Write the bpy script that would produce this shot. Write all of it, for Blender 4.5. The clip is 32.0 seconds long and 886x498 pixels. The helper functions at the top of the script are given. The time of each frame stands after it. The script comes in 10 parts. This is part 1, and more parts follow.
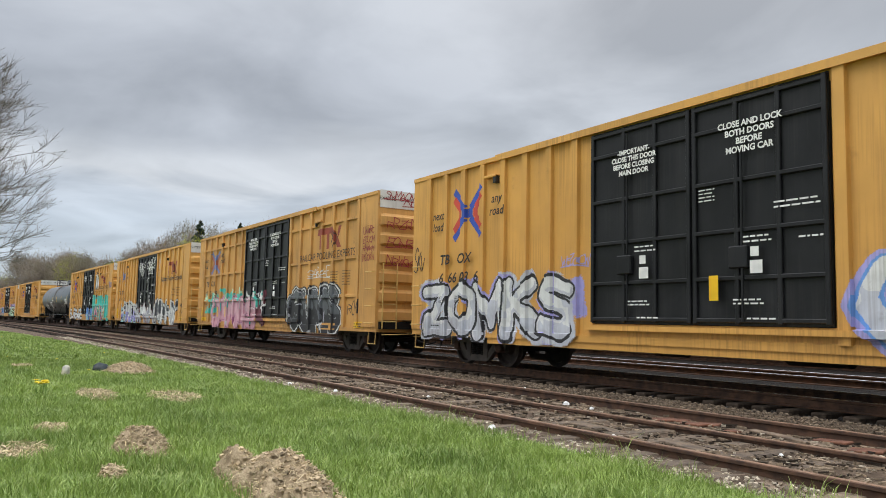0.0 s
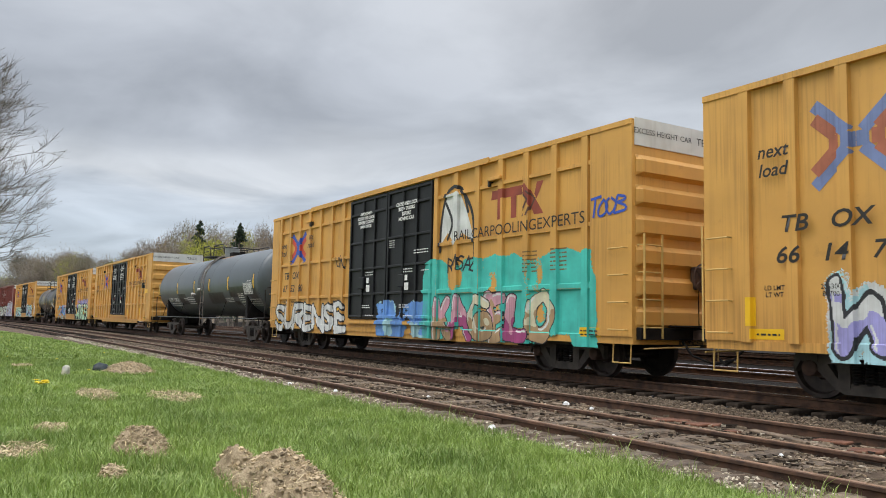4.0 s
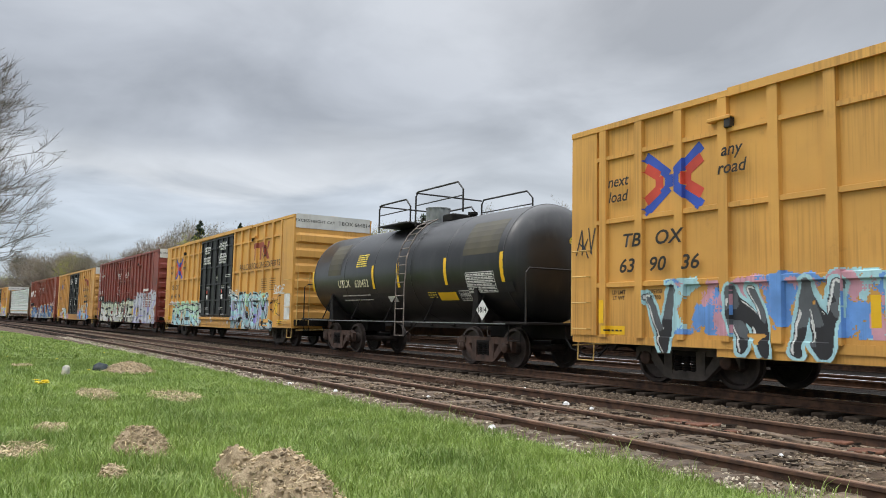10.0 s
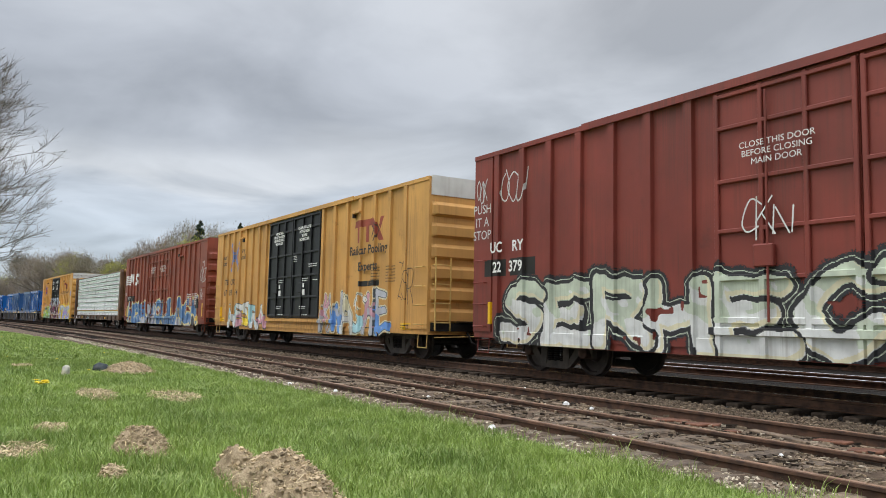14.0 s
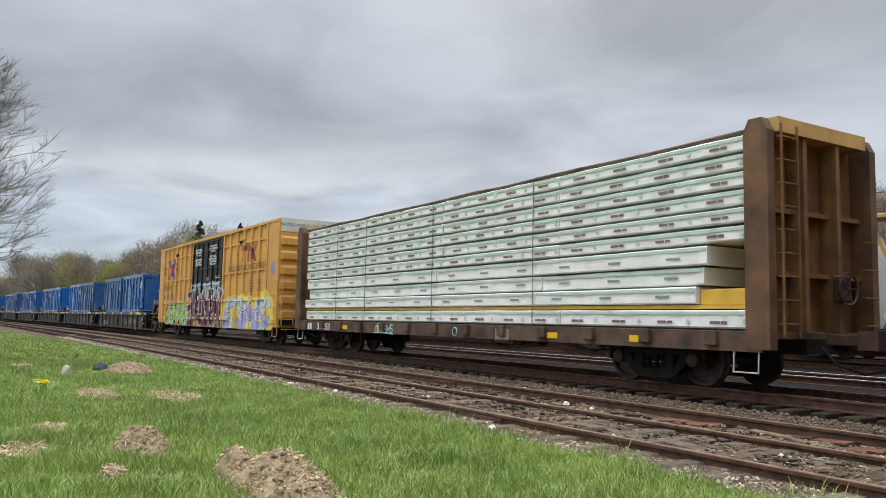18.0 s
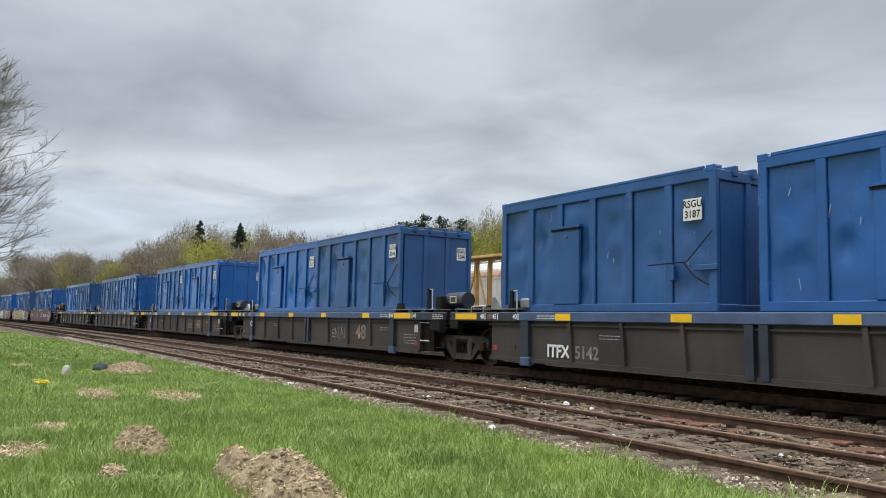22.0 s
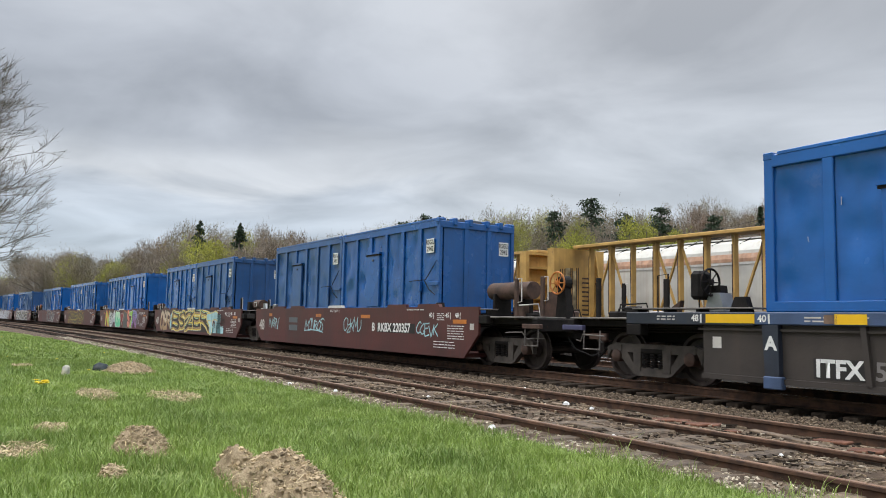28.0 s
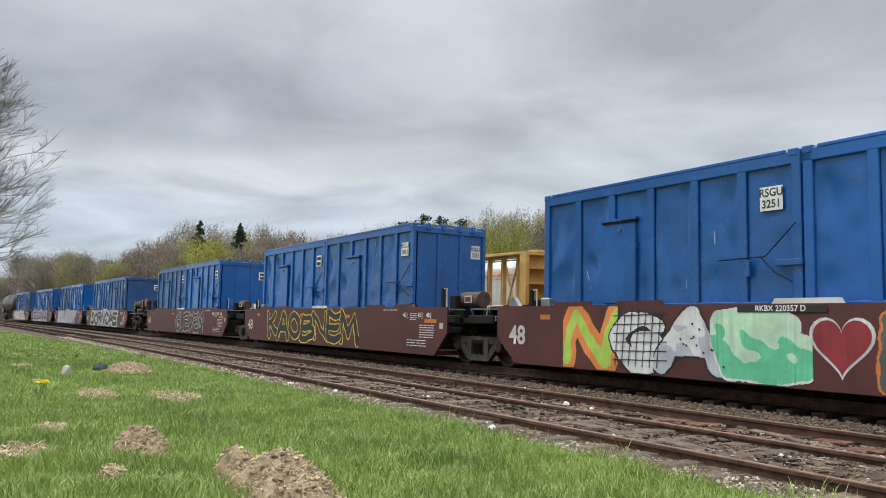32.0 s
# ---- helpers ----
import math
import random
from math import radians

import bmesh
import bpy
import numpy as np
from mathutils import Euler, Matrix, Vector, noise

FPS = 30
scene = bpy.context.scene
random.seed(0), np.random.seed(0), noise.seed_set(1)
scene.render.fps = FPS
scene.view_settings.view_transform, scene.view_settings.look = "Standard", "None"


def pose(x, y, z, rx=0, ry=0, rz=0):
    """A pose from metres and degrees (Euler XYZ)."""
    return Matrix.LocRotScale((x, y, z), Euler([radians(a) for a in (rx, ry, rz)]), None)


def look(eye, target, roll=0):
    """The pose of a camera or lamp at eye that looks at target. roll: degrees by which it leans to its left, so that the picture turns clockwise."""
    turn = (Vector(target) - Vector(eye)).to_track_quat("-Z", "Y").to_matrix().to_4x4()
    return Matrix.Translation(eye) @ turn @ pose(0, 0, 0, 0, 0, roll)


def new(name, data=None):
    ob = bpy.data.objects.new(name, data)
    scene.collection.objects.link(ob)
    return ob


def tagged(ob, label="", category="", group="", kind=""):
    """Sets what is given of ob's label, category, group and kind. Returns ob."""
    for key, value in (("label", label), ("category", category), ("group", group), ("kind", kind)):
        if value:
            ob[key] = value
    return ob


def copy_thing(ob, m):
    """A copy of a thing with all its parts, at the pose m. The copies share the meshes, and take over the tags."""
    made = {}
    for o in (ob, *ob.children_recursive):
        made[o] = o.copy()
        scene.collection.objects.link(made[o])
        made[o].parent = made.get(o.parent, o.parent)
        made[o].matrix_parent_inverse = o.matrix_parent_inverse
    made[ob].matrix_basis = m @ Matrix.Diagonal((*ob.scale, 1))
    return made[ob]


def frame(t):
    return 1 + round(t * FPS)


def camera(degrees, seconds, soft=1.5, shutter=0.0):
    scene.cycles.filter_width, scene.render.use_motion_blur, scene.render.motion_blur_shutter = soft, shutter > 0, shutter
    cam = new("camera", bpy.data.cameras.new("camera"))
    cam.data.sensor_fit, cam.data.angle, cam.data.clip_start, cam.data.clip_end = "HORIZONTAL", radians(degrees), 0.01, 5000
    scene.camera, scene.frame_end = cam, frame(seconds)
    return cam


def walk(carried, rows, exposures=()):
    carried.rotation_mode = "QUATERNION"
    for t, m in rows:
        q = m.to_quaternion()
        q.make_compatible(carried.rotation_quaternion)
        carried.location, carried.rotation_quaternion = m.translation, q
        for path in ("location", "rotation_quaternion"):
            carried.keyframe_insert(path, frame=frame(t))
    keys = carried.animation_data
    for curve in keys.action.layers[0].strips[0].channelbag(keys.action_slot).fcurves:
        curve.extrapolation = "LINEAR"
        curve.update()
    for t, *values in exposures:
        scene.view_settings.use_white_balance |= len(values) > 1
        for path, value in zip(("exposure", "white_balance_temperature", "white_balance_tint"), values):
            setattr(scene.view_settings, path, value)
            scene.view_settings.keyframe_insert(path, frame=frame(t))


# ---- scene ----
# World: the running rails of the main track lie along x at z = 0, the train runs towards +x; the camera stands on the lawn at y = -11.9.
FOV, EYE, YAW, PITCH, ROLL = 58.76, (0.0, -11.876, 1.022), 31.30, 5.306, 1.19
SPEED, BEND = 12.905, 0.00054


def eye_pose():
    a, b = radians(YAW), radians(PITCH)
    way = Vector((-math.cos(a) * math.cos(b), math.sin(a) * math.cos(b), math.sin(b)))
    return look(EYE, Vector(EYE) + way * 10, ROLL)


cam = camera(FOV, 32.0, soft=0.95, shutter=0.02)
walk(cam, [(0.0, eye_pose()), (32.0, eye_pose())], exposures=[(0.0, 0.0), (17.2, 0.0), (18.2, -0.06), (19.5, -0.09), (20.6, -0.02), (21.5, 0.0), (32.0, 0.0)])

# ---- light: a closed overcast sky ----
SUN_ELEV, SUN_ROT = radians(48), radians(200)
world = bpy.data.worlds.new("overcast")
scene.world = world
world.use_nodes = True


def build_sky():
    nt = world.node_tree
    n, l = nt.nodes, nt.links
    n.clear()
    out, bg = n.new("ShaderNodeOutputWorld"), n.new("ShaderNodeBackground")
    sky = n.new("ShaderNodeTexSky")
    sky.sky_type, sky.sun_disc, sky.sun_elevation, sky.sun_rotation = "NISHITA", False, SUN_ELEV, SUN_ROT
    tc, sep = n.new("ShaderNodeTexCoord"), n.new("ShaderNodeSeparateXYZ")
    l.new(tc.outputs["Generated"], sep.inputs[0])
    # the cloud deck: directions are thrown on a level sheet overhead
    zc = n.new("ShaderNodeMath"); zc.operation = "MAXIMUM"; zc.inputs[1].default_value = 0.0
    l.new(sep.outputs[2], zc.inputs[0])
    za = n.new("ShaderNodeMath"); za.operation = "ADD"; za.inputs[1].default_value = 0.12
    l.new(zc.outputs[0], za.inputs[0])
    div = n.new("ShaderNodeVectorMath"); div.operation = "DIVIDE"
    comb = n.new("ShaderNodeCombineXYZ")
    for i in range(3):
        l.new(za.outputs[0], comb.inputs[i])
    l.new(tc.outputs["Generated"], div.inputs[0]); l.new(comb.outputs[0], div.inputs[1])
    flat = n.new("ShaderNodeVectorMath"); flat.operation = "MULTIPLY"; flat.inputs[1].default_value = (1, 1, 0)
    l.new(div.outputs[0], flat.inputs[0])
    big = n.new("ShaderNodeTexNoise"); big.inputs["Scale"].default_value = 0.7; big.inputs["Detail"].default_value = 7; big.inputs["Roughness"].default_value = 0.52
    big.inputs["Distortion"].default_value = 0.35
    fine = n.new("ShaderNodeTexNoise"); fine.inputs["Scale"].default_value = 1.15; fine.inputs["Detail"].default_value = 6; fine.inputs["Roughness"].default_value = 0.5; fine.inputs["Distortion"].default_value = 0.5
    off = n.new("ShaderNodeVectorMath"); off.operation = "ADD"; off.inputs[1].default_value = CLOUD_SHIFT
    l.new(flat.outputs[0], off.inputs[0])
    l.new(off.outputs[0], big.inputs["Vector"]); l.new(off.outputs[0], fine.inputs["Vector"])
    mixn = n.new("ShaderNodeMix"); mixn.data_type = "FLOAT"; mixn.inputs[0].default_value = 0.3
    l.new(big.outputs[0], mixn.inputs[2]); l.new(fine.outputs[0], mixn.inputs[3])
    # the deck's belts by height over the horizon, their edges broken by the noise
    wob = n.new("ShaderNodeMath"); wob.operation = "MULTIPLY_ADD"; wob.inputs[1].default_value = 0.26; wob.inputs[2].default_value = -0.13
    l.new(mixn.outputs[0], wob.inputs[0])
    zz = n.new("ShaderNodeMath"); zz.operation = "ADD"
    l.new(sep.outputs[2], zz.inputs[0]); l.new(wob.outputs[0], zz.inputs[1])

    def belt(stops):
        r = n.new("ShaderNodeValToRGB")
        els = r.color_ramp.elements
        els[0].position, els[0].color = stops[0][0], (*stops[0][1], 1)
        els[1].position, els[1].color = stops[-1][0], (*stops[-1][1], 1)
        for pos, col in stops[1:-1]:
            e = els.new(pos)
            e.color = (*col, 1)
        l.new(zz.outputs[0], r.inputs[0])
        return r

    # down the tracks a bright rift lies under a dark belt; to the side the deck is paler and more even
    rift = belt([(0.0, (0.44, 0.51, 0.60)), (0.10, (0.49, 0.545, 0.62)), (0.15, (0.50, 0.54, 0.60)), (0.175, (0.61, 0.63, 0.66)), (0.195, (0.57, 0.59, 0.62)), (0.225, (0.41, 0.43, 0.465)), (0.30, (0.43, 0.45, 0.485)), (0.37, (0.50, 0.52, 0.55)), (0.48, (0.56, 0.575, 0.595)), (1.0, (0.62, 0.63, 0.65))])
    even = belt([(0.0, (0.52, 0.58, 0.66)), (0.14, (0.54, 0.575, 0.62)), (0.22, (0.53, 0.555, 0.59)), (0.27, (0.47, 0.49, 0.52)), (0.36, (0.50, 0.515, 0.54)), (0.45, (0.57, 0.58, 0.60)), (1.0, (0.62, 0.63, 0.65))])
    side = n.new("ShaderNodeMapRange"); side.inputs["From Min"].default_value = 0.38; side.inputs["From Max"].default_value = 0.62
    l.new(sep.outputs[1], side.inputs[0])
    both = n.new("ShaderNodeMix"); both.data_type = "RGBA"
    l.new(side.outputs[0], both.inputs[0]); l.new(rift.outputs[0], both.inputs[6]); l.new(even.outputs[0], both.inputs[7])
    lift = n.new("ShaderNodeMapRange"); lift.inputs["From Min"].default_value = 0.34; lift.inputs["From Max"].default_value = 0.66
    lift.inputs["To Min"].default_value = 0.76; lift.inputs["To Max"].default_value = 1.24
    l.new(fine.outputs[0], lift.inputs[0])
    low = n.new("ShaderNodeVectorMath"); low.operation = "SCALE"
    l.new(both.outputs[2], low.inputs[0]); l.new(lift.outputs[0], low.inputs[3])
    # a little of the clear sky's colour comes through the deck
    thin = n.new("ShaderNodeMix"); thin.data_type = "RGBA"; thin.blend_type = "ADD"; thin.inputs[0].default_value = 0.02
    l.new(low.outputs[0], thin.inputs[6]); l.new(sky.outputs[0], thin.inputs[7])
    # more light from high overhead than from the sides
    top = n.new("ShaderNodeMapRange"); top.inputs["From Min"].default_value = 0.42; top.inputs["From Max"].default_value = 1.0
    top.inputs["To Min"].default_value = 1.0; top.inputs["To Max"].default_value = SKY_TOP
    l.new(sep.outputs[2], top.inputs[0])
    l.new(thin.outputs[2], bg.inputs["Color"]); 
    st = n.new("ShaderNodeMath"); st.operation = "MULTIPLY"; st.inputs[1].default_value = SKY_LIGHT
    l.new(top.outputs[0], st.inputs[0]); l.new(st.outputs[0], bg.inputs["Strength"])
    l.new(bg.outputs[0], out.inputs["Surface"])


CLOUD_SHIFT, SKY_TOP, SKY_LIGHT = (3.1, 1.7, 0.0), 5.2, 1.0
build_sky()
sun = new("sun", bpy.data.lights.new("sun", "SUN"))
sun.data.energy, sun.data.angle, sun.data.color = 0.9, radians(25), (1.0, 0.96, 0.9)
sun.matrix_world = look((0, 0, 60), (22, 28, 0))


# ---- materials ----
def material(name, base, rough=0.6, metal=0.0, vary=0.12, scale=3.0, tint=None, streaks=0.0, streak_colour=(0.12, 0.07, 0.04), specks=0.0, speck_colour=(0.13, 0.06, 0.03), bump=0.02, bump_scale=60.0, islands=False, objects=0.0, gloss=0.5, runs=0.0):
    m = bpy.data.materials.new(name)
    m.use_nodes = True
    nt = m.node_tree
    n, l = nt.nodes, nt.links
    b = n["Principled BSDF"]
    tc = n.new("ShaderNodeTexCoord")
    noise_a = n.new("ShaderNodeTexNoise"); noise_a.inputs["Scale"].default_value = scale; noise_a.inputs["Detail"].default_value = 6
    l.new(tc.outputs["Object"], noise_a.inputs["Vector"])
    mix = n.new("ShaderNodeMix"); mix.data_type = "RGBA"
    lo = tint or tuple(c * (1 - vary * 1.6) for c in base)
    hi = tuple(min(c * (1 + vary), 1) for c in base)
    mix.inputs[6].default_value, mix.inputs[7].default_value = (*lo, 1), (*hi, 1)
    mr = n.new("ShaderNodeMapRange"); mr.inputs["From Min"].default_value = 0.32; mr.inputs["From Max"].default_value = 0.68
    l.new(noise_a.outputs[0], mr.inputs[0]); l.new(mr.outputs[0], mix.inputs[0])
    col = mix.outputs[2]
    if streaks:
        mp = n.new("ShaderNodeMapping"); mp.inputs["Scale"].default_value = (5.5, 5.5, 0.35)
        st = n.new("ShaderNodeTexNoise"); st.inputs["Scale"].default_value = 1.0; st.inputs["Detail"].default_value = 4
        l.new(tc.outputs["Object"], mp.inputs[0]); l.new(mp.outputs[0], st.inputs["Vector"])
        r = n.new("ShaderNodeMapRange"); r.inputs["From Min"].default_value = 0.54; r.inputs["From Max"].default_value = 0.78; r.inputs["To Max"].default_value = streaks
        l.new(st.outputs[0], r.inputs[0])
        mx = n.new("ShaderNodeMix"); mx.data_type = "RGBA"; mx.inputs[7].default_value = (*streak_colour, 1)
        l.new(r.outputs[0], mx.inputs[0]); l.new(col, mx.inputs[6]); col = mx.outputs[2]
    if runs:
        # thin dirty run-off lines, broken up by larger patches
        mp = n.new("ShaderNodeMapping"); mp.inputs["Scale"].default_value = (26, 26, 0.55)
        st = n.new("ShaderNodeTexNoise"); st.inputs["Scale"].default_value = 1.0; st.inputs["Detail"].default_value = 3
        l.new(tc.outputs["Object"], mp.inputs[0]); l.new(mp.outputs[0], st.inputs["Vector"])
        pt = n.new("ShaderNodeTexNoise"); pt.inputs["Scale"].default_value = 0.55; pt.inputs["Detail"].default_value = 3
        l.new(tc.outputs["Object"], pt.inputs["Vector"])
        both = n.new("ShaderNodeMath"); both.operation = "MULTIPLY"
        l.new(st.outputs[0], both.inputs[0]); l.new(pt.outputs[0], both.inputs[1])
        r = n.new("ShaderNodeMapRange"); r.inputs["From Min"].default_value = 0.26; r.inputs["From Max"].default_value = 0.42; r.inputs["To Max"].default_value = runs
        l.new(both.outputs[0], r.inputs[0])
        mx = n.new("ShaderNodeMix"); mx.data_type = "RGBA"; mx.inputs[7].default_value = (*streak_colour, 1)
        l.new(r.outputs[0], mx.inputs[0]); l.new(col, mx.inputs[6]); col = mx.outputs[2]
    if specks:
        sp = n.new("ShaderNodeTexNoise"); sp.inputs["Scale"].default_value = scale * 2.3; sp.inputs["Detail"].default_value = 9; sp.inputs["Roughness"].default_value = 0.72
        l.new(tc.outputs["Object"], sp.inputs["Vector"])
        r = n.new("ShaderNodeMapRange"); r.inputs["From Min"].default_value = 0.60; r.inputs["From Max"].default_value = 0.70; r.inputs["To Max"].default_value = specks
        l.new(sp.outputs[0], r.inputs[0])
        mx = n.new("ShaderNodeMix"); mx.data_type = "RGBA"; mx.inputs[7].default_value = (*speck_colour, 1)
        l.new(r.outputs[0], mx.inputs[0]); l.new(col, mx.inputs[6]); col = mx.outputs[2]
    if islands or objects:
        src = n.new("ShaderNodeNewGeometry").outputs["Random Per Island"] if islands else n.new("ShaderNodeObjectInfo").outputs["Random"]
        amount = islands if islands else objects
        r = n.new("ShaderNodeMapRange"); r.inputs["To Min"].default_value = 1 - amount; r.inputs["To Max"].default_value = 1 + amount
        l.new(src, r.inputs[0])
        mu = n.new("ShaderNodeVectorMath"); mu.operation = "SCALE"
        l.new(col, mu.inputs[0]); l.new(r.outputs[0], mu.inputs[3]); col = mu.outputs[0]
    l.new(col, b.inputs["Base Color"])
    rr = n.new("ShaderNodeMapRange"); rr.inputs["To Min"].default_value = max(rough - 0.12, 0.05); rr.inputs["To Max"].default_value = min(rough + 0.12, 1)
    l.new(noise_a.outputs[0], rr.inputs[0]); l.new(rr.outputs[0], b.inputs["Roughness"])
    b.inputs["Metallic"].default_value = metal
    b.inputs["Specular IOR Level"].default_value = gloss
    if bump:
        nb = n.new("ShaderNodeTexNoise"); nb.inputs["Scale"].default_value = bump_scale; nb.inputs["Detail"].default_value = 4
        l.new(tc.outputs["Object"], nb.inputs["Vector"])
        bp = n.new("ShaderNodeBump"); bp.inputs["Strength"].default_value = 0.6; bp.inputs["Distance"].default_value = bump
        l.new(nb.outputs[0], bp.inputs["Height"]); l.new(bp.outputs[0], b.inputs["Normal"])
    return m


YELLOW = material("yellow car paint", (0.625, 0.325, 0.072), 0.55, vary=0.08, scale=0.9, streaks=0.32, streak_colour=(0.33, 0.16, 0.035), specks=0.18, runs=0.55, bump=0.004, bump_scale=8)
YELLOW_OLD = material("faded yellow car paint", (0.575, 0.300, 0.080), 0.62, vary=0.11, scale=0.8, streaks=0.42, streak_colour=(0.28, 0.14, 0.04), specks=0.40, runs=0.75, bump=0.004, bump_scale=8)
RED_PAINT = material("oxide red car paint", (0.205, 0.036, 0.024), 0.55, vary=0.14, scale=0.8, streaks=0.35, streak_colour=(0.10, 0.03, 0.02), specks=0.30, speck_colour=(0.05, 0.02, 0.015), runs=0.6, bump=0.004, bump_scale=8)
ORANGE_RED = material("weathered orange red car paint", (0.235, 0.048, 0.022), 0.58, vary=0.16, scale=0.7, streaks=0.45, streak_colour=(0.11, 0.033, 0.02), specks=0.55, speck_colour=(0.06, 0.026, 0.018), runs=0.8, bump=0.004, bump_scale=8)
DOOR_BLACK = material("black door paint", (0.013, 0.0135, 0.015), 0.48, vary=0.3, scale=1.2, streaks=0.2, streak_colour=(0.045, 0.042, 0.04), runs=0.3, gloss=0.28, bump=0.004, bump_scale=10)
BLUE = material("blue container paint", (0.012, 0.095, 0.310), 0.26, vary=0.13, scale=1.3, streaks=0.18, streak_colour=(0.03, 0.07, 0.16), specks=0.30, speck_colour=(0.075, 0.135, 0.27), runs=0.3, bump=0.02, bump_scale=2.6, objects=0.0)
WELL_BLACK = material("dusty black well paint", (0.046, 0.037, 0.031), 0.75, vary=0.25, scale=1.0, streaks=0.4, streak_colour=(0.075, 0.05, 0.04), specks=0.25, bump=0.006, bump_scale=12)
WELL_BLUE = material("grey blue chord paint", (0.058, 0.095, 0.185), 0.6, vary=0.2, scale=2.0, streaks=0.3, streak_colour=(0.05, 0.05, 0.06), bump=0.004)
WELL_BROWN = material("red brown well paint", (0.085, 0.024, 0.020), 0.55, vary=0.22, scale=0.9, streaks=0.45, streak_colour=(0.035, 0.022, 0.02), specks=0.2, speck_colour=(0.04, 0.025, 0.02), bump=0.005, bump_scale=12)
TANK_GREY = material("grey black tank shell", (0.082, 0.097, 0.108), 0.40, vary=0.16, scale=0.7, streaks=0.35, streak_colour=(0.055, 0.06, 0.065), specks=0.15, speck_colour=(0.14, 0.10, 0.07), bump=0.004, bump_scale=4)
TANK_BLACK = material("sooty black tank shell", (0.018, 0.019, 0.020), 0.34, vary=0.35, scale=0.8, streaks=0.35, streak_colour=(0.055, 0.05, 0.045), bump=0.004, bump_scale=4)
TANK_PATCH = material("fresh black paint", (0.012, 0.015, 0.018), 0.4, vary=0.15, bump=0.002)
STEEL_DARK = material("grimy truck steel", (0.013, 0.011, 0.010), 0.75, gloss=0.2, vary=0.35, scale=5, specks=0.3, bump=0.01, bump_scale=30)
STEEL_FRAME = material("dusty brown cast steel", (0.066, 0.054, 0.045), 0.75, vary=0.3, scale=5, specks=0.25, bump=0.01, bump_scale=30)
STEEL_RUST = material("rusty cast steel", (0.075, 0.042, 0.030), 0.8, vary=0.35, scale=5, specks=0.4, bump=0.01, bump_scale=30)
WHEEL_STEEL = material("brown wheel steel", (0.055, 0.040, 0.034), 0.6, metal=0.3, vary=0.3, scale=6, bump=0.004)
WHITE = material("white stencil paint", (0.74, 0.74, 0.71), 0.6, vary=0.10, scale=6, bump=0)
OFF_WHITE = material("weathered white paint", (0.62, 0.61, 0.57), 0.6, vary=0.10, scale=1.5, streaks=0.35, streak_colour=(0.35, 0.29, 0.22), bump=0.003)
INK = material("black stencil paint", (0.018, 0.016, 0.014), 0.6, vary=0.2, bump=0)
REFLECT = material("yellow reflector tape", (0.80, 0.47, 0.01), 0.4, vary=0.06, bump=0)
LOGO_RED = material("faded red logo paint", (0.30, 0.060, 0.035), 0.6, vary=0.2, scale=2, bump=0)
LOGO_BLUE = material("blue logo paint", (0.03, 0.08, 0.42), 0.5, vary=0.12, bump=0)
LOGO_BRIGHT = material("bright red logo paint", (0.55, 0.06, 0.035), 0.5, vary=0.12, bump=0)
SAFETY = material("pale yellow grab iron", (0.58, 0.38, 0.12), 0.55, vary=0.12, bump=0)
PALE = material("pale bare rail edge", (0.55, 0.52, 0.48), 0.5, vary=0.15, bump=0)
RAIL_RUST = material("rusty rail steel", (0.085, 0.043, 0.024), 0.85, vary=0.35, scale=7, specks=0.4, speck_colour=(0.19, 0.085, 0.035), bump=0.006, bump_scale=40)
RAIL_TOP = material("worn rail head", (0.20, 0.115, 0.068), 0.55, metal=0.3, vary=0.25, scale=6, bump=0)
RAIL_SHINE = material("polished rail head", (0.62, 0.61, 0.60), 0.22, metal=1.0, vary=0.08, bump=0)
TIE_WOOD = material("weathered tie wood", (0.135, 0.098, 0.066), 0.9, vary=0.35, scale=9, specks=0.3, speck_colour=(0.06, 0.045, 0.033), bump=0.02, bump_scale=25, objects=0.35)
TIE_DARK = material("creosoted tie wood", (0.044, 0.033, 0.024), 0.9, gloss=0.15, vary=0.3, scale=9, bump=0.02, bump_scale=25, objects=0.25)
GLASS_WRAP = material("white lumber wrap", (0.80, 0.805, 0.79), 0.35, vary=0.07, scale=2.5, streaks=0.10, streak_colour=(0.55, 0.62, 0.57), bump=0.02, bump_scale=5.5)
WRAP_GREEN = material("pale green print", (0.48, 0.62, 0.54), 0.5, vary=0.1, bump=0.0)
WRAP_INK = material("dark red grey print", (0.20, 0.12, 0.12), 0.6, vary=0.2, bump=0)
LUMBER = material("yellow lumber", (0.66, 0.40, 0.05), 0.6, vary=0.12, bump=0.004)
BULK_RUST = material("rusty yellow brown steel", (0.20, 0.095, 0.032), 0.75, vary=0.3, scale=1.6, streaks=0.6, streak_colour=(0.065, 0.034, 0.02), specks=0.5, speck_colour=(0.06, 0.03, 0.02), bump=0.008, bump_scale=14)
BEAM_YELLOW = material("chipped yellow beam paint", (0.52, 0.31, 0.085), 0.6, vary=0.15, scale=1.6, streaks=0.3, streak_colour=(0.2, 0.1, 0.04), specks=0.5, speck_colour=(0.12, 0.06, 0.035), bump=0.006, bump_scale=14)
HOPPER = material("dusty white hopper paint", (0.56, 0.545, 0.49), 0.6, vary=0.14, scale=0.7, streaks=0.5, streak_colour=(0.38, 0.29, 0.20), specks=0.2, speck_colour=(0.3, 0.2, 0.13), bump=0.004)
HOPPER_ORANGE = material("rust orange band", (0.46, 0.27, 0.17), 0.7, vary=0.2, streaks=0.5, streak_colour=(0.55, 0.45, 0.38), bump=0)
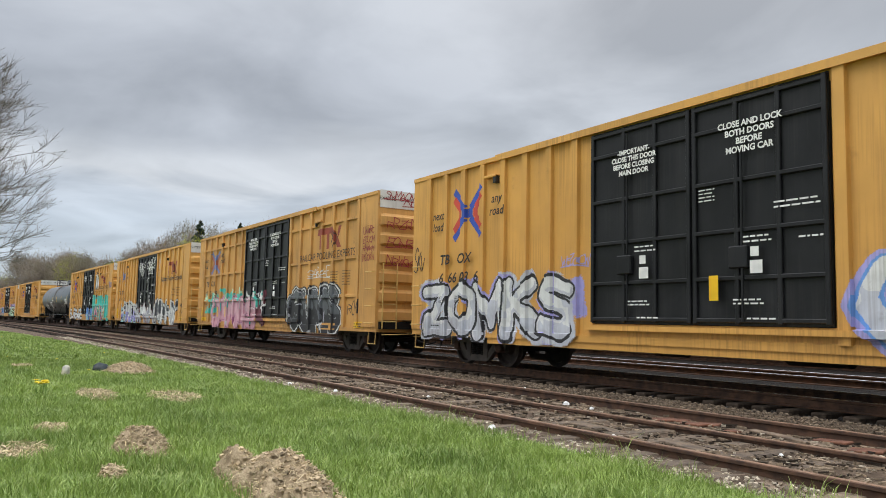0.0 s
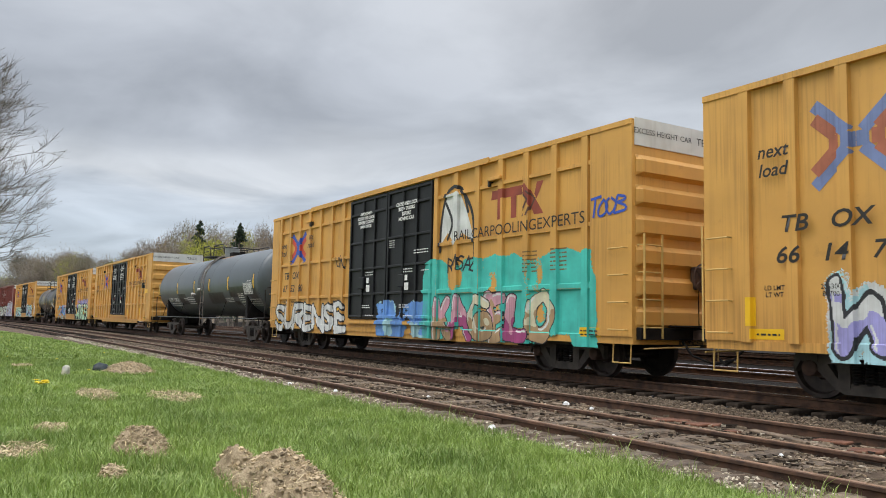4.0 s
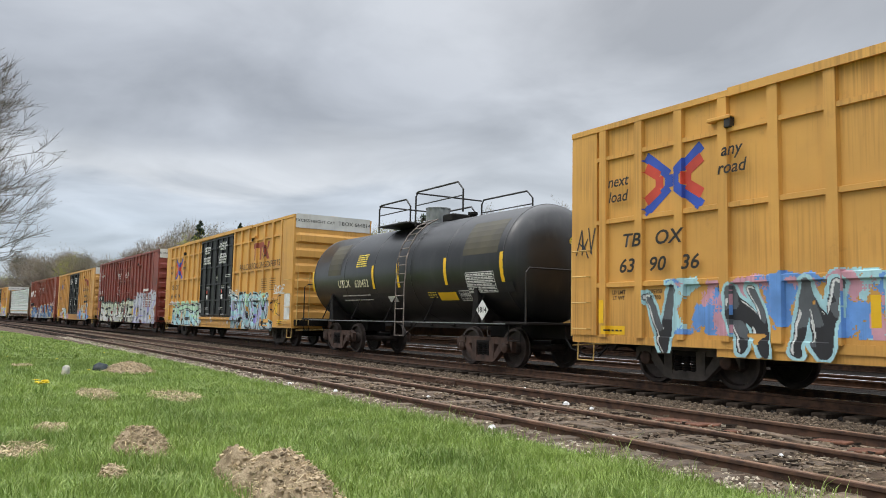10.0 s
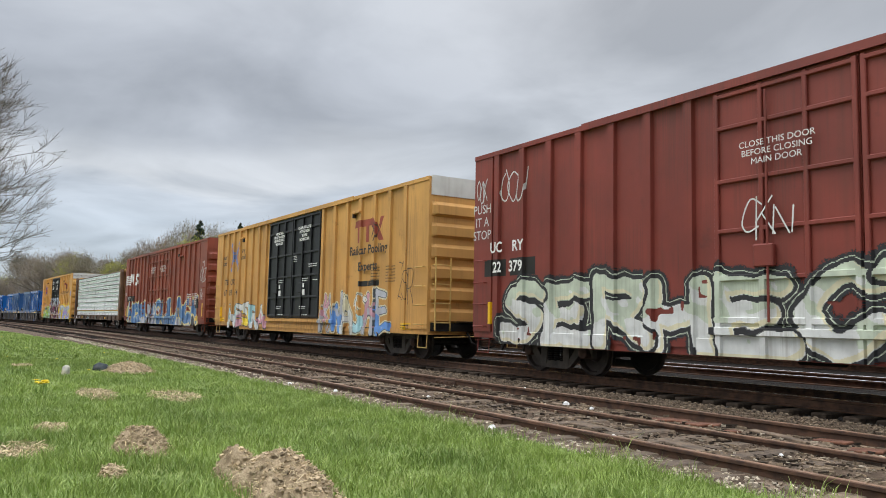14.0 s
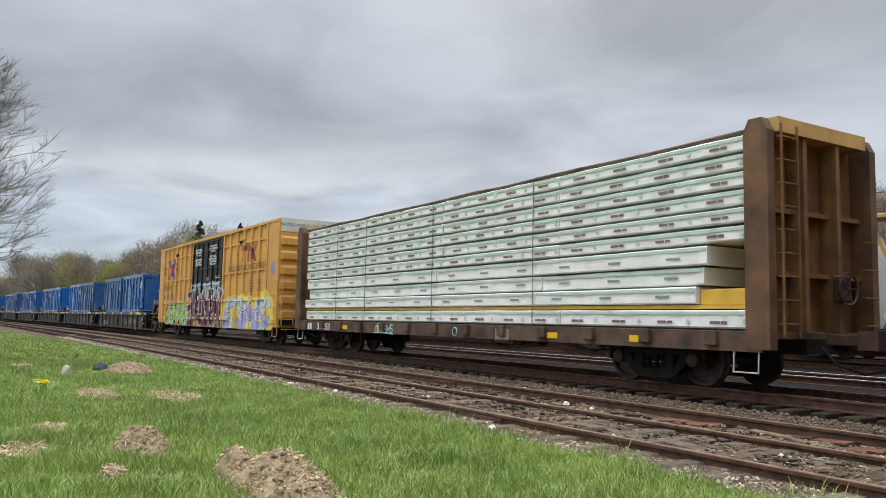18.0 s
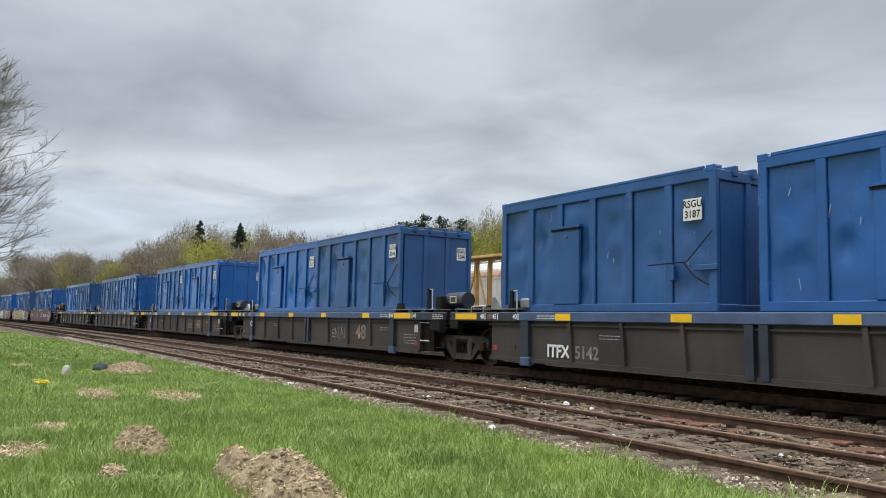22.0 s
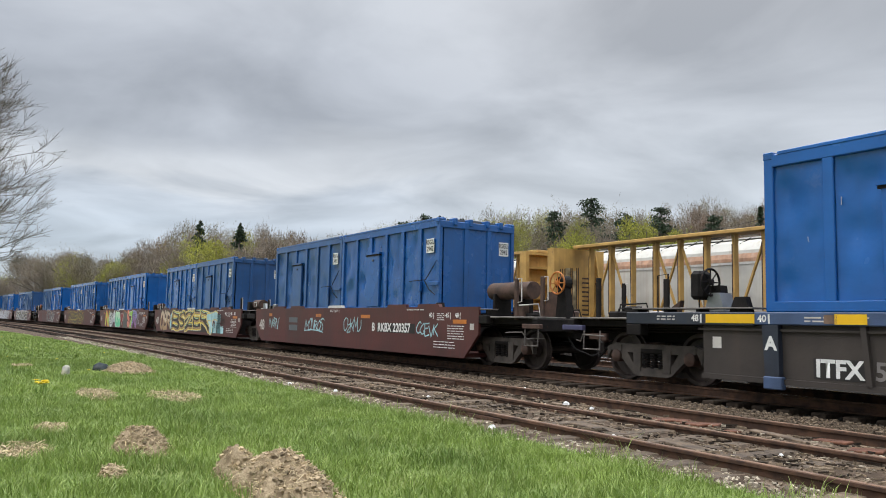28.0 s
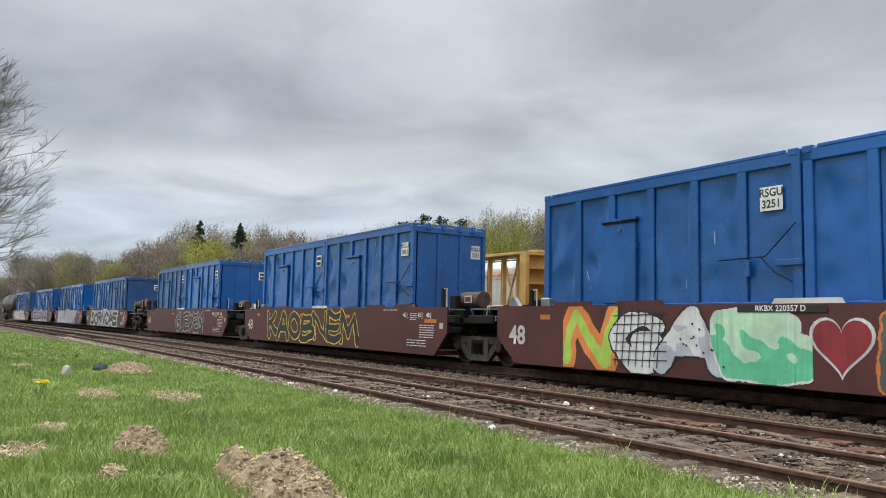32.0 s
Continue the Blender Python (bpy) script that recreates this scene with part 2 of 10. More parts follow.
FAR_TIE = material("near-black tie wood", (0.014, 0.011, 0.008), 0.9, vary=0.3, scale=6, gloss=0.15, bump=0.01)
BARK = material("grey brown bark", (0.115, 0.098, 0.082), 0.9, vary=0.3, scale=4, bump=0.02, bump_scale=20)
TWIG = material("grey twig bark", (0.26, 0.22, 0.18), 0.9, vary=0.25, scale=3, bump=0)
LEAF_BUD = material("red brown buds", (0.255, 0.190, 0.120), 0.8, vary=0.3, scale=0.3, islands=0.25, bump=0)
LEAF_OLIVE = material("olive spring leaves", (0.20, 0.178, 0.085), 0.8, vary=0.3, scale=0.3, islands=0.25, bump=0)
LEAF_LIME = material("yellow green spring leaves", (0.40, 0.40, 0.065), 0.8, vary=0.25, scale=0.3, islands=0.35, bump=0)
LEAF_PINE = material("dark pine needles", (0.050, 0.078, 0.042), 0.85, vary=0.3, scale=0.4, islands=0.45, bump=0)


# ---- shape helpers ----
class Geo:
    """Collects the corners and faces of one mesh."""

    def __init__(self):
        self.v, self.f = [], []

    def add(self, vs, fs):
        k = len(self.v)
        self.v += [tuple(p) for p in vs]
        self.f += [tuple(i + k for i in q) for q in fs]
        return self

    def box(self, x0, x1, y0, y1, z0, z1):
        return self.add([(x0, y0, z0), (x1, y0, z0), (x1, y1, z0), (x0, y1, z0), (x0, y0, z1), (x1, y0, z1), (x1, y1, z1), (x0, y1, z1)],
                        [(0, 3, 2, 1), (4, 5, 6, 7), (0, 1, 5, 4), (1, 2, 6, 5), (2, 3, 7, 6), (3, 0, 4, 7)])

    def soft_box(self, x0, x1, y0, y1, z0, z1, c=0.01):
        """A box whose twelve edges are cut off."""
        vs, idx = [], {}
        X, Y, Z = (x0, x1), (y0, y1), (z0, z1)
        for i in (0, 1):
            for j in (0, 1):
                for k in (0, 1):
                    sx, sy, sz = (1 - 2 * i) * c, (1 - 2 * j) * c, (1 - 2 * k) * c
                    for a in range(3):
                        idx[i, j, k, a] = len(vs)
                        vs.append((X[i] + (sx if a != 0 else 0), Y[j] + (sy if a != 1 else 0), Z[k] + (sz if a != 2 else 0)))
        fs = []
        for a in range(3):
            b, d = (a + 1) % 3, (a + 2) % 3
            for s in (0, 1):
                q = []
                for u, w in ((0, 0), (1, 0), (1, 1), (0, 1)):
                    key = [0, 0, 0]
                    key[a], key[b], key[d] = s, u, w
                    q.append(idx[(*key, a)])
                fs.append(q if s else q[::-1])
            for u in (0, 1):
                for w in (0, 1):
                    k0, k1 = [0, 0, 0], [0, 0, 0]
                    k0[a], k1[a] = 0, 1
                    k0[b] = k1[b] = u
                    k0[d] = k1[d] = w
                    q = [idx[(*k0, b)], idx[(*k1, b)], idx[(*k1, d)], idx[(*k0, d)]]
                    fs.append(q if u == w else q[::-1])
        for i in (0, 1):
            for j in (0, 1):
                for k in (0, 1):
                    q = [idx[i, j, k, a] for a in range(3)]
                    fs.append(q if (i + j + k) % 2 else q[::-1])
        return self.add(vs, fs)

    def slab(self, outline, y0, y1):
        """An outline of (x, z), counter-clockwise seen from -y, drawn out from y0 to y1."""
        n = len(outline)
        vs = [(x, y0, z) for x, z in outline] + [(x, y1, z) for x, z in outline]
        fs = [tuple(range(n)), tuple(range(2 * n - 1, n - 1, -1))] + [(i, i + n, (i + 1) % n + n, (i + 1) % n) for i in range(n)]
        return self.add(vs, fs)

    def loft(self, rings, caps=True, closed=True):
        n = len(rings[0])
        vs = [p for r in rings for p in r]
        fs = []
        for a in range(len(rings) - 1):
            for i in range(n if closed else n - 1):
                j = (i + 1) % n
                fs.append((a * n + i, a * n + j, (a + 1) * n + j, (a + 1) * n + i))
        if caps:
            fs += [tuple(range(n - 1, -1, -1)), tuple(range((len(rings) - 1) * n, len(rings) * n))]
        return self.add(vs, fs)

    def tube(self, path, r, seg=6, r_end=None):
        path = [Vector(p) for p in path]
        rings, up = [], Vector((0.13, 0.31, 0.94))
        for i, p in enumerate(path):
            d = (path[min(i + 1, len(path) - 1)] - path[max(i - 1, 0)]).normalized()
            u = d.cross(up)
            u = (u if u.length > 0.05 else d.cross(Vector((1, 0, 0)))).normalized()
            w = d.cross(u)
            rad = r if r_end is None else r + (r_end - r) * i / (len(path) - 1)
            rings.append([p + (u * math.cos(2 * math.pi * k / seg) + w * math.sin(2 * math.pi * k / seg)) * rad for k in range(seg)])
        return self.loft(rings)

    def wheel(self, x, y0, y1, z, r, seg=24):
        """A disc about the y axis."""
        return self.loft([[(x + math.cos(2 * math.pi * k / seg) * r, y, z + math.sin(2 * math.pi * k / seg) * r) for k in range(seg)] for y in (y0, y1)])

    def hoop(self, c, r, thick, axis="x", seg=20):
        """A ring of round bar about an axis."""
        rings = []
        for k in range(seg + 1):
            a = 2 * math.pi * k / seg
            ring = []
            for j in range(6):
                b = 2 * math.pi * j / 6
                rr, off = r + thick * math.cos(b), thick * math.sin(b)
                ring.append((c[0] + off, c[1] + rr * math.cos(a), c[2] + rr * math.sin(a)) if axis == "x" else (c[0] + rr * math.cos(a), c[1] + off, c[2] + rr * math.sin(a)))
            rings.append(ring)
        return self.loft(rings, caps=False)

    def turned(self, profile, x=0, z=0, seg=24):
        """A body turned about the y axis: rows of (y, radius)."""
        return self.loft([[(x + math.cos(2 * math.pi * k / seg) * r, y, z + math.sin(2 * math.pi * k / seg) * r) for k in range(seg)] for y, r in profile])

    def drum(self, profile, y=0, z=0, seg=40):
        """A body turned about the x axis: rows of (x, radius)."""
        return self.loft([[(x, y + math.cos(2 * math.pi * k / seg) * r, z + math.sin(2 * math.pi * k / seg) * r) for k in range(seg)] for x, r in profile])

    def mesh(self, name, mat, smooth=False):
        me = bpy.data.meshes.new(name)
        me.from_pydata(self.v, [], self.f)
        me.materials.append(mat)
        if smooth:
            me.shade_smooth()
            me.set_sharp_from_angle(angle=radians(35))
        return me


def part(name, geo, mat, parent, label="", smooth=False):
    ob = new(name, geo if isinstance(geo, bpy.types.Mesh) else geo.mesh(name, mat, smooth))
    ob.parent = parent
    return tagged(ob, label)


def thing(name, label, category, group="", kind=""):
    return tagged(new(name), label, category, group, kind)


WORDS = {}


def words(text, height, mat, bold=0.0, squeeze=1.0, shear=0.0, align="CENTER"):
    """A flat mesh of lettering in the built-in font, in the x-z plane, facing -y, its middle at the origin."""
    key = (text, height, mat.name, bold, squeeze, shear, align)
    if key not in WORDS:
        cu = bpy.data.curves.new("lettering", "FONT")
        cu.body, cu.size, cu.align_x, cu.align_y, cu.offset, cu.shear, cu.resolution_u = text, height * 1.38, align, "CENTER", bold, shear, 3
        cu.space_line = 1.0
        ob = bpy.data.objects.new("lettering", cu)
        me = bpy.data.meshes.new_from_object(ob)
        me.transform(Matrix.Rotation(radians(90), 4, "X") @ Matrix.Diagonal((squeeze, 1, 1, 1)))
        me.materials.clear()
        me.materials.append(mat)
        bpy.data.objects.remove(ob)
        bpy.data.curves.remove(cu)
        WORDS[key] = me
    return WORDS[key]


def lettering(text, x, y, z, height, mat, parent, **kw):
    ob = part("lettering", words(text, height, mat, **kw), mat, parent)
    ob.location = (x, y, z)
    return ob


def side_pose(s, y=0.0):
    """A pose on the main track at s metres along it; the track bends gently beyond the camera."""
    u = min(s, 0.0)
    rz = math.atan(-BEND * u)
    return pose(s - y * math.sin(rz), -0.5 * BEND * u * u + y * math.cos(rz), 0, 0, 0, math.degrees(rz))


def track_point(s, y, z):
    m = side_pose(s, y)
    return (m.translation.x, m.translation.y, z)


# ---- ground ----
def soil(name, shades, scale, bump, rough=0.95):
    """A ground material with several shades in patches."""
    m = bpy.data.materials.new(name)
    m.use_nodes = True
    n, l = m.node_tree.nodes, m.node_tree.links
    b = n["Principled BSDF"]
    b.inputs["Roughness"].default_value = rough
    b.inputs["Specular IOR Level"].default_value = 0.2
    tc = n.new("ShaderNodeTexCoord")
    a = n.new("ShaderNodeTexNoise"); a.inputs["Scale"].default_value = scale; a.inputs["Detail"].default_value = 10; a.inputs["Roughness"].default_value = 0.65
    l.new(tc.outputs["Object"], a.inputs["Vector"])
    r = n.new("ShaderNodeValToRGB")
    els = r.color_ramp.elements
    els[0].position, els[0].color = 0.34, (*shades[0], 1)
    els[1].position, els[1].color = 0.68, (*shades[-1], 1)
    for i, c in enumerate(shades[1:-1]):
        e = els.new(0.34 + 0.34 * (i + 1) / (len(shades) - 1))
        e.color = (*c, 1)
    l.new(a.outputs[0], r.inputs[0]); l.new(r.outputs[0], b.inputs["Base Color"])
    nb = n.new("ShaderNodeTexNoise"); nb.inputs["Scale"].default_value = scale * 12; nb.inputs["Detail"].default_value = 6
    l.new(tc.outputs["Object"], nb.inputs["Vector"])
    bp = n.new("ShaderNodeBump"); bp.inputs["Distance"].default_value = bump; bp.inputs["Strength"].default_value = 0.8
    l.new(nb.outputs[0], bp.inputs["Height"]); l.new(bp.outputs[0], b.inputs["Normal"])
    return m


TURF = soil("lawn soil and thatch", [(0.100, 0.150, 0.036), (0.140, 0.190, 0.050), (0.185, 0.215, 0.072)], 1.3, 0.02)
# near-black base: the shade under and behind the train is in this colour
SHADED_BALLAST = soil("ballast darkened for train shade", [(0.005, 0.004, 0.003), (0.012, 0.009, 0.007), (0.028, 0.022, 0.016)], 9.0, 0.03)
DIRT = soil("cinder and dirt", [(0.042, 0.029, 0.020), (0.088, 0.062, 0.042), (0.20, 0.152, 0.108)], 4.0, 0.02)
LAWN_Z = -0.22


def ground_height(x, y):
    """y counts from the main track's line."""
    if y < -6.35:
        t = min((-6.35 - y) / 0.7, 1.0)
        z = -0.275 + (LAWN_Z + 0.275) * t
        z += 0.035 * noise.noise(Vector((x * 0.45, y * 0.45, 0))) * t
        z += 0.30 * max(0.0, min(1.0, (-x - 14) / 30)) * max(0.0, min(1.0, (-8.0 - y) / 6))
        return z
    if y < -2.4:
        return -0.275 + 0.022 * noise.noise(Vector((x * 1.1, y * 1.1, 3))) + 0.012 * noise.noise(Vector((x * 4, y * 4, 3)))
    if y < -1.75:
        return -0.275 + 0.04 * (y + 2.4) / 0.65
    if y < -1.32:
        return -0.235
    if abs(y) < 1.42:
        return -0.26
    if y < 20:
        return -0.17 + 0.015 * noise.noise(Vector((x, y, 5)))
    hill = max(0.0, min(1.0, (y - 40) / 130.0))
    return -0.17 - 0.5 * min(1, (y - 20) / 6) + 14.0 * hill * hill * (3 - 2 * hill)


def build_ground():
    def axis(stops):
        out = []
        for a, b, d in stops:
            k = max(1, round((b - a) / d))
            out += [a + (b - a) * i / k for i in range(k)]
        return out + [stops[-1][1]]

    ys = axis([(-2600, -300, 400), (-300, -40, 40), (-40, -16, 2), (-16, -6.5, 0.3), (-6.5, -1.6, 0.12), (-1.6, -1.3, 0.1), (-1.3, 1.3, 0.65), (1.3, 1.6, 0.15), (1.6, 20, 0.8), (20, 40, 4), (40, 190, 10), (190, 400, 60), (400, 2600, 400)])
    xs = axis([(-2600, -300, 380), (-300, -80, 20), (-80, -30, 2), (-30, 8, 0.4), (8, 60, 4), (60, 300, 40), (300, 2600, 400)])
    vs = []
    for x in xs:
        for y in ys:
            u = min(x, 0)
            shift = -0.5 * BEND * min(u * u, 40000) * max(0.0, 1 - abs(y) / 300)
            vs.append((x, y + shift, ground_height(x, y)))
    ny = len(ys)
    fs, mats = [], []
    for i in range(len(xs) - 1):
        for j in range(ny - 1):
            fs.append((i * ny + j, (i + 1) * ny + j, (i + 1) * ny + j + 1, i * ny + j + 1))
            y = (ys[j] + ys[j + 1]) / 2
            # lawn, siding dirt, then the bed with the train's shade coloured in
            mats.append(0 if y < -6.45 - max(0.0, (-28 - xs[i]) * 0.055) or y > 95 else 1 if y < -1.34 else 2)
    me = bpy.data.meshes.new("ground")
    me.from_pydata(vs, [], fs)
    for m in (TURF, DIRT, SHADED_BALLAST):
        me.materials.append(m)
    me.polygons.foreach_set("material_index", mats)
    me.shade_smooth()
    tagged(new("ground", me), "grassy ground with a ballasted railway bed, train shade in its colour", "ground", kind="structure")


build_ground()

# offsets of all rails from the main track's centre line, their tops, and whether trains keep them bright
RAILS = [(-5.734, -0.17, 0), (-4.216, -0.187, 0), (-3.056, -0.137, 0), (-0.753, 0.0, 2), (0.753, 0.0, 2), (4.15, 0.0, 1), (5.65, 0.0, 1), (10.85, 0.0, 0), (12.35, 0.0, 0), (16.0, 0.0, 0), (17.5, 0.0, 0)]


def rail_profile(z):
    return [(-0.07, z - 0.17), (0.07, z - 0.17), (0.07, z - 0.155), (0.012, z - 0.14), (0.012, z - 0.045), (0.036, z - 0.035), (0.036, z - 0.006), (0.028, z), (-0.028, z), (-0.036, z - 0.006), (-0.036, z - 0.035), (-0.012, z - 0.045), (-0.012, z - 0.14), (-0.07, z - 0.155)]


def build_rails():
    stops = [-420 + 12 * i for i in range(33)] + [-24 + 4 * i for i in range(22)]
    for off, z, shine in RAILS:
        r = thing("rail", "polished steel running rail of the main track" if shine else "rusty brown steel rail of an unused siding", "rail", "rails of the tracks", "structure")
        body, head = Geo(), Geo()
        rings = []
        for s in stops:
            rings.append([track_point(s, off + a, b) for a, b in rail_profile(z)])
        body.loft(rings)
        part("rail_web", body, RAIL_RUST, r)
        head.loft([[track_point(s, off + a, b) for a, b in ((-0.030, z + 0.0005), (0.030, z + 0.0005), (0.026, z + 0.004), (-0.026, z + 0.004))] for s in stops])
        part("rail_head", head, RAIL_SHINE if shine == 1 else RAIL_TOP if shine == 0 else RAIL_SHINE, r)


build_rails()


# ---- rolling stock ----
CARS = []     # (thing, place along the train)
PROFILES = {}     # how the near side of each box car is shaped, for the paint on it


def grab(path, r=0.016):
    return Geo().tube(path, r, 6)


def wheelset_geo():
    g = Geo()
    for s in (-1, 1):
        yf = 0.685 * s   # back of the wheel
        prof = [(yf, 0.10), (yf, 0.16), (yf + s * 0.02, 0.17), (yf + s * 0.03, 0.36), (yf, 0.385), (yf, 0.475), (yf + s * 0.028, 0.482), (yf + s * 0.036, 0.458), (yf + s * 0.13, 0.452), (yf + s * 0.135, 0.39), (yf + s * 0.06, 0.365), (yf + s * 0.045, 0.18), (yf + s * 0.14, 0.15), (yf + s * 0.15, 0.09), (yf + s * 0.15, 0.02)]
        if s < 0:
            prof = prof[::-1]
        g.turned(prof, seg=28)
    g.turned([(-0.70, 0.085), (0.70, 0.085)], seg=12)
    return g


SHARED = {}


def shared(key, make):
    if key not in SHARED:
        SHARED[key] = make()
    return SHARED[key]


def frame_geo(s):
    """One cast side frame of a truck, at the side s, with its bearing pedestals and window openings."""
    g = Geo()
    y0, y1 = (s * 1.00 - 0.06, s * 1.00 + 0.06)
    top = [(-1.12, 0.60), (-0.62, 0.66), (0.62, 0.66), (1.12, 0.60)]
    # top member with its pedestals, then the sagging tension member and the columns by the springs
    g.slab([(-1.14, 0.40), (-1.04, 0.58), (-0.84, 0.57), (-0.62, 0.53), (0.62, 0.53), (0.84, 0.57), (1.04, 0.56), (1.14, 0.36), (1.16, 0.62), (0.96, 0.70), (0.60, 0.69), (-0.60, 0.69), (-0.96, 0.70), (-1.16, 0.62)], y0, y1)
    g.slab([(-0.80, 0.44), (-0.47, 0.15), (-0.36, 0.11), (0.36, 0.11), (0.47, 0.15), (0.80, 0.44), (0.88, 0.60), (0.66, 0.58), (0.60, 0.50), (0.42, 0.27), (-0.42, 0.27), (-0.60, 0.50), (-0.66, 0.58), (-0.88, 0.60)], y0, y1)
    for k in (-1, 1):
        g.slab([(k * 0.36 - 0.085, 0.20), (k * 0.36 + 0.085, 0.20), (k * 0.36 + 0.10, 0.60), (k * 0.36 - 0.10, 0.60)], y0 - 0.015, y1 + 0.015)
        g.box(k * 0.89 - 0.13, k * 0.89 + 0.13, y0 - 0.02, y1 + 0.02, 0.55, 0.66)
    return g


def spring_geo(s):
    """One coil spring, as a turned body with grooves."""
    rows = []
    for i in range(6):
        rows += [(0.25 + i * 0.046, 0.05), (0.258 + i * 0.046, 0.078), (0.284 + i * 0.046, 0.078), (0.292 + i * 0.046, 0.05)]
    return Geo().loft([[(math.cos(a * math.pi / 5) * r, s * 1.0 + math.sin(a * math.pi / 5) * r, z) for a in range(10)] for z, r in rows])


def bearing_geo(s):
    return Geo().turned([(s * 0.90, 0.02), (s * 0.90, 0.12), (s * 1.10, 0.12), (s * 1.13, 0.085), (s * 1.15, 0.02)][:: 1 if s > 0 else -1], seg=14)


def truck(parent, x, near_steel, base=0.89):
    """A two-axle truck under a car, x metres from the middle."""
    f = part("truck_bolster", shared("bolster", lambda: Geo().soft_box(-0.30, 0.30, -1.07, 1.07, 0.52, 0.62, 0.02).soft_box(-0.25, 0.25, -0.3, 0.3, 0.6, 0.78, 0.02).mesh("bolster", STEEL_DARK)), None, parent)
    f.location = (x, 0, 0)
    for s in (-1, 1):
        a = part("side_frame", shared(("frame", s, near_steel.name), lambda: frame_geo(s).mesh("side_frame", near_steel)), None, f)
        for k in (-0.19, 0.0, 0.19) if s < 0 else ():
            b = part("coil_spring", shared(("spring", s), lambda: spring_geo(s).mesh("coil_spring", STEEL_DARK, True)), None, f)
            b.location = (k, 0, 0)
        for k in (-1, 1) if s < 0 else ():
            c = part("axle_bearing", shared(("bearing", s), lambda: bearing_geo(s).mesh("bearing", STEEL_RUST, True)), None, f)
            c.location = (k * base, 0, 0.458)
    sets = []
    for k in (-1, 1):
        w = part("wheelset", shared("wheelset", lambda: wheelset_geo().mesh("wheelset", WHEEL_STEEL, True)), None, parent)
        w.location = (x + k * base, 0, 0.458)
        sets.append(w)
    WHEELS.extend((parent, w, x + k2 * base) for w, k2 in zip(sets, (-1, 1)))


WHEELS = []


def coupler(parent, x, s):
    g = Geo().soft_box(min(x, x + s * 0.75), max(x, x + s * 0.75), -0.09, 0.09, 0.78, 0.96, 0.015)
    g.slab([(x + s * 0.72 - 0.16, 0.72), (x + s * 0.72 + 0.16, 0.72), (x + s * 0.72 + 0.16, 1.02), (x + s * 0.72 - 0.16, 1.02)], -0.15, 0.15)
    part("coupler", g, STEEL_RUST, parent)
    part("air_hose", grab([(x + s * 0.1, -0.35, 0.75), (x + s * 0.35, -0.38, 0.5), (x + s * 0.7, -0.2, 0.36), (x + s * 0.95, -0.05, 0.45)], 0.024), STEEL_DARK, parent)


def ladder(name, parent, x, y, z0, z1, wide, mat, axis="x", rungs=4, out=0.09, rails=True, r=0.014):
    """A ladder or a row of grab irons, standing off a wall; axis: the way in which its rungs run."""
    lad = None
    for i in range(rungs):
        z = z0 + (z1 - z0) * i / max(rungs - 1, 1)
        if axis == "x":
            s = -1 if y < 0 else 1
            pts = [(x - wide / 2, y, z), (x - wide / 2, y + s * out, z), (x + wide / 2, y + s * out, z), (x + wide / 2, y, z)]
        else:
            s = -1 if x < 0 else 1
            pts = [(x, y - wide / 2, z), (x + s * out, y - wide / 2, z), (x + s * out, y + wide / 2, z), (x, y + wide / 2, z)]
        part("grab_iron", grab(pts, r), mat, parent)
    if rails:
        for k in (-1, 1):
            g = Geo()
            if axis == "x":
                s = -1 if y < 0 else 1
                cx = x + k * wide / 2
                g.box(cx - 0.012, cx + 0.012, min(y + s * (out - 0.015), y + s * (out + 0.02)), max(y + s * (out - 0.015), y + s * (out + 0.02)), z0 - 0.2, z1 + 0.2)
            else:
                s = -1 if x < 0 else 1
                cy = y + k * wide / 2
                g.box(min(x + s * (out - 0.015), x + s * (out + 0.02)), max(x + s * (out - 0.015), x + s * (out + 0.02)), cy - 0.012, cy + 0.012, z0 - 0.2, z1 + 0.2)
            part("ladder_rail", g, mat, parent)


def stirrup(parent, x, y, z, mat, wide=0.45):
    part("stirrup_step", grab([(x - wide / 2, y, z), (x - wide / 2, y - 0.02, z - 0.36), (x + wide / 2, y - 0.02, z - 0.36), (x + wide / 2, y, z)], 0.017), mat, parent)


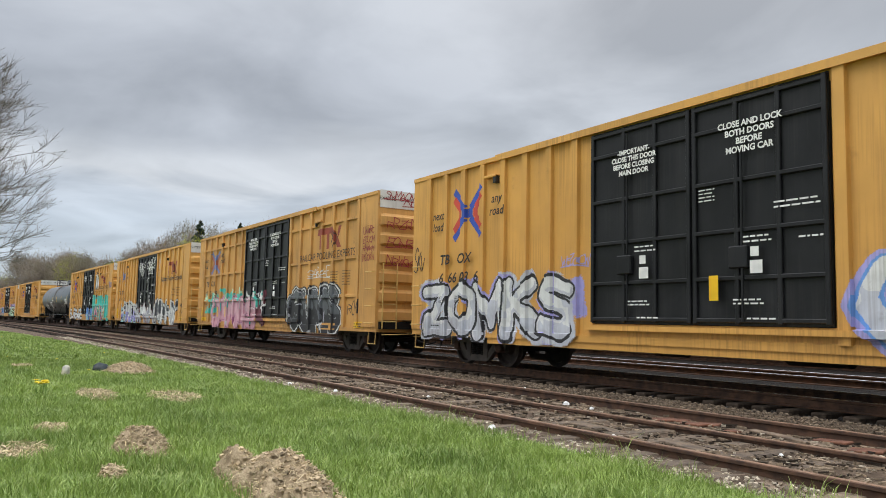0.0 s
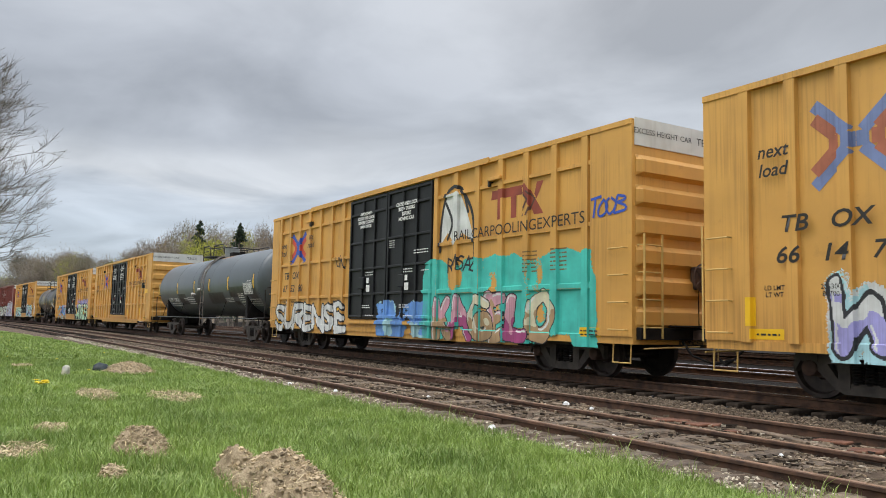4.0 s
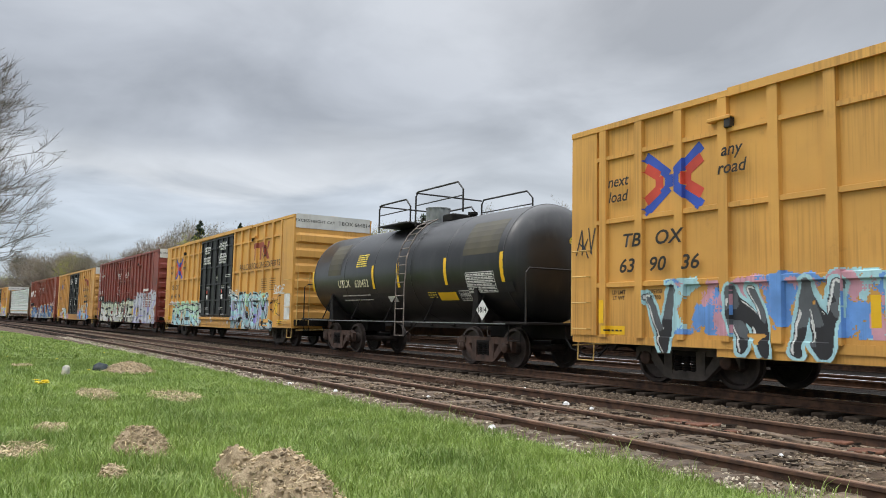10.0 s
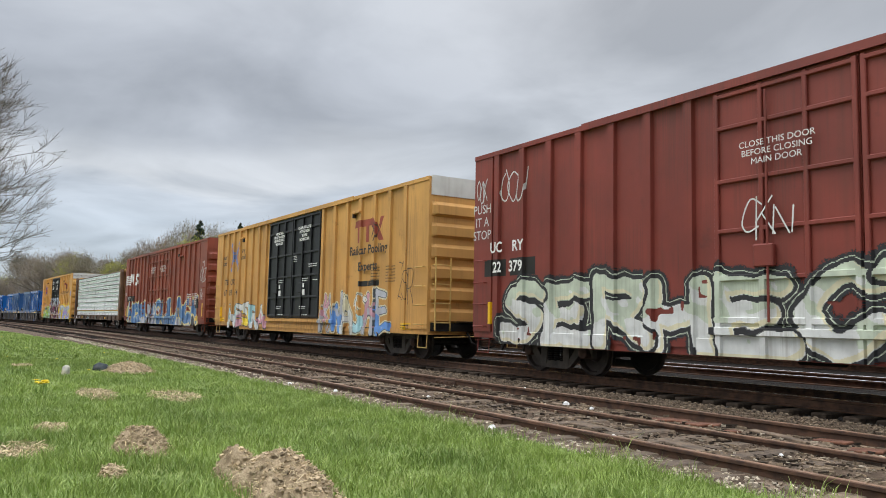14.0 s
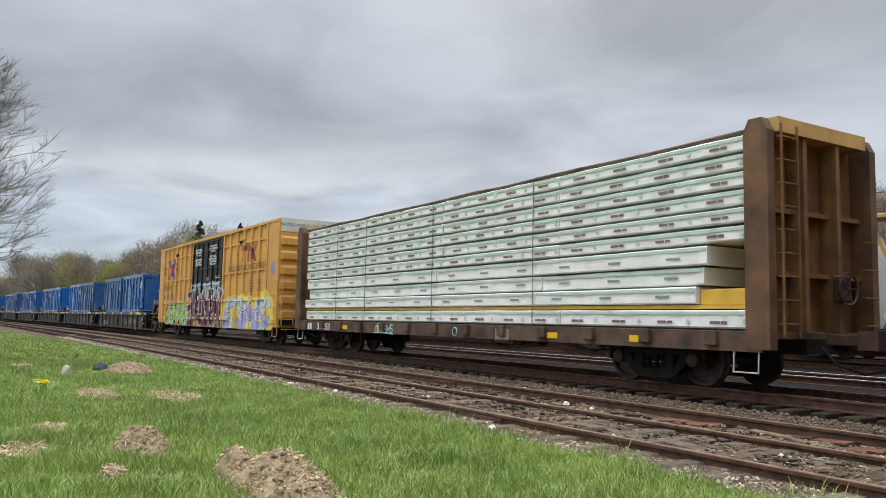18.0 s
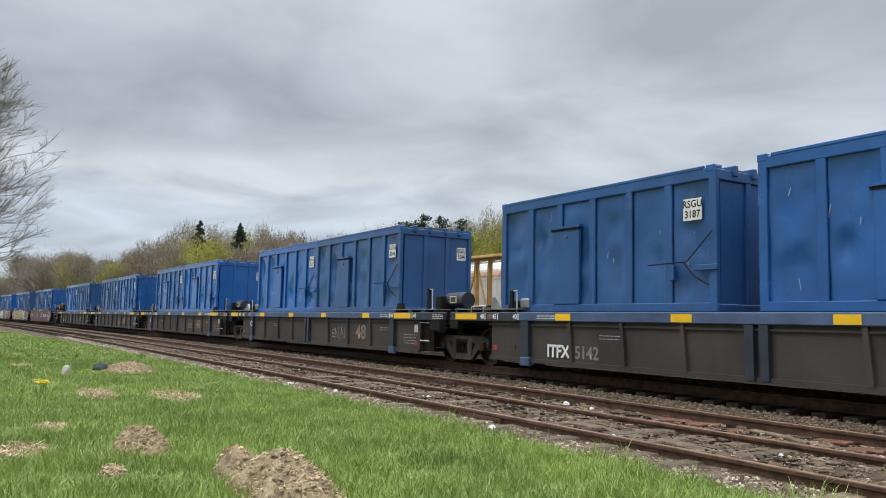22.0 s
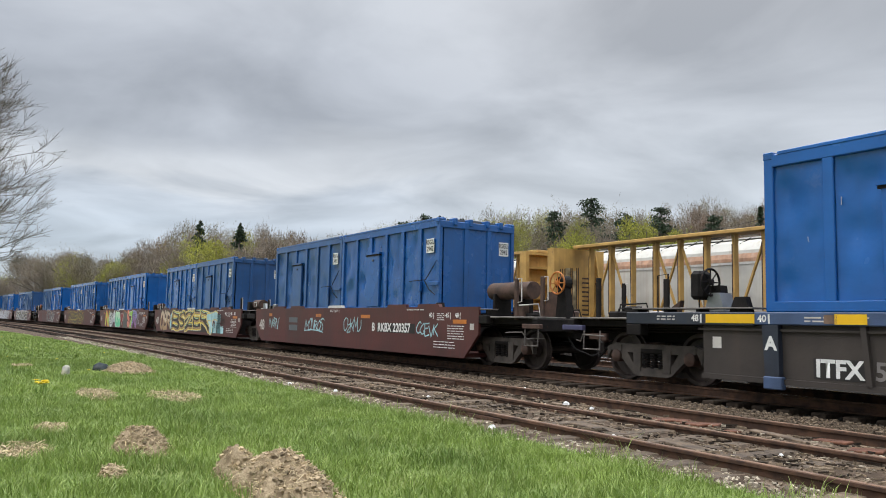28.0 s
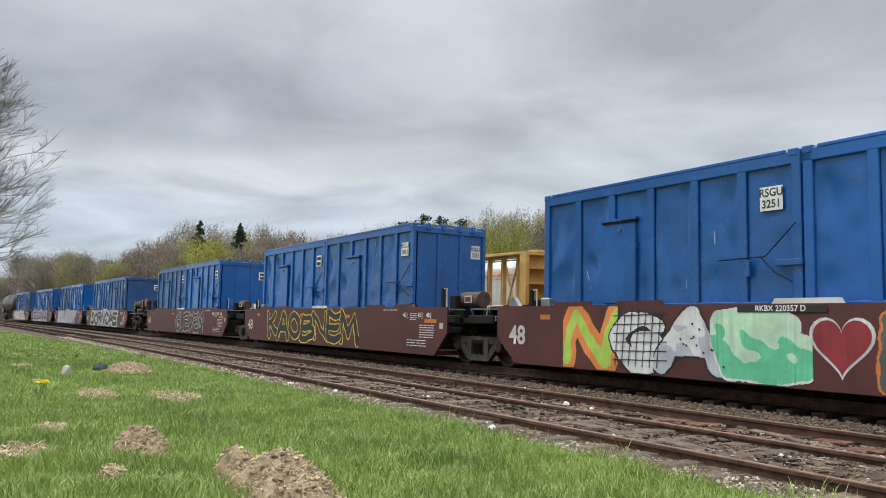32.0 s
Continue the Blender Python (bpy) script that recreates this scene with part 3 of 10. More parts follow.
def boxcar(label, paint, door_paint, half=9.45, doors=(-2.50, 2.44), door_split=-0.03, belts=True, top=4.85, sill=0.69, posts_l=7, posts_r=7, end_band=OFF_WHITE, trim=None, step=None):
    """A high-cube box car: side sheets with posts and belts, a pair of plug doors, ribbed ends and roof."""
    c = thing("boxcar", label, "boxcar", "cars of the freight train")
    trim, step = trim or paint, step or SAFETY
    W = 1.50
    lower = sill + 0.0
    # shell: two side sheets, floor, inner ends
    for s in (-1, 1):
        ya, yb = sorted((s * W, s * (W - 0.06)))
        part("side_panel", Geo().box(-half, doors[0], ya, yb, lower, top - 0.1), paint, c)
        part("side_panel", Geo().box(doors[1], half, ya, yb, lower, top - 0.1), paint, c)
        part("door_sill", Geo().box(doors[0], doors[1], ya, yb, lower, 1.05), paint, c)
        part("door_header", Geo().box(doors[0], doors[1], ya, yb, top - 0.28, top - 0.1), paint, c)
        # posts
        xs = [-half + 0.05 + (doors[0] + half - 0.15) * (i + 0.9) / (posts_l + 0.35) for i in range(posts_l)] + [doors[1] + 0.15 + (half - doors[1] - 0.15) * i / (posts_r + 0.35) for i in range(posts_r)]
        for x in xs:
            y0, y1 = sorted((s * W, s * (W + 0.075)))
            sy = s * W
            g = Geo().loft([[(x - 0.10, sy, z), (x - 0.088, sy + s * 0.075, z), (x + 0.088, sy + s * 0.075, z), (x + 0.10, sy, z)] for z in (lower + 0.12, top - 0.1)])
            part("side_post", g, paint, c)
        if belts:
            for z in (4.2, 2.98, 1.78):
                for a, b in ((-8.74, doors[0] - 0.03), (doors[1] + 0.03, 8.34)):
                    sy = s * W
                    g = Geo().loft([[(x, sy, z - 0.05), (x, sy + s * 0.055, z - 0.045), (x, sy + s * 0.055, z + 0.035), (x, sy, z + 0.05)] for x in (a, b)])
                    part("side_belt", g, paint, c)
        for a, b in ((-half, -8.74), (8.34, half)):
            part("corner_panel", Geo().box(a, b, min(s * W, s * (W + 0.06)), max(s * W, s * (W + 0.06)), lower + 0.14, top - 0.11), paint, c)
        PROFILES[c.name] = (xs, belts, doors, half)
        # side sill and eave rail
        g = Geo().box(-half, half, min(s * (W + 0.0), s * (W + 0.08)), max(s * W, s * (W + 0.08)), top - 0.11, top - 0.01)
        part("eave_rail", g, trim, c)
        part("door_header_rail", Geo().box(-5.65, 4.95, min(s * (W + 0.08), s * (W + 0.105)), max(s * (W + 0.08), s * (W + 0.105)), top - 0.125, top + 0.012), trim, c)
        g = Geo().box(-half, half, min(s * W, s * (W + 0.03)), max(s * W, s * (W + 0.03)), lower, lower + 0.14)
        g.box(-6.0, 6.0, min(s * W, s * (W - 0.02)), max(s * W, s * (W - 0.02)), lower - 0.13, lower)
        part("side_sill", g, paint, c)
        g = Geo().box(doors[0] - 0.1, doors[1] + 1.2, min(s * (W + 0.02), s * (W + 0.11)), max(s * (W + 0.02), s * (W + 0.11)), 0.93, 1.02)
        part("door_track", g, paint, c)
        # doors
        for a, b in ((doors[0] + 0.02, door_split - 0.015), (door_split + 0.015, doors[1] - 0.02)):
            y0, y1 = sorted((s * (W - 0.05), s * (W + 0.03)))
            d = part("door", Geo().box(a, b, y0, y1, 1.06, top - 0.14), door_paint, c)
            if s > 0:
                continue
            yy0, yy1 = sorted((s * (W + 0.03), s * (W + 0.085)))
            for x in (a + 0.05, a + (b - a) * 0.36, a + (b - a) * 0.67, b - 0.05):
                part("door_bar", Geo().soft_box(x - 0.04, x + 0.04, yy0, yy1, 1.08, top - 0.16, 0.012), door_paint, d)
            for z in (1.14, 1.80, 2.55, 3.35, 4.22, top - 0.22):
                part("door_rib", Geo().soft_box(a + 0.02, b - 0.02, yy0, min(yy1, yy0 + 0.05) if s < 0 else yy1 - 0.004, z - 0.035, z + 0.035, 0.012), door_paint, d)
            for x in (a + (b - a) * 0.36 + 0.12,):
                part("lock_rod", grab([(x, s * (W + 0.1), 1.12), (x, s * (W + 0.1), top - 0.3)], 0.02), door_paint, d)
            part("lock_box", Geo().soft_box(a + 0.75, a + 1.1, min(s * (W + 0.03), s * (W + 0.13)), max(s * (W + 0.03), s * (W + 0.13)), 1.95, 2.3, 0.02), door_paint, d)
    # roof with ribs
    g = Geo().loft([[(x, -W - 0.06, top - 0.02), (x, 0, top + 0.03), (x, W + 0.06, top - 0.02), (x, W, top - 0.1), (x, -W, top - 0.1)] for x in (-half, half)])
    part("roof", g, paint, c)
    # ends
    for s in (-1, 1):
        x0 = s * half
        part("end_wall", Geo().box(min(x0, x0 - s * 0.06), max(x0, x0 - s * 0.06), -W + 0.06, W - 0.06, lower, top - 0.1), paint, c)
        part("end_band", Geo().box(min(x0, x0 + s * 0.02), max(x0, x0 + s * 0.02), -W, W, top - 0.5, top + 0.02), end_band, c)
        for i in range(6):
            zc = 1.18 + i * 0.56
            g = Geo().loft([[(x0, y, zc - 0.2), (x0 + s * (0.10 if abs(y) < 1.4 else 0.03), y, zc - 0.13), (x0 + s * (0.10 if abs(y) < 1.4 else 0.03), y, zc + 0.10), (x0, y, zc + 0.2)] for y in (-1.48, -1.36, 1.36, 1.48)])
            part("end_rib", g, paint, c)
        for y in (-1.0, 1.0) if s > 0 else (-1.0,):
            ladder("ladder", c, x0, y * 1.18, 1.0, 2.5, 0.46, step, "y", 4, rails=y < 0, out=0.16)
        part("end_sill", Geo().box(min(x0 - s * 0.1, x0 + s * 0.12), max(x0 - s * 0.1, x0 + s * 0.12), -1.45, 1.45, 0.78, 1.0), STEEL_DARK, c)
        part("crossover_step", Geo().box(min(x0, x0 + s * 0.25), max(x0, x0 + s * 0.25), -0.7, 1.0, 1.02, 1.05), STEEL_DARK, c)
        part("brake_rod", grab([(x0 + s * 0.14, -1.4, 0.62), (x0 + s * 0.2, 0, 0.66)], 0.014), step, c)
        coupler(c, x0, s)
        for y in (-1, 1):
            ladder("ladder", c, x0 - s * 0.32, y * (W + 0.06), 0.95, 2.45, 0.42, step, "x", 4, rails=False)
            stirrup(c, x0 - s * 0.33, y * (W - 0.03), lower + 0.02, step)
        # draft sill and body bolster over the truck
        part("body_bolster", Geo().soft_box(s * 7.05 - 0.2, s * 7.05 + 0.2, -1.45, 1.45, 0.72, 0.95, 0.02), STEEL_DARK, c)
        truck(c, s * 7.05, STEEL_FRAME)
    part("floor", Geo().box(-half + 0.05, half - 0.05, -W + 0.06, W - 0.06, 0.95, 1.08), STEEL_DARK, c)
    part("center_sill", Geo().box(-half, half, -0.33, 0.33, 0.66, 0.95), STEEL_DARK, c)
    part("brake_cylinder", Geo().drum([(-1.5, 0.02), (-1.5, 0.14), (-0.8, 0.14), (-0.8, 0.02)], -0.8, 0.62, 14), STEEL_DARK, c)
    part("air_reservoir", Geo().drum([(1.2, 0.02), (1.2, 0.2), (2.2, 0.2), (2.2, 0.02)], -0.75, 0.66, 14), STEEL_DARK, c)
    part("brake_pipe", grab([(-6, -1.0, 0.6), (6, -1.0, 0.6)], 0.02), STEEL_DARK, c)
    return c


def place(c, middle):
    CARS.append((c, middle))
    c.matrix_basis = side_pose(middle)
    return c


# ---- paint on the cars ----
PAINTS = {}


def spray(r, g, b):
    key = (r, g, b)
    if key not in PAINTS:
        PAINTS[key] = material("spray paint", key, 0.55, vary=0.14, scale=2.5, streaks=0.30, streak_colour=(r * 0.5 + 0.01, g * 0.46 + 0.008, b * 0.42 + 0.005), specks=0.35, speck_colour=(r * 0.4 + 0.02, g * 0.36 + 0.012, b * 0.33 + 0.008), runs=0.6, bump=0)
    return PAINTS[key]


def side_depth(prof, x, z):
    """How far the near side of a car stands out at x, z."""
    if prof is None:
        return 0.0
    posts, belts, doors, half = prof
    if doors[0] - 0.01 < x < doors[1] + 0.01:
        return 0.092 if z > 1.05 else 0.115 if z > 0.9 else 0.035
    d = 0.0
    for p in posts:
        a = abs(x - p)
        if a < 0.1001:
            d = max(d, 0.075 * min(1.0, (0.1001 - a) / 0.012))
    if (x < -8.73 or x > 8.33) and z > 0.82:
        return 0.063
    if belts:
        for b in (4.2, 2.98, 1.78):
            a = abs(z - b)
            if a < 0.0501:
                d = max(d, 0.055 * min(1.0, (0.0501 - a) / 0.005))
    if z < 0.84:
        d = max(d, 0.031)
    return d


def drape(parent, prof, flat, lift, mat, y=-1.50, name="graffiti"):
    """Lays flat pieces, lists of (x, z) corners, on the near side of a car as one coat of paint."""
    bm = bmesh.new()
    for k, poly in enumerate(flat):
        vs = [bm.verts.new((px, -0.0002 * (k % 5), pz)) for px, pz in poly]
        if len(vs) > 2:
            try:
                bm.faces.new(vs)
            except ValueError:
                pass
    if prof is not None and bm.verts:
        posts, belts, doors, half = prof
        lo, hi = min(v.co.x for v in bm.verts), max(v.co.x for v in bm.verts)
        cuts = sorted({c for p in posts for c in (p - 0.10, p - 0.088, p + 0.088, p + 0.10)} | {doors[0], doors[0] - 0.012, doors[1], doors[1] + 0.012, -8.74, -8.728, 8.328, 8.34})
        for cx in cuts:
            if lo < cx < hi:
                bmesh.ops.bisect_plane(bm, geom=bm.verts[:] + bm.edges[:] + bm.faces[:], plane_co=(cx, 0, 0), plane_no=(1, 0, 0))
        if belts:
            z0, z1 = min(v.co.z for v in bm.verts), max(v.co.z for v in bm.verts)
            for b in (4.2, 2.98, 1.78):
                for cz in (b - 0.05, b - 0.045, b + 0.045, b + 0.05):
                    if z0 < cz < z1:
                        bmesh.ops.bisect_plane(bm, geom=bm.verts[:] + bm.edges[:] + bm.faces[:], plane_co=(0, 0, cz), plane_no=(0, 0, 1))
    low, high = (0.575, 4.9) if prof is not None else (0.19, 1.395) if y > -1.4925 and y < -1.4915 else (-1, 9)
    for cz, up in ((low, -1), (high, 1)):
        bmesh.ops.bisect_plane(bm, geom=bm.verts[:] + bm.edges[:] + bm.faces[:], plane_co=(0, 0, cz), plane_no=(0, 0, up), clear_outer=True)
    for v in bm.verts:
        v.co.y = y - side_depth(prof, v.co.x, v.co.z) - lift + v.co.y
    me = bpy.data.meshes.new(name)
    bm.to_mesh(me)
    bm.free()
    me.materials.append(mat)
    return part(name, me, mat, parent)


def ribbon(points, width, cap=True):
    out = []
    for (ax, az), (bx, bz) in zip(points, points[1:]):
        d = math.hypot(bx - ax, bz - az) or 1e-6
        nx, nz = -(bz - az) / d * width / 2, (bx - ax) / d * width / 2
        out.append([(ax + nx, az + nz), (ax - nx, az - nz), (bx - nx, bz - nz), (bx + nx, bz + nz)])
    if cap:
        for px, pz in points:
            out.append([(px + math.cos(a * math.pi / 4) * width / 2, pz + math.sin(a * math.pi / 4) * width / 2) for a in range(8)])
    return out


def bend(points, n=7):
    """A smooth line through a few points."""
    out = []
    p = [points[0]] + list(points) + [points[-1]]
    for i in range(1, len(p) - 2):
        for k in range(n):
            t = k / n
            out.append(tuple(0.5 * (2 * p[i][a] + (p[i + 1][a] - p[i - 1][a]) * t + (2 * p[i - 1][a] - 5 * p[i][a] + 4 * p[i + 1][a] - p[i + 2][a]) * t * t + (3 * p[i][a] - p[i - 1][a] - 3 * p[i + 1][a] + p[i + 2][a]) * t ** 3) for a in (0, 1)))
    return out + [points[-1]]


# letters as bent pen strokes in a unit square
STROKES = {
    "A": [[(0, 0), (0.5, 1)], [(0.5, 1), (1, 0)], [(0.2, 0.36), (0.8, 0.36)]],
    "B": [[(0.1, 0), (0.1, 1)], [(0.1, 1), (0.8, 0.88), (0.75, 0.6), (0.15, 0.52)], [(0.15, 0.52), (0.95, 0.42), (0.9, 0.08), (0.1, 0)]],
    "C": [[(0.92, 0.82), (0.5, 1), (0.08, 0.5), (0.5, 0), (0.95, 0.2)]],
    "D": [[(0.1, 0), (0.1, 1)], [(0.1, 1), (0.75, 0.9), (0.95, 0.45), (0.6, 0.02), (0.1, 0)]],
    "E": [[(0.12, 0), (0.1, 1)], [(0.1, 1), (0.9, 0.97)], [(0.1, 0.52), (0.75, 0.52)], [(0.12, 0), (0.95, 0.05)]],
    "F": [[(0.15, 0), (0.1, 1)], [(0.1, 1), (0.95, 0.95)], [(0.12, 0.52), (0.75, 0.52)]],
    "G": [[(0.9, 0.85), (0.5, 1), (0.08, 0.5), (0.5, 0), (0.92, 0.15), (0.92, 0.45)], [(0.92, 0.45), (0.55, 0.42)]],
    "H": [[(0.08, 0), (0.1, 1)], [(0.92, 0), (0.9, 1)], [(0.1, 0.5), (0.9, 0.5)]],
    "I": [[(0.5, 0), (0.5, 1)]],
    "K": [[(0.1, 0), (0.12, 1)], [(0.12, 0.42), (0.85, 1)], [(0.35, 0.52), (0.98, 0)]],
    "L": [[(0.12, 1), (0.1, 0)], [(0.1, 0), (0.92, 0.05)]],
    "M": [[(0.02, 0), (0.12, 1)], [(0.12, 1), (0.5, 0.3)], [(0.5, 0.3), (0.88, 1)], [(0.88, 1), (0.98, 0)]],
    "N": [[(0.06, 0), (0.08, 1)], [(0.08, 1), (0.92, 0)], [(0.92, 0), (0.94, 1)]],
    "O": [[(0.5, 1), (0.1, 0.72), (0.1, 0.25), (0.5, 0), (0.9, 0.25), (0.9, 0.72), (0.5, 1)]],
    "P": [[(0.12, 0), (0.1, 1)], [(0.1, 1), (0.9, 0.85), (0.8, 0.5), (0.15, 0.42)]],
    "R": [[(0.1, 0), (0.1, 1)], [(0.1, 1), (0.88, 0.85), (0.75, 0.52), (0.15, 0.46)], [(0.4, 0.46), (0.98, 0)]],
    "S": [[(0.9, 0.85), (0.45, 1), (0.12, 0.72), (0.8, 0.38), (0.6, 0.02), (0.06, 0.12)]],
    "T": [[(0.02, 0.96), (0.98, 1)], [(0.5, 0.97), (0.48, 0)]],
    "U": [[(0.08, 1), (0.12, 0.25), (0.5, 0), (0.88, 0.25), (0.92, 1)]],
    "V": [[(0.02, 1), (0.5, 0)], [(0.5, 0), (0.98, 1)]],
    "W": [[(0, 1), (0.25, 0)], [(0.25, 0), (0.5, 0.7)], [(0.5, 0.7), (0.75, 0)], [(0.75, 0), (1, 1)]],
    "Y": [[(0.02, 1), (0.5, 0.45)], [(0.98, 1), (0.5, 0.45)], [(0.5, 0.45), (0.48, 0)]],
    "Z": [[(0.06, 0.94), (0.94, 1)], [(0.94, 1), (0.06, 0.04)], [(0.06, 0.04), (0.96, 0.02)]],
    "7": [[(0.05, 0.98), (0.95, 1)], [(0.95, 1), (0.35, 0)]],
    "8": [[(0.5, 0.52), (0.15, 0.75), (0.5, 1), (0.85, 0.75), (0.5, 0.52), (0.08, 0.25), (0.5, 0), (0.92, 0.25), (0.5, 0.52)]],
}


def drift(X, Z, size, seed):
    """Soft noise from 0 to 1 over a sheet of points, its patches about size metres wide."""
    rnd = np.random.RandomState(seed)
    g = rnd.rand(64, 64)
    u, w = X / size + 31.7, Z / size + 17.3
    i, j = np.floor(u).astype(int), np.floor(w).astype(int)
    fu, fw = u - i, w - j
    fu, fw = fu * fu * (3 - 2 * fu), fw * fw * (3 - 2 * fw)
    i0, i1, j0, j1 = i % 64, (i + 1) % 64, j % 64, (j + 1) % 64
    return (g[i0, j0] * (1 - fu) + g[i1, j0] * fu) * (1 - fw) + (g[i0, j1] * (1 - fu) + g[i1, j1] * fu) * fw


def relief(prof, X, Z):
    """How far the near side of a box car stands out, posts, belts, doors and their bars included."""
    if prof is None:
        return np.zeros_like(X)
    posts, belts, doors, half = prof
    d = np.zeros_like(X)
    for p in posts:
        d = np.maximum(d, 0.075 * np.clip((0.1120 - np.abs(X - p)) / 0.012, 0, 1))
    if belts:
        for b in (4.2, 2.98, 1.78):
            d = np.maximum(d, 0.055 * np.clip((0.0650 - np.abs(Z - b)) / 0.010, 0, 1))
    d = np.where(((X < -8.73) | (X > 8.33)) & (Z > 0.82), np.maximum(d, 0.063), d)
    d = np.where(Z < 0.85, np.maximum(d, 0.031), d)
    gate = (X > doors[0] - 0.012) & (X < doors[1] + 0.012)
    e = np.full_like(X, 0.034)
    for a, b in ((doors[0] + 0.02, -0.045), (-0.015, doors[1] - 0.02)):
        for x in (a + 0.05, a + (b - a) * 0.36, a + (b - a) * 0.67, b - 0.05):
            e = np.where(np.abs(X - x) < 0.052, 0.088, e)
    for z in (1.14, 1.80, 2.55, 3.35, 4.22):
        e = np.where(np.abs(Z - z) < 0.047, np.maximum(e, 0.084), e)
    d = np.where(gate, e, d)
    return np.where((Z < 1.035) & (Z > 0.915) & (X > doors[0] - 0.11) & (X < doors[1] + 1.21), 0.113, d)


def lay_paint(parent, prof, xs, zs, shade, mats, y, lift, label):
    """Lays a sheet of painted cells on the side of a car, row by row, as one thin coat."""
    X, Z = np.meshgrid(xs, zs)
    dep = relief(prof, X, Z)
    vs, fs, ms = [], [], []
    for j in range(len(zs) - 1):
        row, lo, hi = shade[j], dep[j], dep[j + 1]
        n = len(row)
        cut = np.zeros(n + 1, bool)
        cut[0] = cut[n] = True
        cut[1:n] = (row[1:] != row[:-1])
        for e in (lo, hi):
            step = np.abs(np.diff(e)) > 1e-5
            cut[:n] |= step
            cut[1:] |= step
        ends = np.flatnonzero(cut)
        for a, b in zip(ends[:-1], ends[1:]):
            if row[a] < 0:
                continue
            k = len(vs)
            vs += [(xs[a], y - lift - lo[a], zs[j]), (xs[b], y - lift - lo[b], zs[j]), (xs[b], y - lift - hi[b], zs[j + 1]), (xs[a], y - lift - hi[a], zs[j + 1])]
            fs.append((k, k + 1, k + 2, k + 3))
            ms.append(int(row[a]))
    me = bpy.data.meshes.new("graffiti")
    me.from_pydata(vs, [], fs)
    for m in mats:
        me.materials.append(m)
    me.polygons.foreach_set("material_index", ms)
    return tagged(part("graffiti", me, None, parent, label), kind="stuff")


def piece(parent, prof, text, x0, x1, z0, z1, fills, line=None, rim=None, back=None, shine=None, inner=None, seed=0, y=-1.50, weight=0.30, edge=0.05, rim_w=0.05, back_w=0.25, worn=0.0, ragged=0.12, slant=0.0, lift=0.006, floor_z=None, sharp=0.0, label="spray-painted graffiti letters"):
    """Sprayed letters: each has its fills from foot to top, an outline, an outer rim, and a sprayed cloud behind all of them."""
    rnd = random.Random(seed)
    d = 0.0155
    pad = 0.12 + (back_w if back else 0) + rim_w
    low = max(z0 - pad, 0.575 if prof is not None else 0.19 if floor_z is None else floor_z)
    high = z1 + pad if prof is not None or y < -1.5 else min(z1 + pad, 1.392)
    xs = np.arange(x0 - pad, x1 + pad, d)
    zs = np.arange(low, high, d)
    X, Z = np.meshgrid(xs[:-1] + d / 2, zs[:-1] + d / 2)
    mats, at = [], {}

    def slot(m):
        if m.name not in at:
            at[m.name] = len(mats)
            mats.append(m)
        return at[m.name]

    shade = np.full(X.shape, -1)
    cell, h = (x1 - x0) / len(text), z1 - z0
    # the hand's unevenness
    WX = X + 0.16 * (drift(X, Z, 0.45, seed) - 0.5) + 0.05 * (drift(X, Z, 0.14, seed + 1) - 0.5) - slant * (Z - z0)
    WZ = Z + 0.16 * (drift(X, Z, 0.5, seed + 2) - 0.5) + sharp * 0.10 * np.abs(((X * 2.3 + seed) % 1) - 0.5)
    fields, far = [], np.full(X.shape, 9.0)
    for i, ch in enumerate(text):
        if ch == " ":
            continue
        grow, up, turn = rnd.uniform(1.12, 1.38), rnd.uniform(-0.05, 0.05) * h, rnd.uniform(-0.22, 0.22)
        cx, cz = x0 + cell * (i + 0.5), (z0 + z1) / 2 + up
        m = weight * min(cell, h) * 0.34
        D = np.full(X.shape, 9.0)
        cols = (X[0] > cx - cell * 1.3 - 0.4) & (X[0] < cx + cell * 1.3 + 0.4)
        lx, lz = WX[:, cols], WZ[:, cols]
        best = np.full(lx.shape, 9.0)
        for st in STROKES[ch]:
            pts = [(cx + (px - 0.5) * (cell * grow - 2 * m) + turn * (pz - 0.5) * h, cz + (pz - 0.5) * (h * rnd.uniform(0.92, 1.06) - 2 * m)) for px, pz in st]
            pts = bend(pts, 4) if len(pts) > 2 else pts
            for (ax, az), (bx, bz) in zip(pts, pts[1:]):
                ux, uz = bx - ax, bz - az
                t = np.clip(((lx - ax) * ux + (lz - az) * uz) / (ux * ux + uz * uz + 1e-9), 0, 1)
                best = np.minimum(best, np.hypot(lx - ax - ux * t, lz - az - uz * t))
        # strokes swell towards the foot
        D[:, cols] = best - m * (1.2 - 0.35 * (lz - z0) / h)
        fields.append((i, D))
        far = np.minimum(far, D)
    fuzz = drift(X, Z, 0.30, seed + 5) - 0.5 + 0.6 * (drift(X, Z, 0.09, seed + 6) - 0.5)
    grain = np.random.RandomState(seed + 9).rand(*X.shape)
    if back:
        for k, m in enumerate(back):
            reach = back_w * (1.0 - 0.35 * k) + ragged * 2 * (drift(X, Z, 0.7, seed + 20 + k) - 0.5) + 0.05 * fuzz + 0.05 * (grain - 0.5)
            pick = (far < reach) & ((drift(X, Z, 1.1, seed + 30 + k) > 0.42) if k else True)
            shade[pick] = slot(m)
    if rim:
        for i, D in fields:
            shade[D < edge + rim_w + 0.012 * fuzz] = slot(rim)
    order = list(fields)
    rnd.shuffle(order)
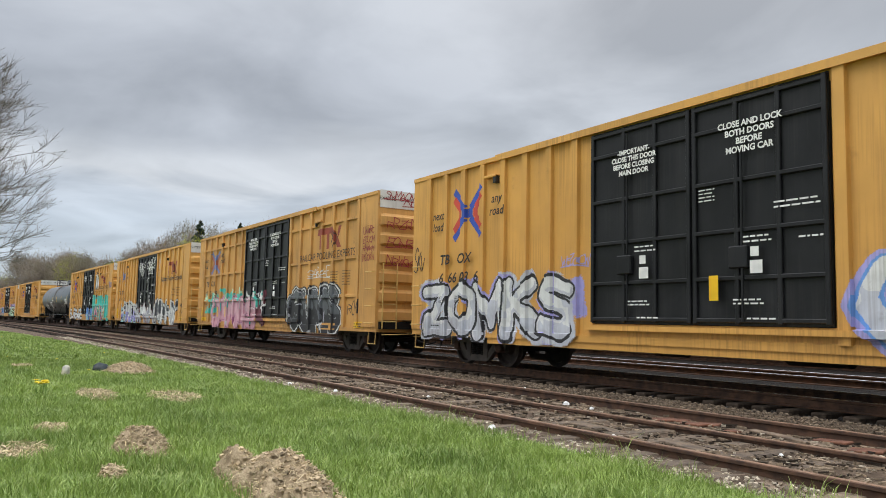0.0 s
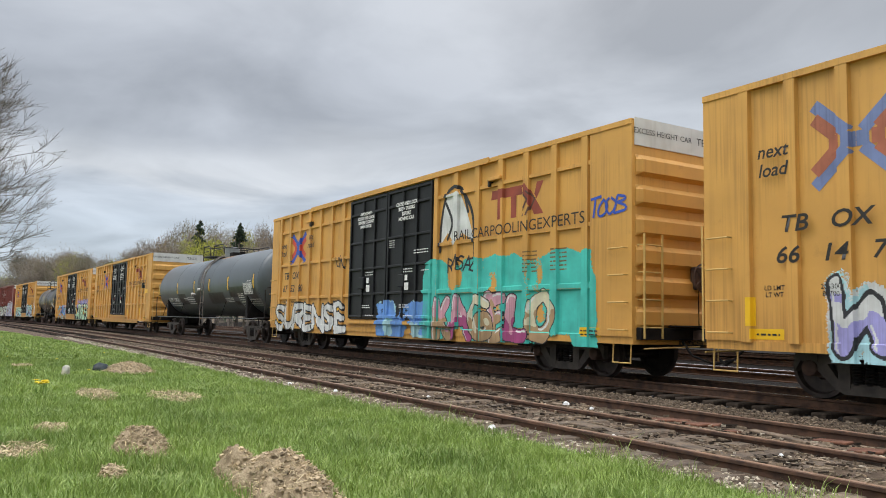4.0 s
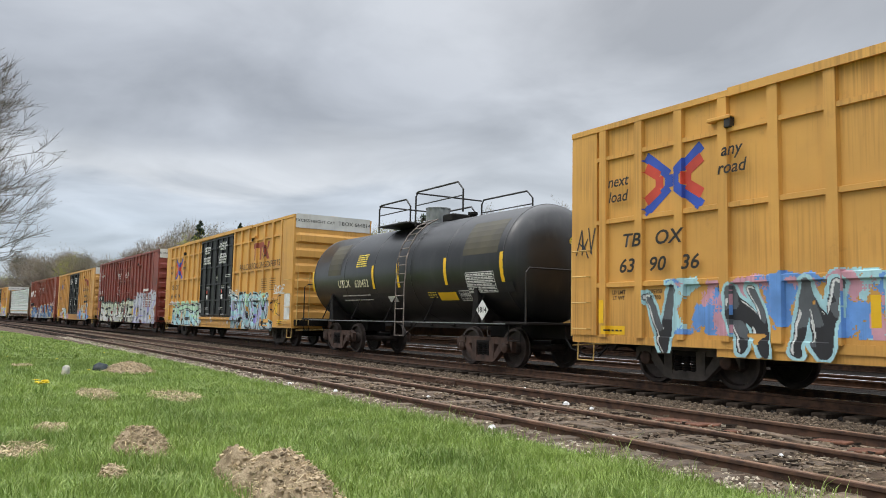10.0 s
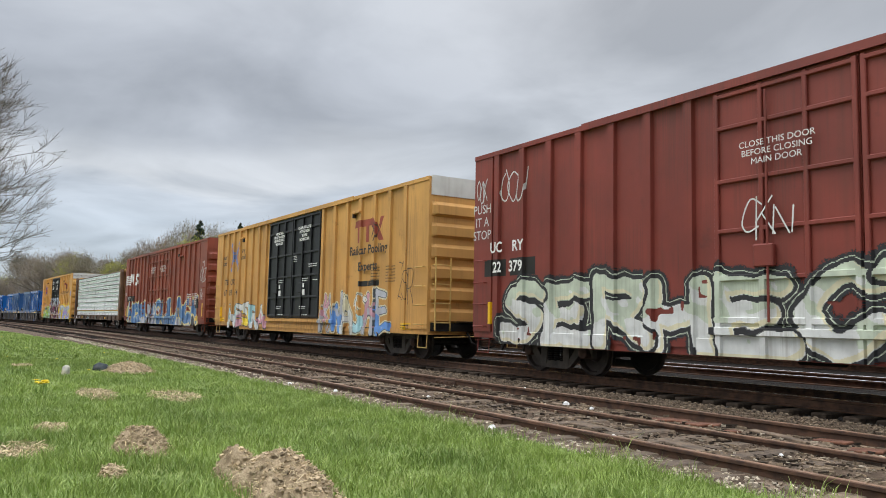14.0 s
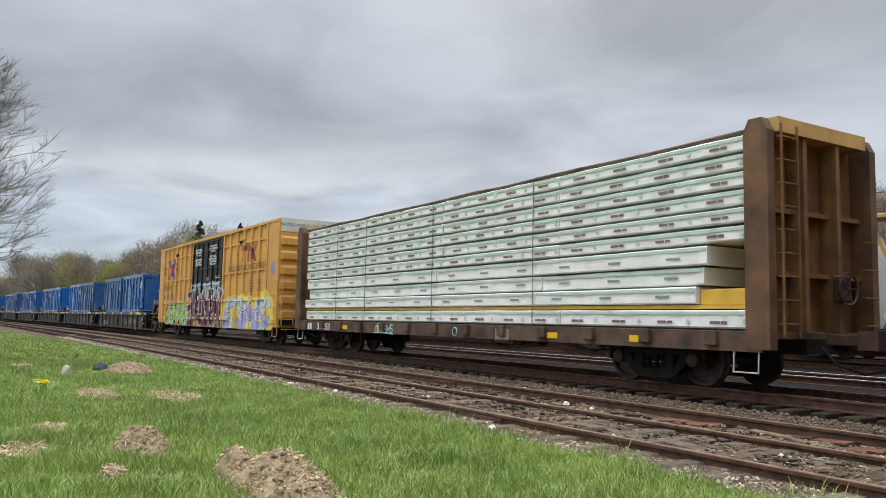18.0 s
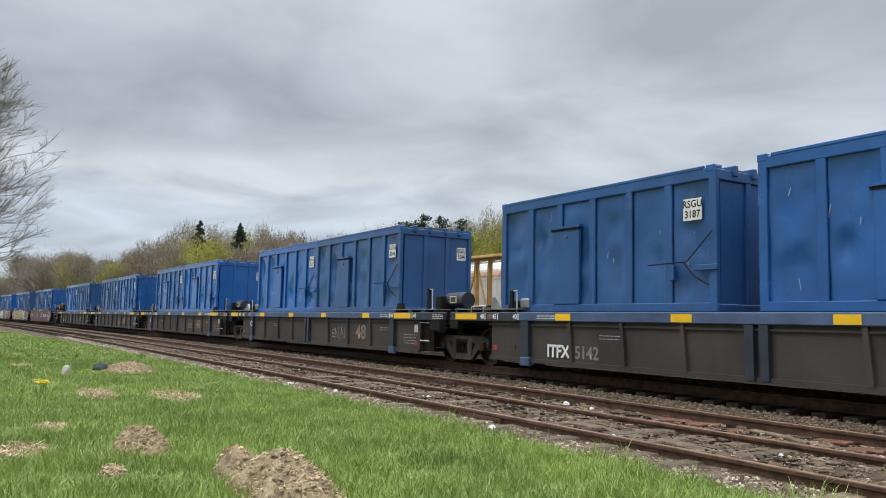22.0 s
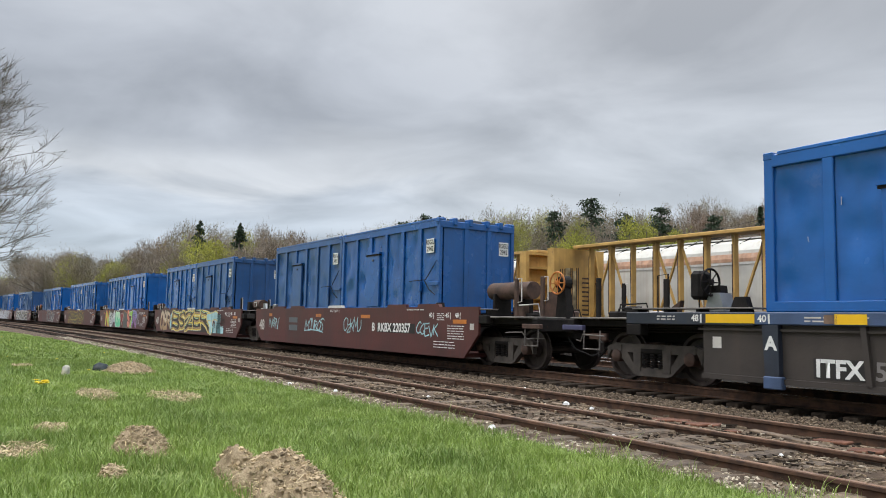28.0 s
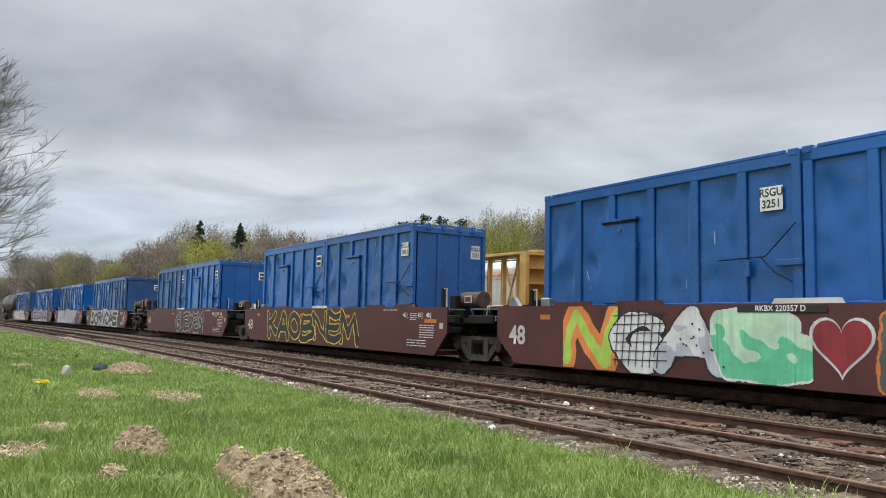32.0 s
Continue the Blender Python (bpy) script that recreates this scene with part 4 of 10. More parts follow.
    for i, D in order:
        if line:
            shade[D < edge + 0.010 * fuzz] = slot(line)
        own = fills[i % len(fills)] if isinstance(fills[0], (list, tuple)) else fills
        body = D < 0.0
        level = (Z - z0) / h + 0.9 * (drift(X + 0.5 * Z, Z, 0.22, seed + 40 + i) - 0.5)
        n = len(own)
        for k, m in enumerate(own):
            shade[body & (level >= (k / n if k else -9)) & (level < ((k + 1) / n if k < n - 1 else 9))] = slot(m)
        if inner:
            moved = np.roll(np.roll(D, -3, 1), 3, 0)
            shade[(D < -0.012) & (moved > -0.035)] = slot(inner)
        if shine:
            moved = np.roll(np.roll(D, 3, 1), -3, 0)
            shade[(D < -0.02) & (D > -0.06) & (moved > -0.025) & (drift(X, Z, 0.25, seed + 60 + i) > 0.45)] = slot(shine)
    if worn:
        shade[drift(X, Z, 0.5, seed + 70) * 0.6 + drift(X, Z, 0.12, seed + 71) * 0.4 < worn] = -1
    return lay_paint(parent, prof, xs, zs, shade, mats, y, lift, label)


def sprayed(parent, prof, x0, x1, z0, z1, mats, seed, cover=0.5, size=0.5, y=-1.50, lift=0.003, label="patch of sprayed paint"):
    """Loose sprayed patches inside a stretch of a car's side."""
    d = 0.022
    xs, zs = np.arange(x0, x1, d), np.arange(max(z0, 0.575 if prof is not None else 0.19), z1, d)
    X, Z = np.meshgrid(xs[:-1] + d / 2, zs[:-1] + d / 2)
    shade = np.full(X.shape, -1)
    rim = np.minimum(np.minimum(X - x0, x1 - X) / 0.35, np.minimum(Z - z0 + 0.2, z1 - Z) / 0.25).clip(0, 1)
    grain = np.random.RandomState(seed + 3).rand(*X.shape)
    for k, m in enumerate(mats):
        f = 0.7 * drift(X, Z, size, seed + 11 * k) + 0.3 * drift(X, Z, size * 0.3, seed + 11 * k + 1) + 0.06 * (grain - 0.5)
        shade[f * (0.35 + 0.65 * rim) > 1 - cover] = k
    return lay_paint(parent, prof, xs, zs, shade, mats, y, lift, label)


def tag(parent, prof, x, z, w, h, mat, seed, thick=0.03, y=-1.50, lift=0.006, text=""):
    """A quick signature in thin strokes."""
    rnd = random.Random(seed)
    text = text or "".join(rnd.choice("ACEGKMNORSUVWZ") for _ in range(max(3, min(6, round(1.5 * w / h)))))
    cell = w / len(text)
    flat = []
    for i, ch in enumerate(text):
        if ch == " ":
            continue
        up, lean, tall = rnd.uniform(-0.14, 0.10), rnd.uniform(0.0, 0.4), rnd.uniform(0.7, 1.2)
        for st in STROKES[ch]:
            pts = [(x + cell * (i + 0.08 + 0.92 * px + rnd.uniform(-0.12, 0.12) + 0.35 * (px - 0.5) + lean * pz), z + h * (up + tall * pz + rnd.uniform(-0.10, 0.10))) for px, pz in st]
            flat += ribbon(bend(pts, 4), thick, False)
    if w > 3.6 * h:
        flat += ribbon(bend([(x - 0.05 * w, z - 0.12 * h), (x + 0.5 * w, z - 0.02 * h), (x + 1.02 * w, z - 0.2 * h)], 5), thick, False)
    return drape(parent, prof, flat, lift, mat, y)


def end_tag(parent, x, y, z, w, h, mat, seed, thick=0.025, text=""):
    """A signature on the end wall of a car, across the track."""
    ob = tag(parent, None, 0, 0, w, h, mat, seed, thick, y=0.0, lift=0.0, text=text)
    ob.matrix_basis = pose(x, y, z, 0, 0, 90)
    return ob


def bars(parent, prof, x, z, w, rows, mat, gap=0.075, thick=0.026, seed=1, y=-1.50, lift=0.004, words_in_row=5):
    """Small print that nobody can read: rows of short bars."""
    rnd = random.Random(seed)
    flat = []
    for i in range(rows):
        zz, xx = z - i * gap, x
        while xx < x + w * 0.95:
            l = min(rnd.uniform(0.5, 1.4) * w / words_in_row, x + w - xx)
            flat.append([(xx, zz), (xx + l, zz), (xx + l, zz + thick), (xx, zz + thick)])
            xx += l + 0.03
    tagged(drape(parent, prof, flat, lift, mat, y, "small_print"), kind="stuff")


def patch(parent, prof, x0, x1, z0, z1, mat, name="placard", lift=0.004, y=-1.50):
    return drape(parent, prof, [[(x0, z0), (x1, z0), (x1, z1), (x0, z1)]], lift, mat, y, name)


def poly_patch(parent, prof, polys, mat, name="emblem", lift=0.004, y=-1.50):
    return drape(parent, prof, polys, lift, mat, y, name)


FADED_INK = spray(0.20, 0.115, 0.04)
FADED_BLUE, FADED_RED = spray(0.17, 0.22, 0.42), spray(0.42, 0.13, 0.07)


def crossed_arrows(c, prof, x, z, w, h, fade=False):
    """Two bent arrows back to back, blue over red."""
    blue, red = (FADED_BLUE, FADED_RED) if fade else (LOGO_BLUE, LOGO_BRIGHT)
    t = w * 0.145
    for s in (-1, 1):
        for k, (m, o) in enumerate(((blue, 0.0), (red, t * 1.25))):
            pts = [(x + s * (w * 0.5 + 0), z + h * 0.5 - o * 0.9), (x + s * (t * 0.52 + o * 0.95), z + t * 0.6 - o * 0.0), (x + s * (t * 0.52 + o * 0.95), z - t * 0.6), (x + s * w * 0.5, z - h * 0.5 + o * 0.9)]
            flat = []
            for (ax, az), (bx, bz) in zip(pts, pts[1:]):
                d = math.hypot(bx - ax, bz - az)
                nx, nz = -(bz - az) / d * t * 0.5, (bx - ax) / d * t * 0.5
                flat.append([(ax + nx, az + nz), (ax - nx, az - nz), (bx - nx, bz - nz), (bx + nx, bz + nz)])
            drape(c, prof, flat, 0.004 + 0.0015 * k, m, name="emblem")


def bar_emblem(c, prof, x0, x1, z0, z1):
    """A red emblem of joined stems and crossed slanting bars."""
    w, t = x1 - x0, (x1 - x0) * 0.085
    flat = [[(x0, z1 - t * 1.3), (x0 + w * 0.62, z1 - t * 1.3), (x0 + w * 0.60, z1), (x0 + w * 0.02, z1)]]
    for a in (0.13, 0.40):
        flat.append([(x0 + w * a, z0), (x0 + w * a + t * 1.25, z0), (x0 + w * a + t * 1.25, z1 - t * 1.2), (x0 + w * a, z1 - t * 1.2)])
    flat.append([(x1 - t * 1.9, z0), (x1, z0), (x0 + w * 0.60 + t * 1.3, z1), (x0 + w * 0.60, z1)])
    drape(c, prof, flat, 0.004, LOGO_RED, name="emblem")
    flat = [[(x0 + w * 0.84, (z0 + z1) / 2 + t * 0.6), (x0 + w * 0.88, (z0 + z1) / 2 - t * 0.1), (x1, z1), (x1 - t * 1.4, z1)]]
    drape(c, prof, flat, 0.0055, LOGO_RED, name="emblem")
    flat = []
    for k in (0.52, 0.62):
        mz = (z0 + z1) / 2
        flat.append([(x0 + w * k + t, z0), (x0 + w * k + t * 1.38, z0), (x0 + w * k + t * 2.9, mz), (x0 + w * k + t * 2.5, mz)])
        flat.append([(x0 + w * k + t * 2.5, mz), (x0 + w * k + t * 2.9, mz), (x0 + w * k + t * 1.38, z1 - t), (x0 + w * k + t, z1 - t)])
    drape(c, prof, flat, 0.007, spray(0.10, 0.045, 0.03), name="emblem")


def yellow_car(label, mid, paint=YELLOW, belts=True, number="", fade=False, slogan="RAILCARPOOLINGEXPERTS", style="new", band_text=True, number_z=2.10, posts=(7, 7), tall=False, door_text=0, seed=0, fresh=False, mark_x=0.0):
    c = place(boxcar(label, paint, DOOR_BLACK, belts=belts, posts_l=posts[0], posts_r=posts[1]), mid)
    p = PROFILES[c.name]
    S = -1.50 - 0.082
    if style == "new":
        h = 1.20 if tall else 1.02
        crossed_arrows(c, p, -6.88 + mark_x, 3.66 if tall else 3.55, 1.25, h, fade)
        lettering("next\nload", -8.15 + mark_x, S, 3.55, 0.21, INK, c, shear=0.2, bold=0.004)
        lettering("any\nroad", -5.62 + mark_x, S, 3.72, 0.21, INK, c, shear=0.2, bold=0.004)
    if not mark_x:
        lettering("TB   OX", -7.35, S, 2.56, 0.25, INK, c, shear=0.2, bold=0.006, squeeze=1.15)
    if number:
        lettering(number if "  " in number else number.replace(" ", "   "), -7.2, S, number_z, 0.25, INK, c, shear=0.2, bold=0.006, squeeze=1.15)
    lettering("LD LMT\nLT WT", -8.2, -1.506, 1.58, 0.075, INK, c, bold=0.001)
    lettering("205300\n80700", -7.3, -1.506, 1.58, 0.075, INK, c, bold=0.001)
    bar_emblem(c, p, 4.95, 6.85, 3.36, 4.06)
    if slogan:
        for i, line in enumerate(slogan.split("\n")):
            lettering(line, 5.85 if line.isupper() else 6.0, S, 3.12 - 0.5 * i, 0.25 if line.isupper() else 0.27, INK, c, squeeze=(1.0 if " " in line else 1.12) if line.isupper() else 1.28 if len(line) > 18 else 1.1, bold=0.0 if line.isupper() else 0.008)
    # door writing
    D = -1.50 - 0.124
    if door_text:
        lettering("CLOSE AND LOCK\nBOTH DOORS BEFORE\nMOVING CAR\n\nCIERRE Y PONGA\nEL SEGURO EN AMBAS\nPUERTAS ANTES DE\nMOVER EL CARRO", 1.15, D, 3.93, 0.088, WHITE, c, bold=0.004)
        lettering("CLOSE THIS DOOR\nBEFORE CLOSING\nMAIN DOOR\n\nCIERRE ESTA PUERTA\nANTES DE CERRAR\nLA PUERTA PRINCIPAL", -1.30, D, 3.93, 0.088, WHITE, c, bold=0.004)
    else:
        lettering("CLOSE AND LOCK\nBOTH DOORS\nBEFORE\nMOVING CAR", 1.15, D, 4.02, 0.10, WHITE, c, bold=0.005)
        lettering("-IMPORTANT-\nCLOSE THIS DOOR\nBEFORE CLOSING\nMAIN DOOR", -1.30, D, 4.0, 0.092, WHITE, c, bold=0.005)
    bars(c, p, 1.55, 2.9, 0.75, 2, WHITE, seed=seed + 5)
    bars(c, p, 0.15, 3.25 if not fresh else 2.9, 0.32, 4, WHITE, 0.06, 0.02, seed + 6, words_in_row=2)
    for x in (-1.05, 1.25):
        patch(c, p, x - 0.1, x + 0.12, 1.86, 2.06, WHITE, lift=0.045)
        poly_patch(c, p, [[(x - 0.09, 2.12), (x + 0.06, 2.12), (x + 0.06, 2.27), (x - 0.09, 2.27)]], WHITE if not fresh else LOGO_BRIGHT, "sticker", 0.045)
        bars(c, p, x - 0.25, 2.42, 0.5, 2, WHITE, seed=seed + 9)
        bars(c, p, x - 0.45, 1.45, 0.55, 2, WHITE, 0.06, 0.025, seed + 11)
        bars(c, p, x - 0.2, 1.16, 0.5, 1, WHITE, seed=seed + 12)
    bars(c, p, 1.95, 2.35, 0.4, 1, WHITE, seed=seed + 14)
    # data panel, reflectors, placards
    for k in range(2):
        bars(c, p, 6.15 + k * 0.95, 2.55, 0.5, 6, FADED_INK, 0.085, 0.03, seed + 20 + k, words_in_row=2)
    for x in (-8.6, -3.4, 2.95, 6.55):
        patch(c, p, x - 0.07, x + 0.07, 1.06, 1.5, REFLECT, "reflector")
    patch(c, p, 8.0, 8.62, 0.80, 0.98, REFLECT)
    bars(c, p, 8.06, 0.90, 0.5, 2, INK, 0.07, 0.025, seed + 30, lift=0.007)
    patch(c, p, -8.6, -8.05, 0.86, 1.02, REFLECT)
    bars(c, p, -8.52, 0.92, 0.4, 1, INK, 0.07, 0.03, seed + 40, lift=0.008)
    bars(c, p, 5.5, 0.80, 0.7, 1, INK, seed=seed + 31)
    part("defect_card_holder", Geo().soft_box(5.0, 5.45, -1.64, -1.50, 4.28, 4.36, 0.01), paint, c)
    part("card_board", Geo().soft_box(4.95, 5.02, -1.62, -1.50, 4.16, 4.32, 0.01), INK, c)
    part("defect_card_holder", Geo().soft_box(-6.05, -5.6, -1.64, -1.50, 4.36, 4.42, 0.01), paint, c)
    part("card_board", Geo().soft_box(-5.72, -5.6, -1.62, -1.50, 4.22, 4.40, 0.01), INK, c)
    # end writing
    if band_text:
        for txt, yy, h in (("EXCESS HEIGHT CAR", -0.75, 0.11), ("TBOX " + number.replace(" ", ""), 0.85, 0.15)):
            ob = lettering(txt, 9.45 + 0.024, yy, 4.62, h, INK, c, squeeze=1.1)
            ob.rotation_euler = (0, 0, radians(90))
    hand_brake(c, 9.45, 0.45 if seed % 2 else 0.1, 1.95)
    return c, p


def hand_brake(c, x, y, z=2.25, mat=STEEL_RUST):
    w = part("brake_wheel", Geo().hoop((x + 0.215, y, z), 0.265, 0.018), mat, c)
    part("brake_housing", Geo().soft_box(x + 0.02, x + 0.18, y - 0.16, y + 0.16, z - 0.22, z + 0.22, 0.03), mat, c)
    for k in range(5):
        a = k * 2 * math.pi / 5
        part("wheel_spoke", grab([(x + 0.2, y, z), (x + 0.215, y + math.cos(a) * 0.26, z + math.sin(a) * 0.26)], 0.012), mat, w)
    part("brake_chain", grab([(x + 0.1, y, z - 0.2), (x + 0.1, y, 1.0)], 0.010), STEEL_DARK, c)


SILVER, CHALK, SOOT = spray(0.50, 0.52, 0.57), spray(0.66, 0.67, 0.65), spray(0.022, 0.022, 0.026)
TEAL, PINK, LILAC, CREAM = spray(0.06, 0.50, 0.42), spray(0.58, 0.30, 0.36), spray(0.36, 0.34, 0.66), spray(0.66, 0.61, 0.42)
SKYB, AQUA, MAROON, LEMON = spray(0.13, 0.30, 0.66), spray(0.38, 0.62, 0.66), spray(0.12, 0.025, 0.04), spray(0.78, 0.60, 0.06)
LIME, MINT, ORANGE, MAGENTA = spray(0.42, 0.62, 0.10), spray(0.50, 0.74, 0.52), spray(0.72, 0.24, 0.06), spray(0.35, 0.06, 0.18)
DARKGREY, TAN, PALEGREY, RUSTRED = spray(0.10, 0.11, 0.12), spray(0.42, 0.27, 0.14), spray(0.46, 0.47, 0.52), spray(0.28, 0.03, 0.035)

# the train from its front to its rear, as it passes
c, p = yellow_car("mustard yellow high-cube boxcar with black doors and silver graffiti", -8.95, belts=False, number="6  66 03  6", tall=True, slogan="", posts=(8, 7), seed=1)
sprayed(c, p, -4.2, -2.52, 0.6, 2.35, [LILAC], 4, 0.62, 0.9)
piece(c, p, "ZOMKS", -8.85, -3.0, 0.66, 1.98, [SILVER, CHALK], SOOT, back=[SILVER, LILAC], back_w=0.10, shine=CHALK, inner=PALEGREY, seed=3, weight=0.40, edge=0.065, label="silver spray-painted letters with black outlines")
tag(c, p, -9.35, 2.35, 0.5, 0.55, SOOT, 5)
tag(c, p, -3.4, 2.2, 0.8, 0.2, LILAC, 6, 0.02)
piece(c, p, "CSTO", 2.75, 7.0, 0.68, 2.0, [SILVER, CHALK], SKYB, rim=LILAC, seed=8, weight=0.4, rim_w=0.08, label="silver letters with blue and lilac outlines")
patch(c, p, 0.38, 0.56, 1.45, 1.85, REFLECT, "reflector", 0.05)
c, p = yellow_car("faded yellow boxcar with black doors and grey bubble graffiti", -30.0, paint=YELLOW_OLD, number="67 21 29", fade=True, slogan="RAILCAR POOLING EXPERTS", seed=2)
piece(c, p, "GUMS", 2.65, 6.95, 0.64, 2.18, [SOOT, DARKGREY], SOOT, rim=CHALK, back=[SOOT], back_w=0.16, ragged=0.03, shine=PALEGREY, seed=12, weight=0.50, edge=0.05, rim_w=0.05, label="black bubble letters with a white outline")
patch(c, p, 5.55, 6.6, 0.70, 0.92, YELLOW_OLD, "overpaint", 0.012)
patch(c, p, 5.9, 6.8, 1.75, 2.5, YELLOW, "overpaint", 0.003)
sprayed(c, p, -8.6, -2.4, 1.2, 2.5, [MINT, TEAL], 17, 0.37, 0.34)
sprayed(c, p, -2.5, 0.4, 0.7, 2.3, [CHALK, TEAL, MAROON], 18, 0.40, 0.35)
piece(c, p, "CAMAS", -7.3, -0.9, 0.62, 1.95, [PINK, spray(0.62, 0.37, 0.42)], spray(0.30, 0.10, 0.20), shine=CHALK, back=[PINK], back_w=0.06, ragged=0.08, seed=14, weight=0.46, edge=0.035, label="pink spray-painted letters with dark outlines")
for x in (-6.3, -4.9):
    patch(c, p, x - 0.07, x + 0.07, 1.06, 1.5, REFLECT, "reflector", 0.012)
tag(c, p, 4.35, 2.45, 1.7, 0.3, CHALK, 15, 0.028)
for k in range(4):
    tag(c, p, 8.55, 2.8 + 0.27 * k, 0.7, 0.2, RUSTRED, 16 + k, 0.022)
tag(c, p, 7.45, 1.2, 0.8, 0.4, SOOT, 29, 0.03)
for k, (yy, zz, w, hh, m) in enumerate(((-1.35, 4.62, 1.0, 0.22, RUSTRED), (-0.7, 4.45, 1.2, 0.2, RUSTRED), (-1.3, 3.75, 1.0, 0.28, RUSTRED), (0.0, 3.78, 1.1, 0.3, SOOT), (-1.3, 3.2, 1.3, 0.28, RUSTRED), (0.3, 3.22, 0.9, 0.28, SOOT), (-1.3, 2.65, 1.1, 0.26, RUSTRED), (0.1, 2.65, 1.1, 0.3, SOOT))):
    end_tag(c, 9.474 if zz > 4.4 else 9.556, yy, zz, w, hh, m, 300 + k)
c, p = yellow_car("mustard yellow boxcar with black doors and block letter graffiti", -50.9, belts=False, number="66 14 78", fade=True, tall=True, slogan="Railcar Pooling Experts", posts=(8, 7), seed=3)
piece(c, p, "MANY", 2.65, 7.3, 0.66, 1.98, [CHALK, DARKGREY], CHALK, rim=SOOT, inner=SOOT, seed=21, weight=0.40, edge=0.085, rim_w=0.03, sharp=1.0, label="grey block letters with white outlines")
piece(c, p, "WINDO", -7.25, -2.65, 0.62, 1.80, [LILAC, CHALK], SOOT, back=[CHALK, AQUA], back_w=0.16, shine=CHALK, seed=23, weight=0.36, edge=0.05, label="white and lilac letters with black outlines")
piece(c, p, "WAWN", -2.4, 2.35, 0.62, 1.75, [PALEGREY, CHALK], DARKGREY, rim=RUSTRED, seed=24, weight=0.42, edge=0.03, rim_w=0.02, worn=0.30, label="worn pale grey letters")
tag(c, p, -1.9, 3.95, 1.5, 0.42, CHALK, 25, 0.05, text="NOE G")
tag(c, p, -1.5, 3.55, 0.9, 0.34, CHALK, 31, 0.045)
tag(c, p, 0.25, 3.95, 1.9, 0.5, CHALK, 26, 0.05, text="OSEE8")
tag(c, p, 0.6, 3.6, 1.1, 0.3, CHALK, 32, 0.045)
tag(c, p, 0.35, 2.45, 0.35, 0.75, CHALK, 33, 0.03, text="Z")
tag(c, p, 2.65, 3.3, 0.35, 0.9, CHALK, 27, 0.03, text="8")
tag(c, p, 8.0, 1.25, 0.6, 0.5, INK, 28, 0.025)
c, p = yellow_car("yellow boxcar with black doors and turquoise and tan graffiti", -71.45, number="67 52 80", slogan="RAILCARPOOLINGEXPERTS", seed=4)
sprayed(c, p, 1.9, 8.6, 0.6, 2.65, [TEAL], 36, 0.66, 0.8)
sprayed(c, p, -0.8, 2.4, 0.6, 1.7, [AQUA, SKYB], 37, 0.55, 0.5)
piece(c, p, "KAGELO", 2.55, 7.2, 0.62, 1.75, [[TAN, PINK], [MAGENTA, PINK], [TAN, CREAM]], SOOT, shine=CHALK, seed=31, weight=0.5, edge=0.025, label="tan and maroon letters on a turquoise ground")
piece(c, p, "SURENSE", -8.85, -2.8, 0.64, 1.6, [CHALK], SOOT, seed=32, weight=0.34, edge=0.05, label="white letters with black outlines")
poly_patch(c, p, [[(2.75, 2.95), (3.1, 3.25), (3.45, 2.9), (3.75, 3.2), (4.3, 2.95), (3.95, 3.7), (3.6, 4.25), (3.0, 4.2), (2.8, 3.6)]], CHALK, "painted_figure", 0.005)
for k, pts in enumerate(([(2.75, 2.8), (2.8, 3.6), (3.1, 4.3), (3.7, 4.3), (4.0, 3.7)], [(3.7, 4.3), (4.2, 3.6), (4.3, 2.4)], [(3.0, 4.0), (3.3, 3.5), (3.1, 3.1)])):
    drape(c, p, ribbon(bend(pts, 6), 0.09), 0.009, SOOT)
tag(c, p, 3.1, 2.3, 1.2, 0.35, SOOT, 34, 0.05)
tag(c, p, 8.3, 3.1, 0.95, 0.35, LOGO_BLUE, 35, 0.05, text="TOOB")
tag(c, p, -3.6, 2.7, 0.7, 0.4, SOOT, 38, 0.04)
c, p = yellow_car("clean mustard yellow boxcar with black doors", -110.9, number="", door_text=1, seed=5, fresh=True, mark_x=1.9)
lettering("TB  OX\n63 03 56", -8.0, -1.583, 3.05, 0.22, INK, c, shear=0.2, bold=0.005)
patch(c, p, 7.05, 7.75, 2.75, 3.1, INK)
patch(c, p, 8.0, 8.7, 2.42, 2.66, REFLECT)
c, p = yellow_car("mustard yellow boxcar with black doors and green and black graffiti", -131.6, number="63 90 36", door_text=1, seed=6, fresh=True)
sprayed(c, p, 2.5, 8.6, 1.6, 2.6, [PINK, spray(0.25, 0.16, 0.30), LILAC], 47, 0.36, 0.45)
sprayed(c, p, 2.45, 8.3, 0.6, 1.7, [SOOT], 46, 0.72, 0.7)
piece(c, p, "VARHES", 2.5, 8.5, 0.62, 1.98, [MINT, spray(0.56, 0.70, 0.46)], SOOT, shine=CHALK, seed=45, weight=0.36, edge=0.07, sharp=1.2, label="mint green letters with black shading")
sprayed(c, p, -7.3, -2.6, 0.9, 2.0, [AQUA, SKYB, PINK], 48, 0.40, 0.5)
piece(c, p, "V  N N I", -7.4, -2.8, 0.62, 1.75, [SOOT, DARKGREY], AQUA, shine=CHALK, seed=42, weight=0.5, edge=0.06, worn=0.12, label="black strokes with pale blue edges")
tag(c, p, -9.3, 2.4, 0.5, 0.5, SOOT, 43)
tag(c, p, -0.9, 1.2, 0.7, 0.35, CHALK, 44, 0.04, lift=0.02)
for x in (2.95, 6.55):
    patch(c, p, x - 0.09, x + 0.09, 1.02, 1.55, REFLECT, "reflector", 0.02)
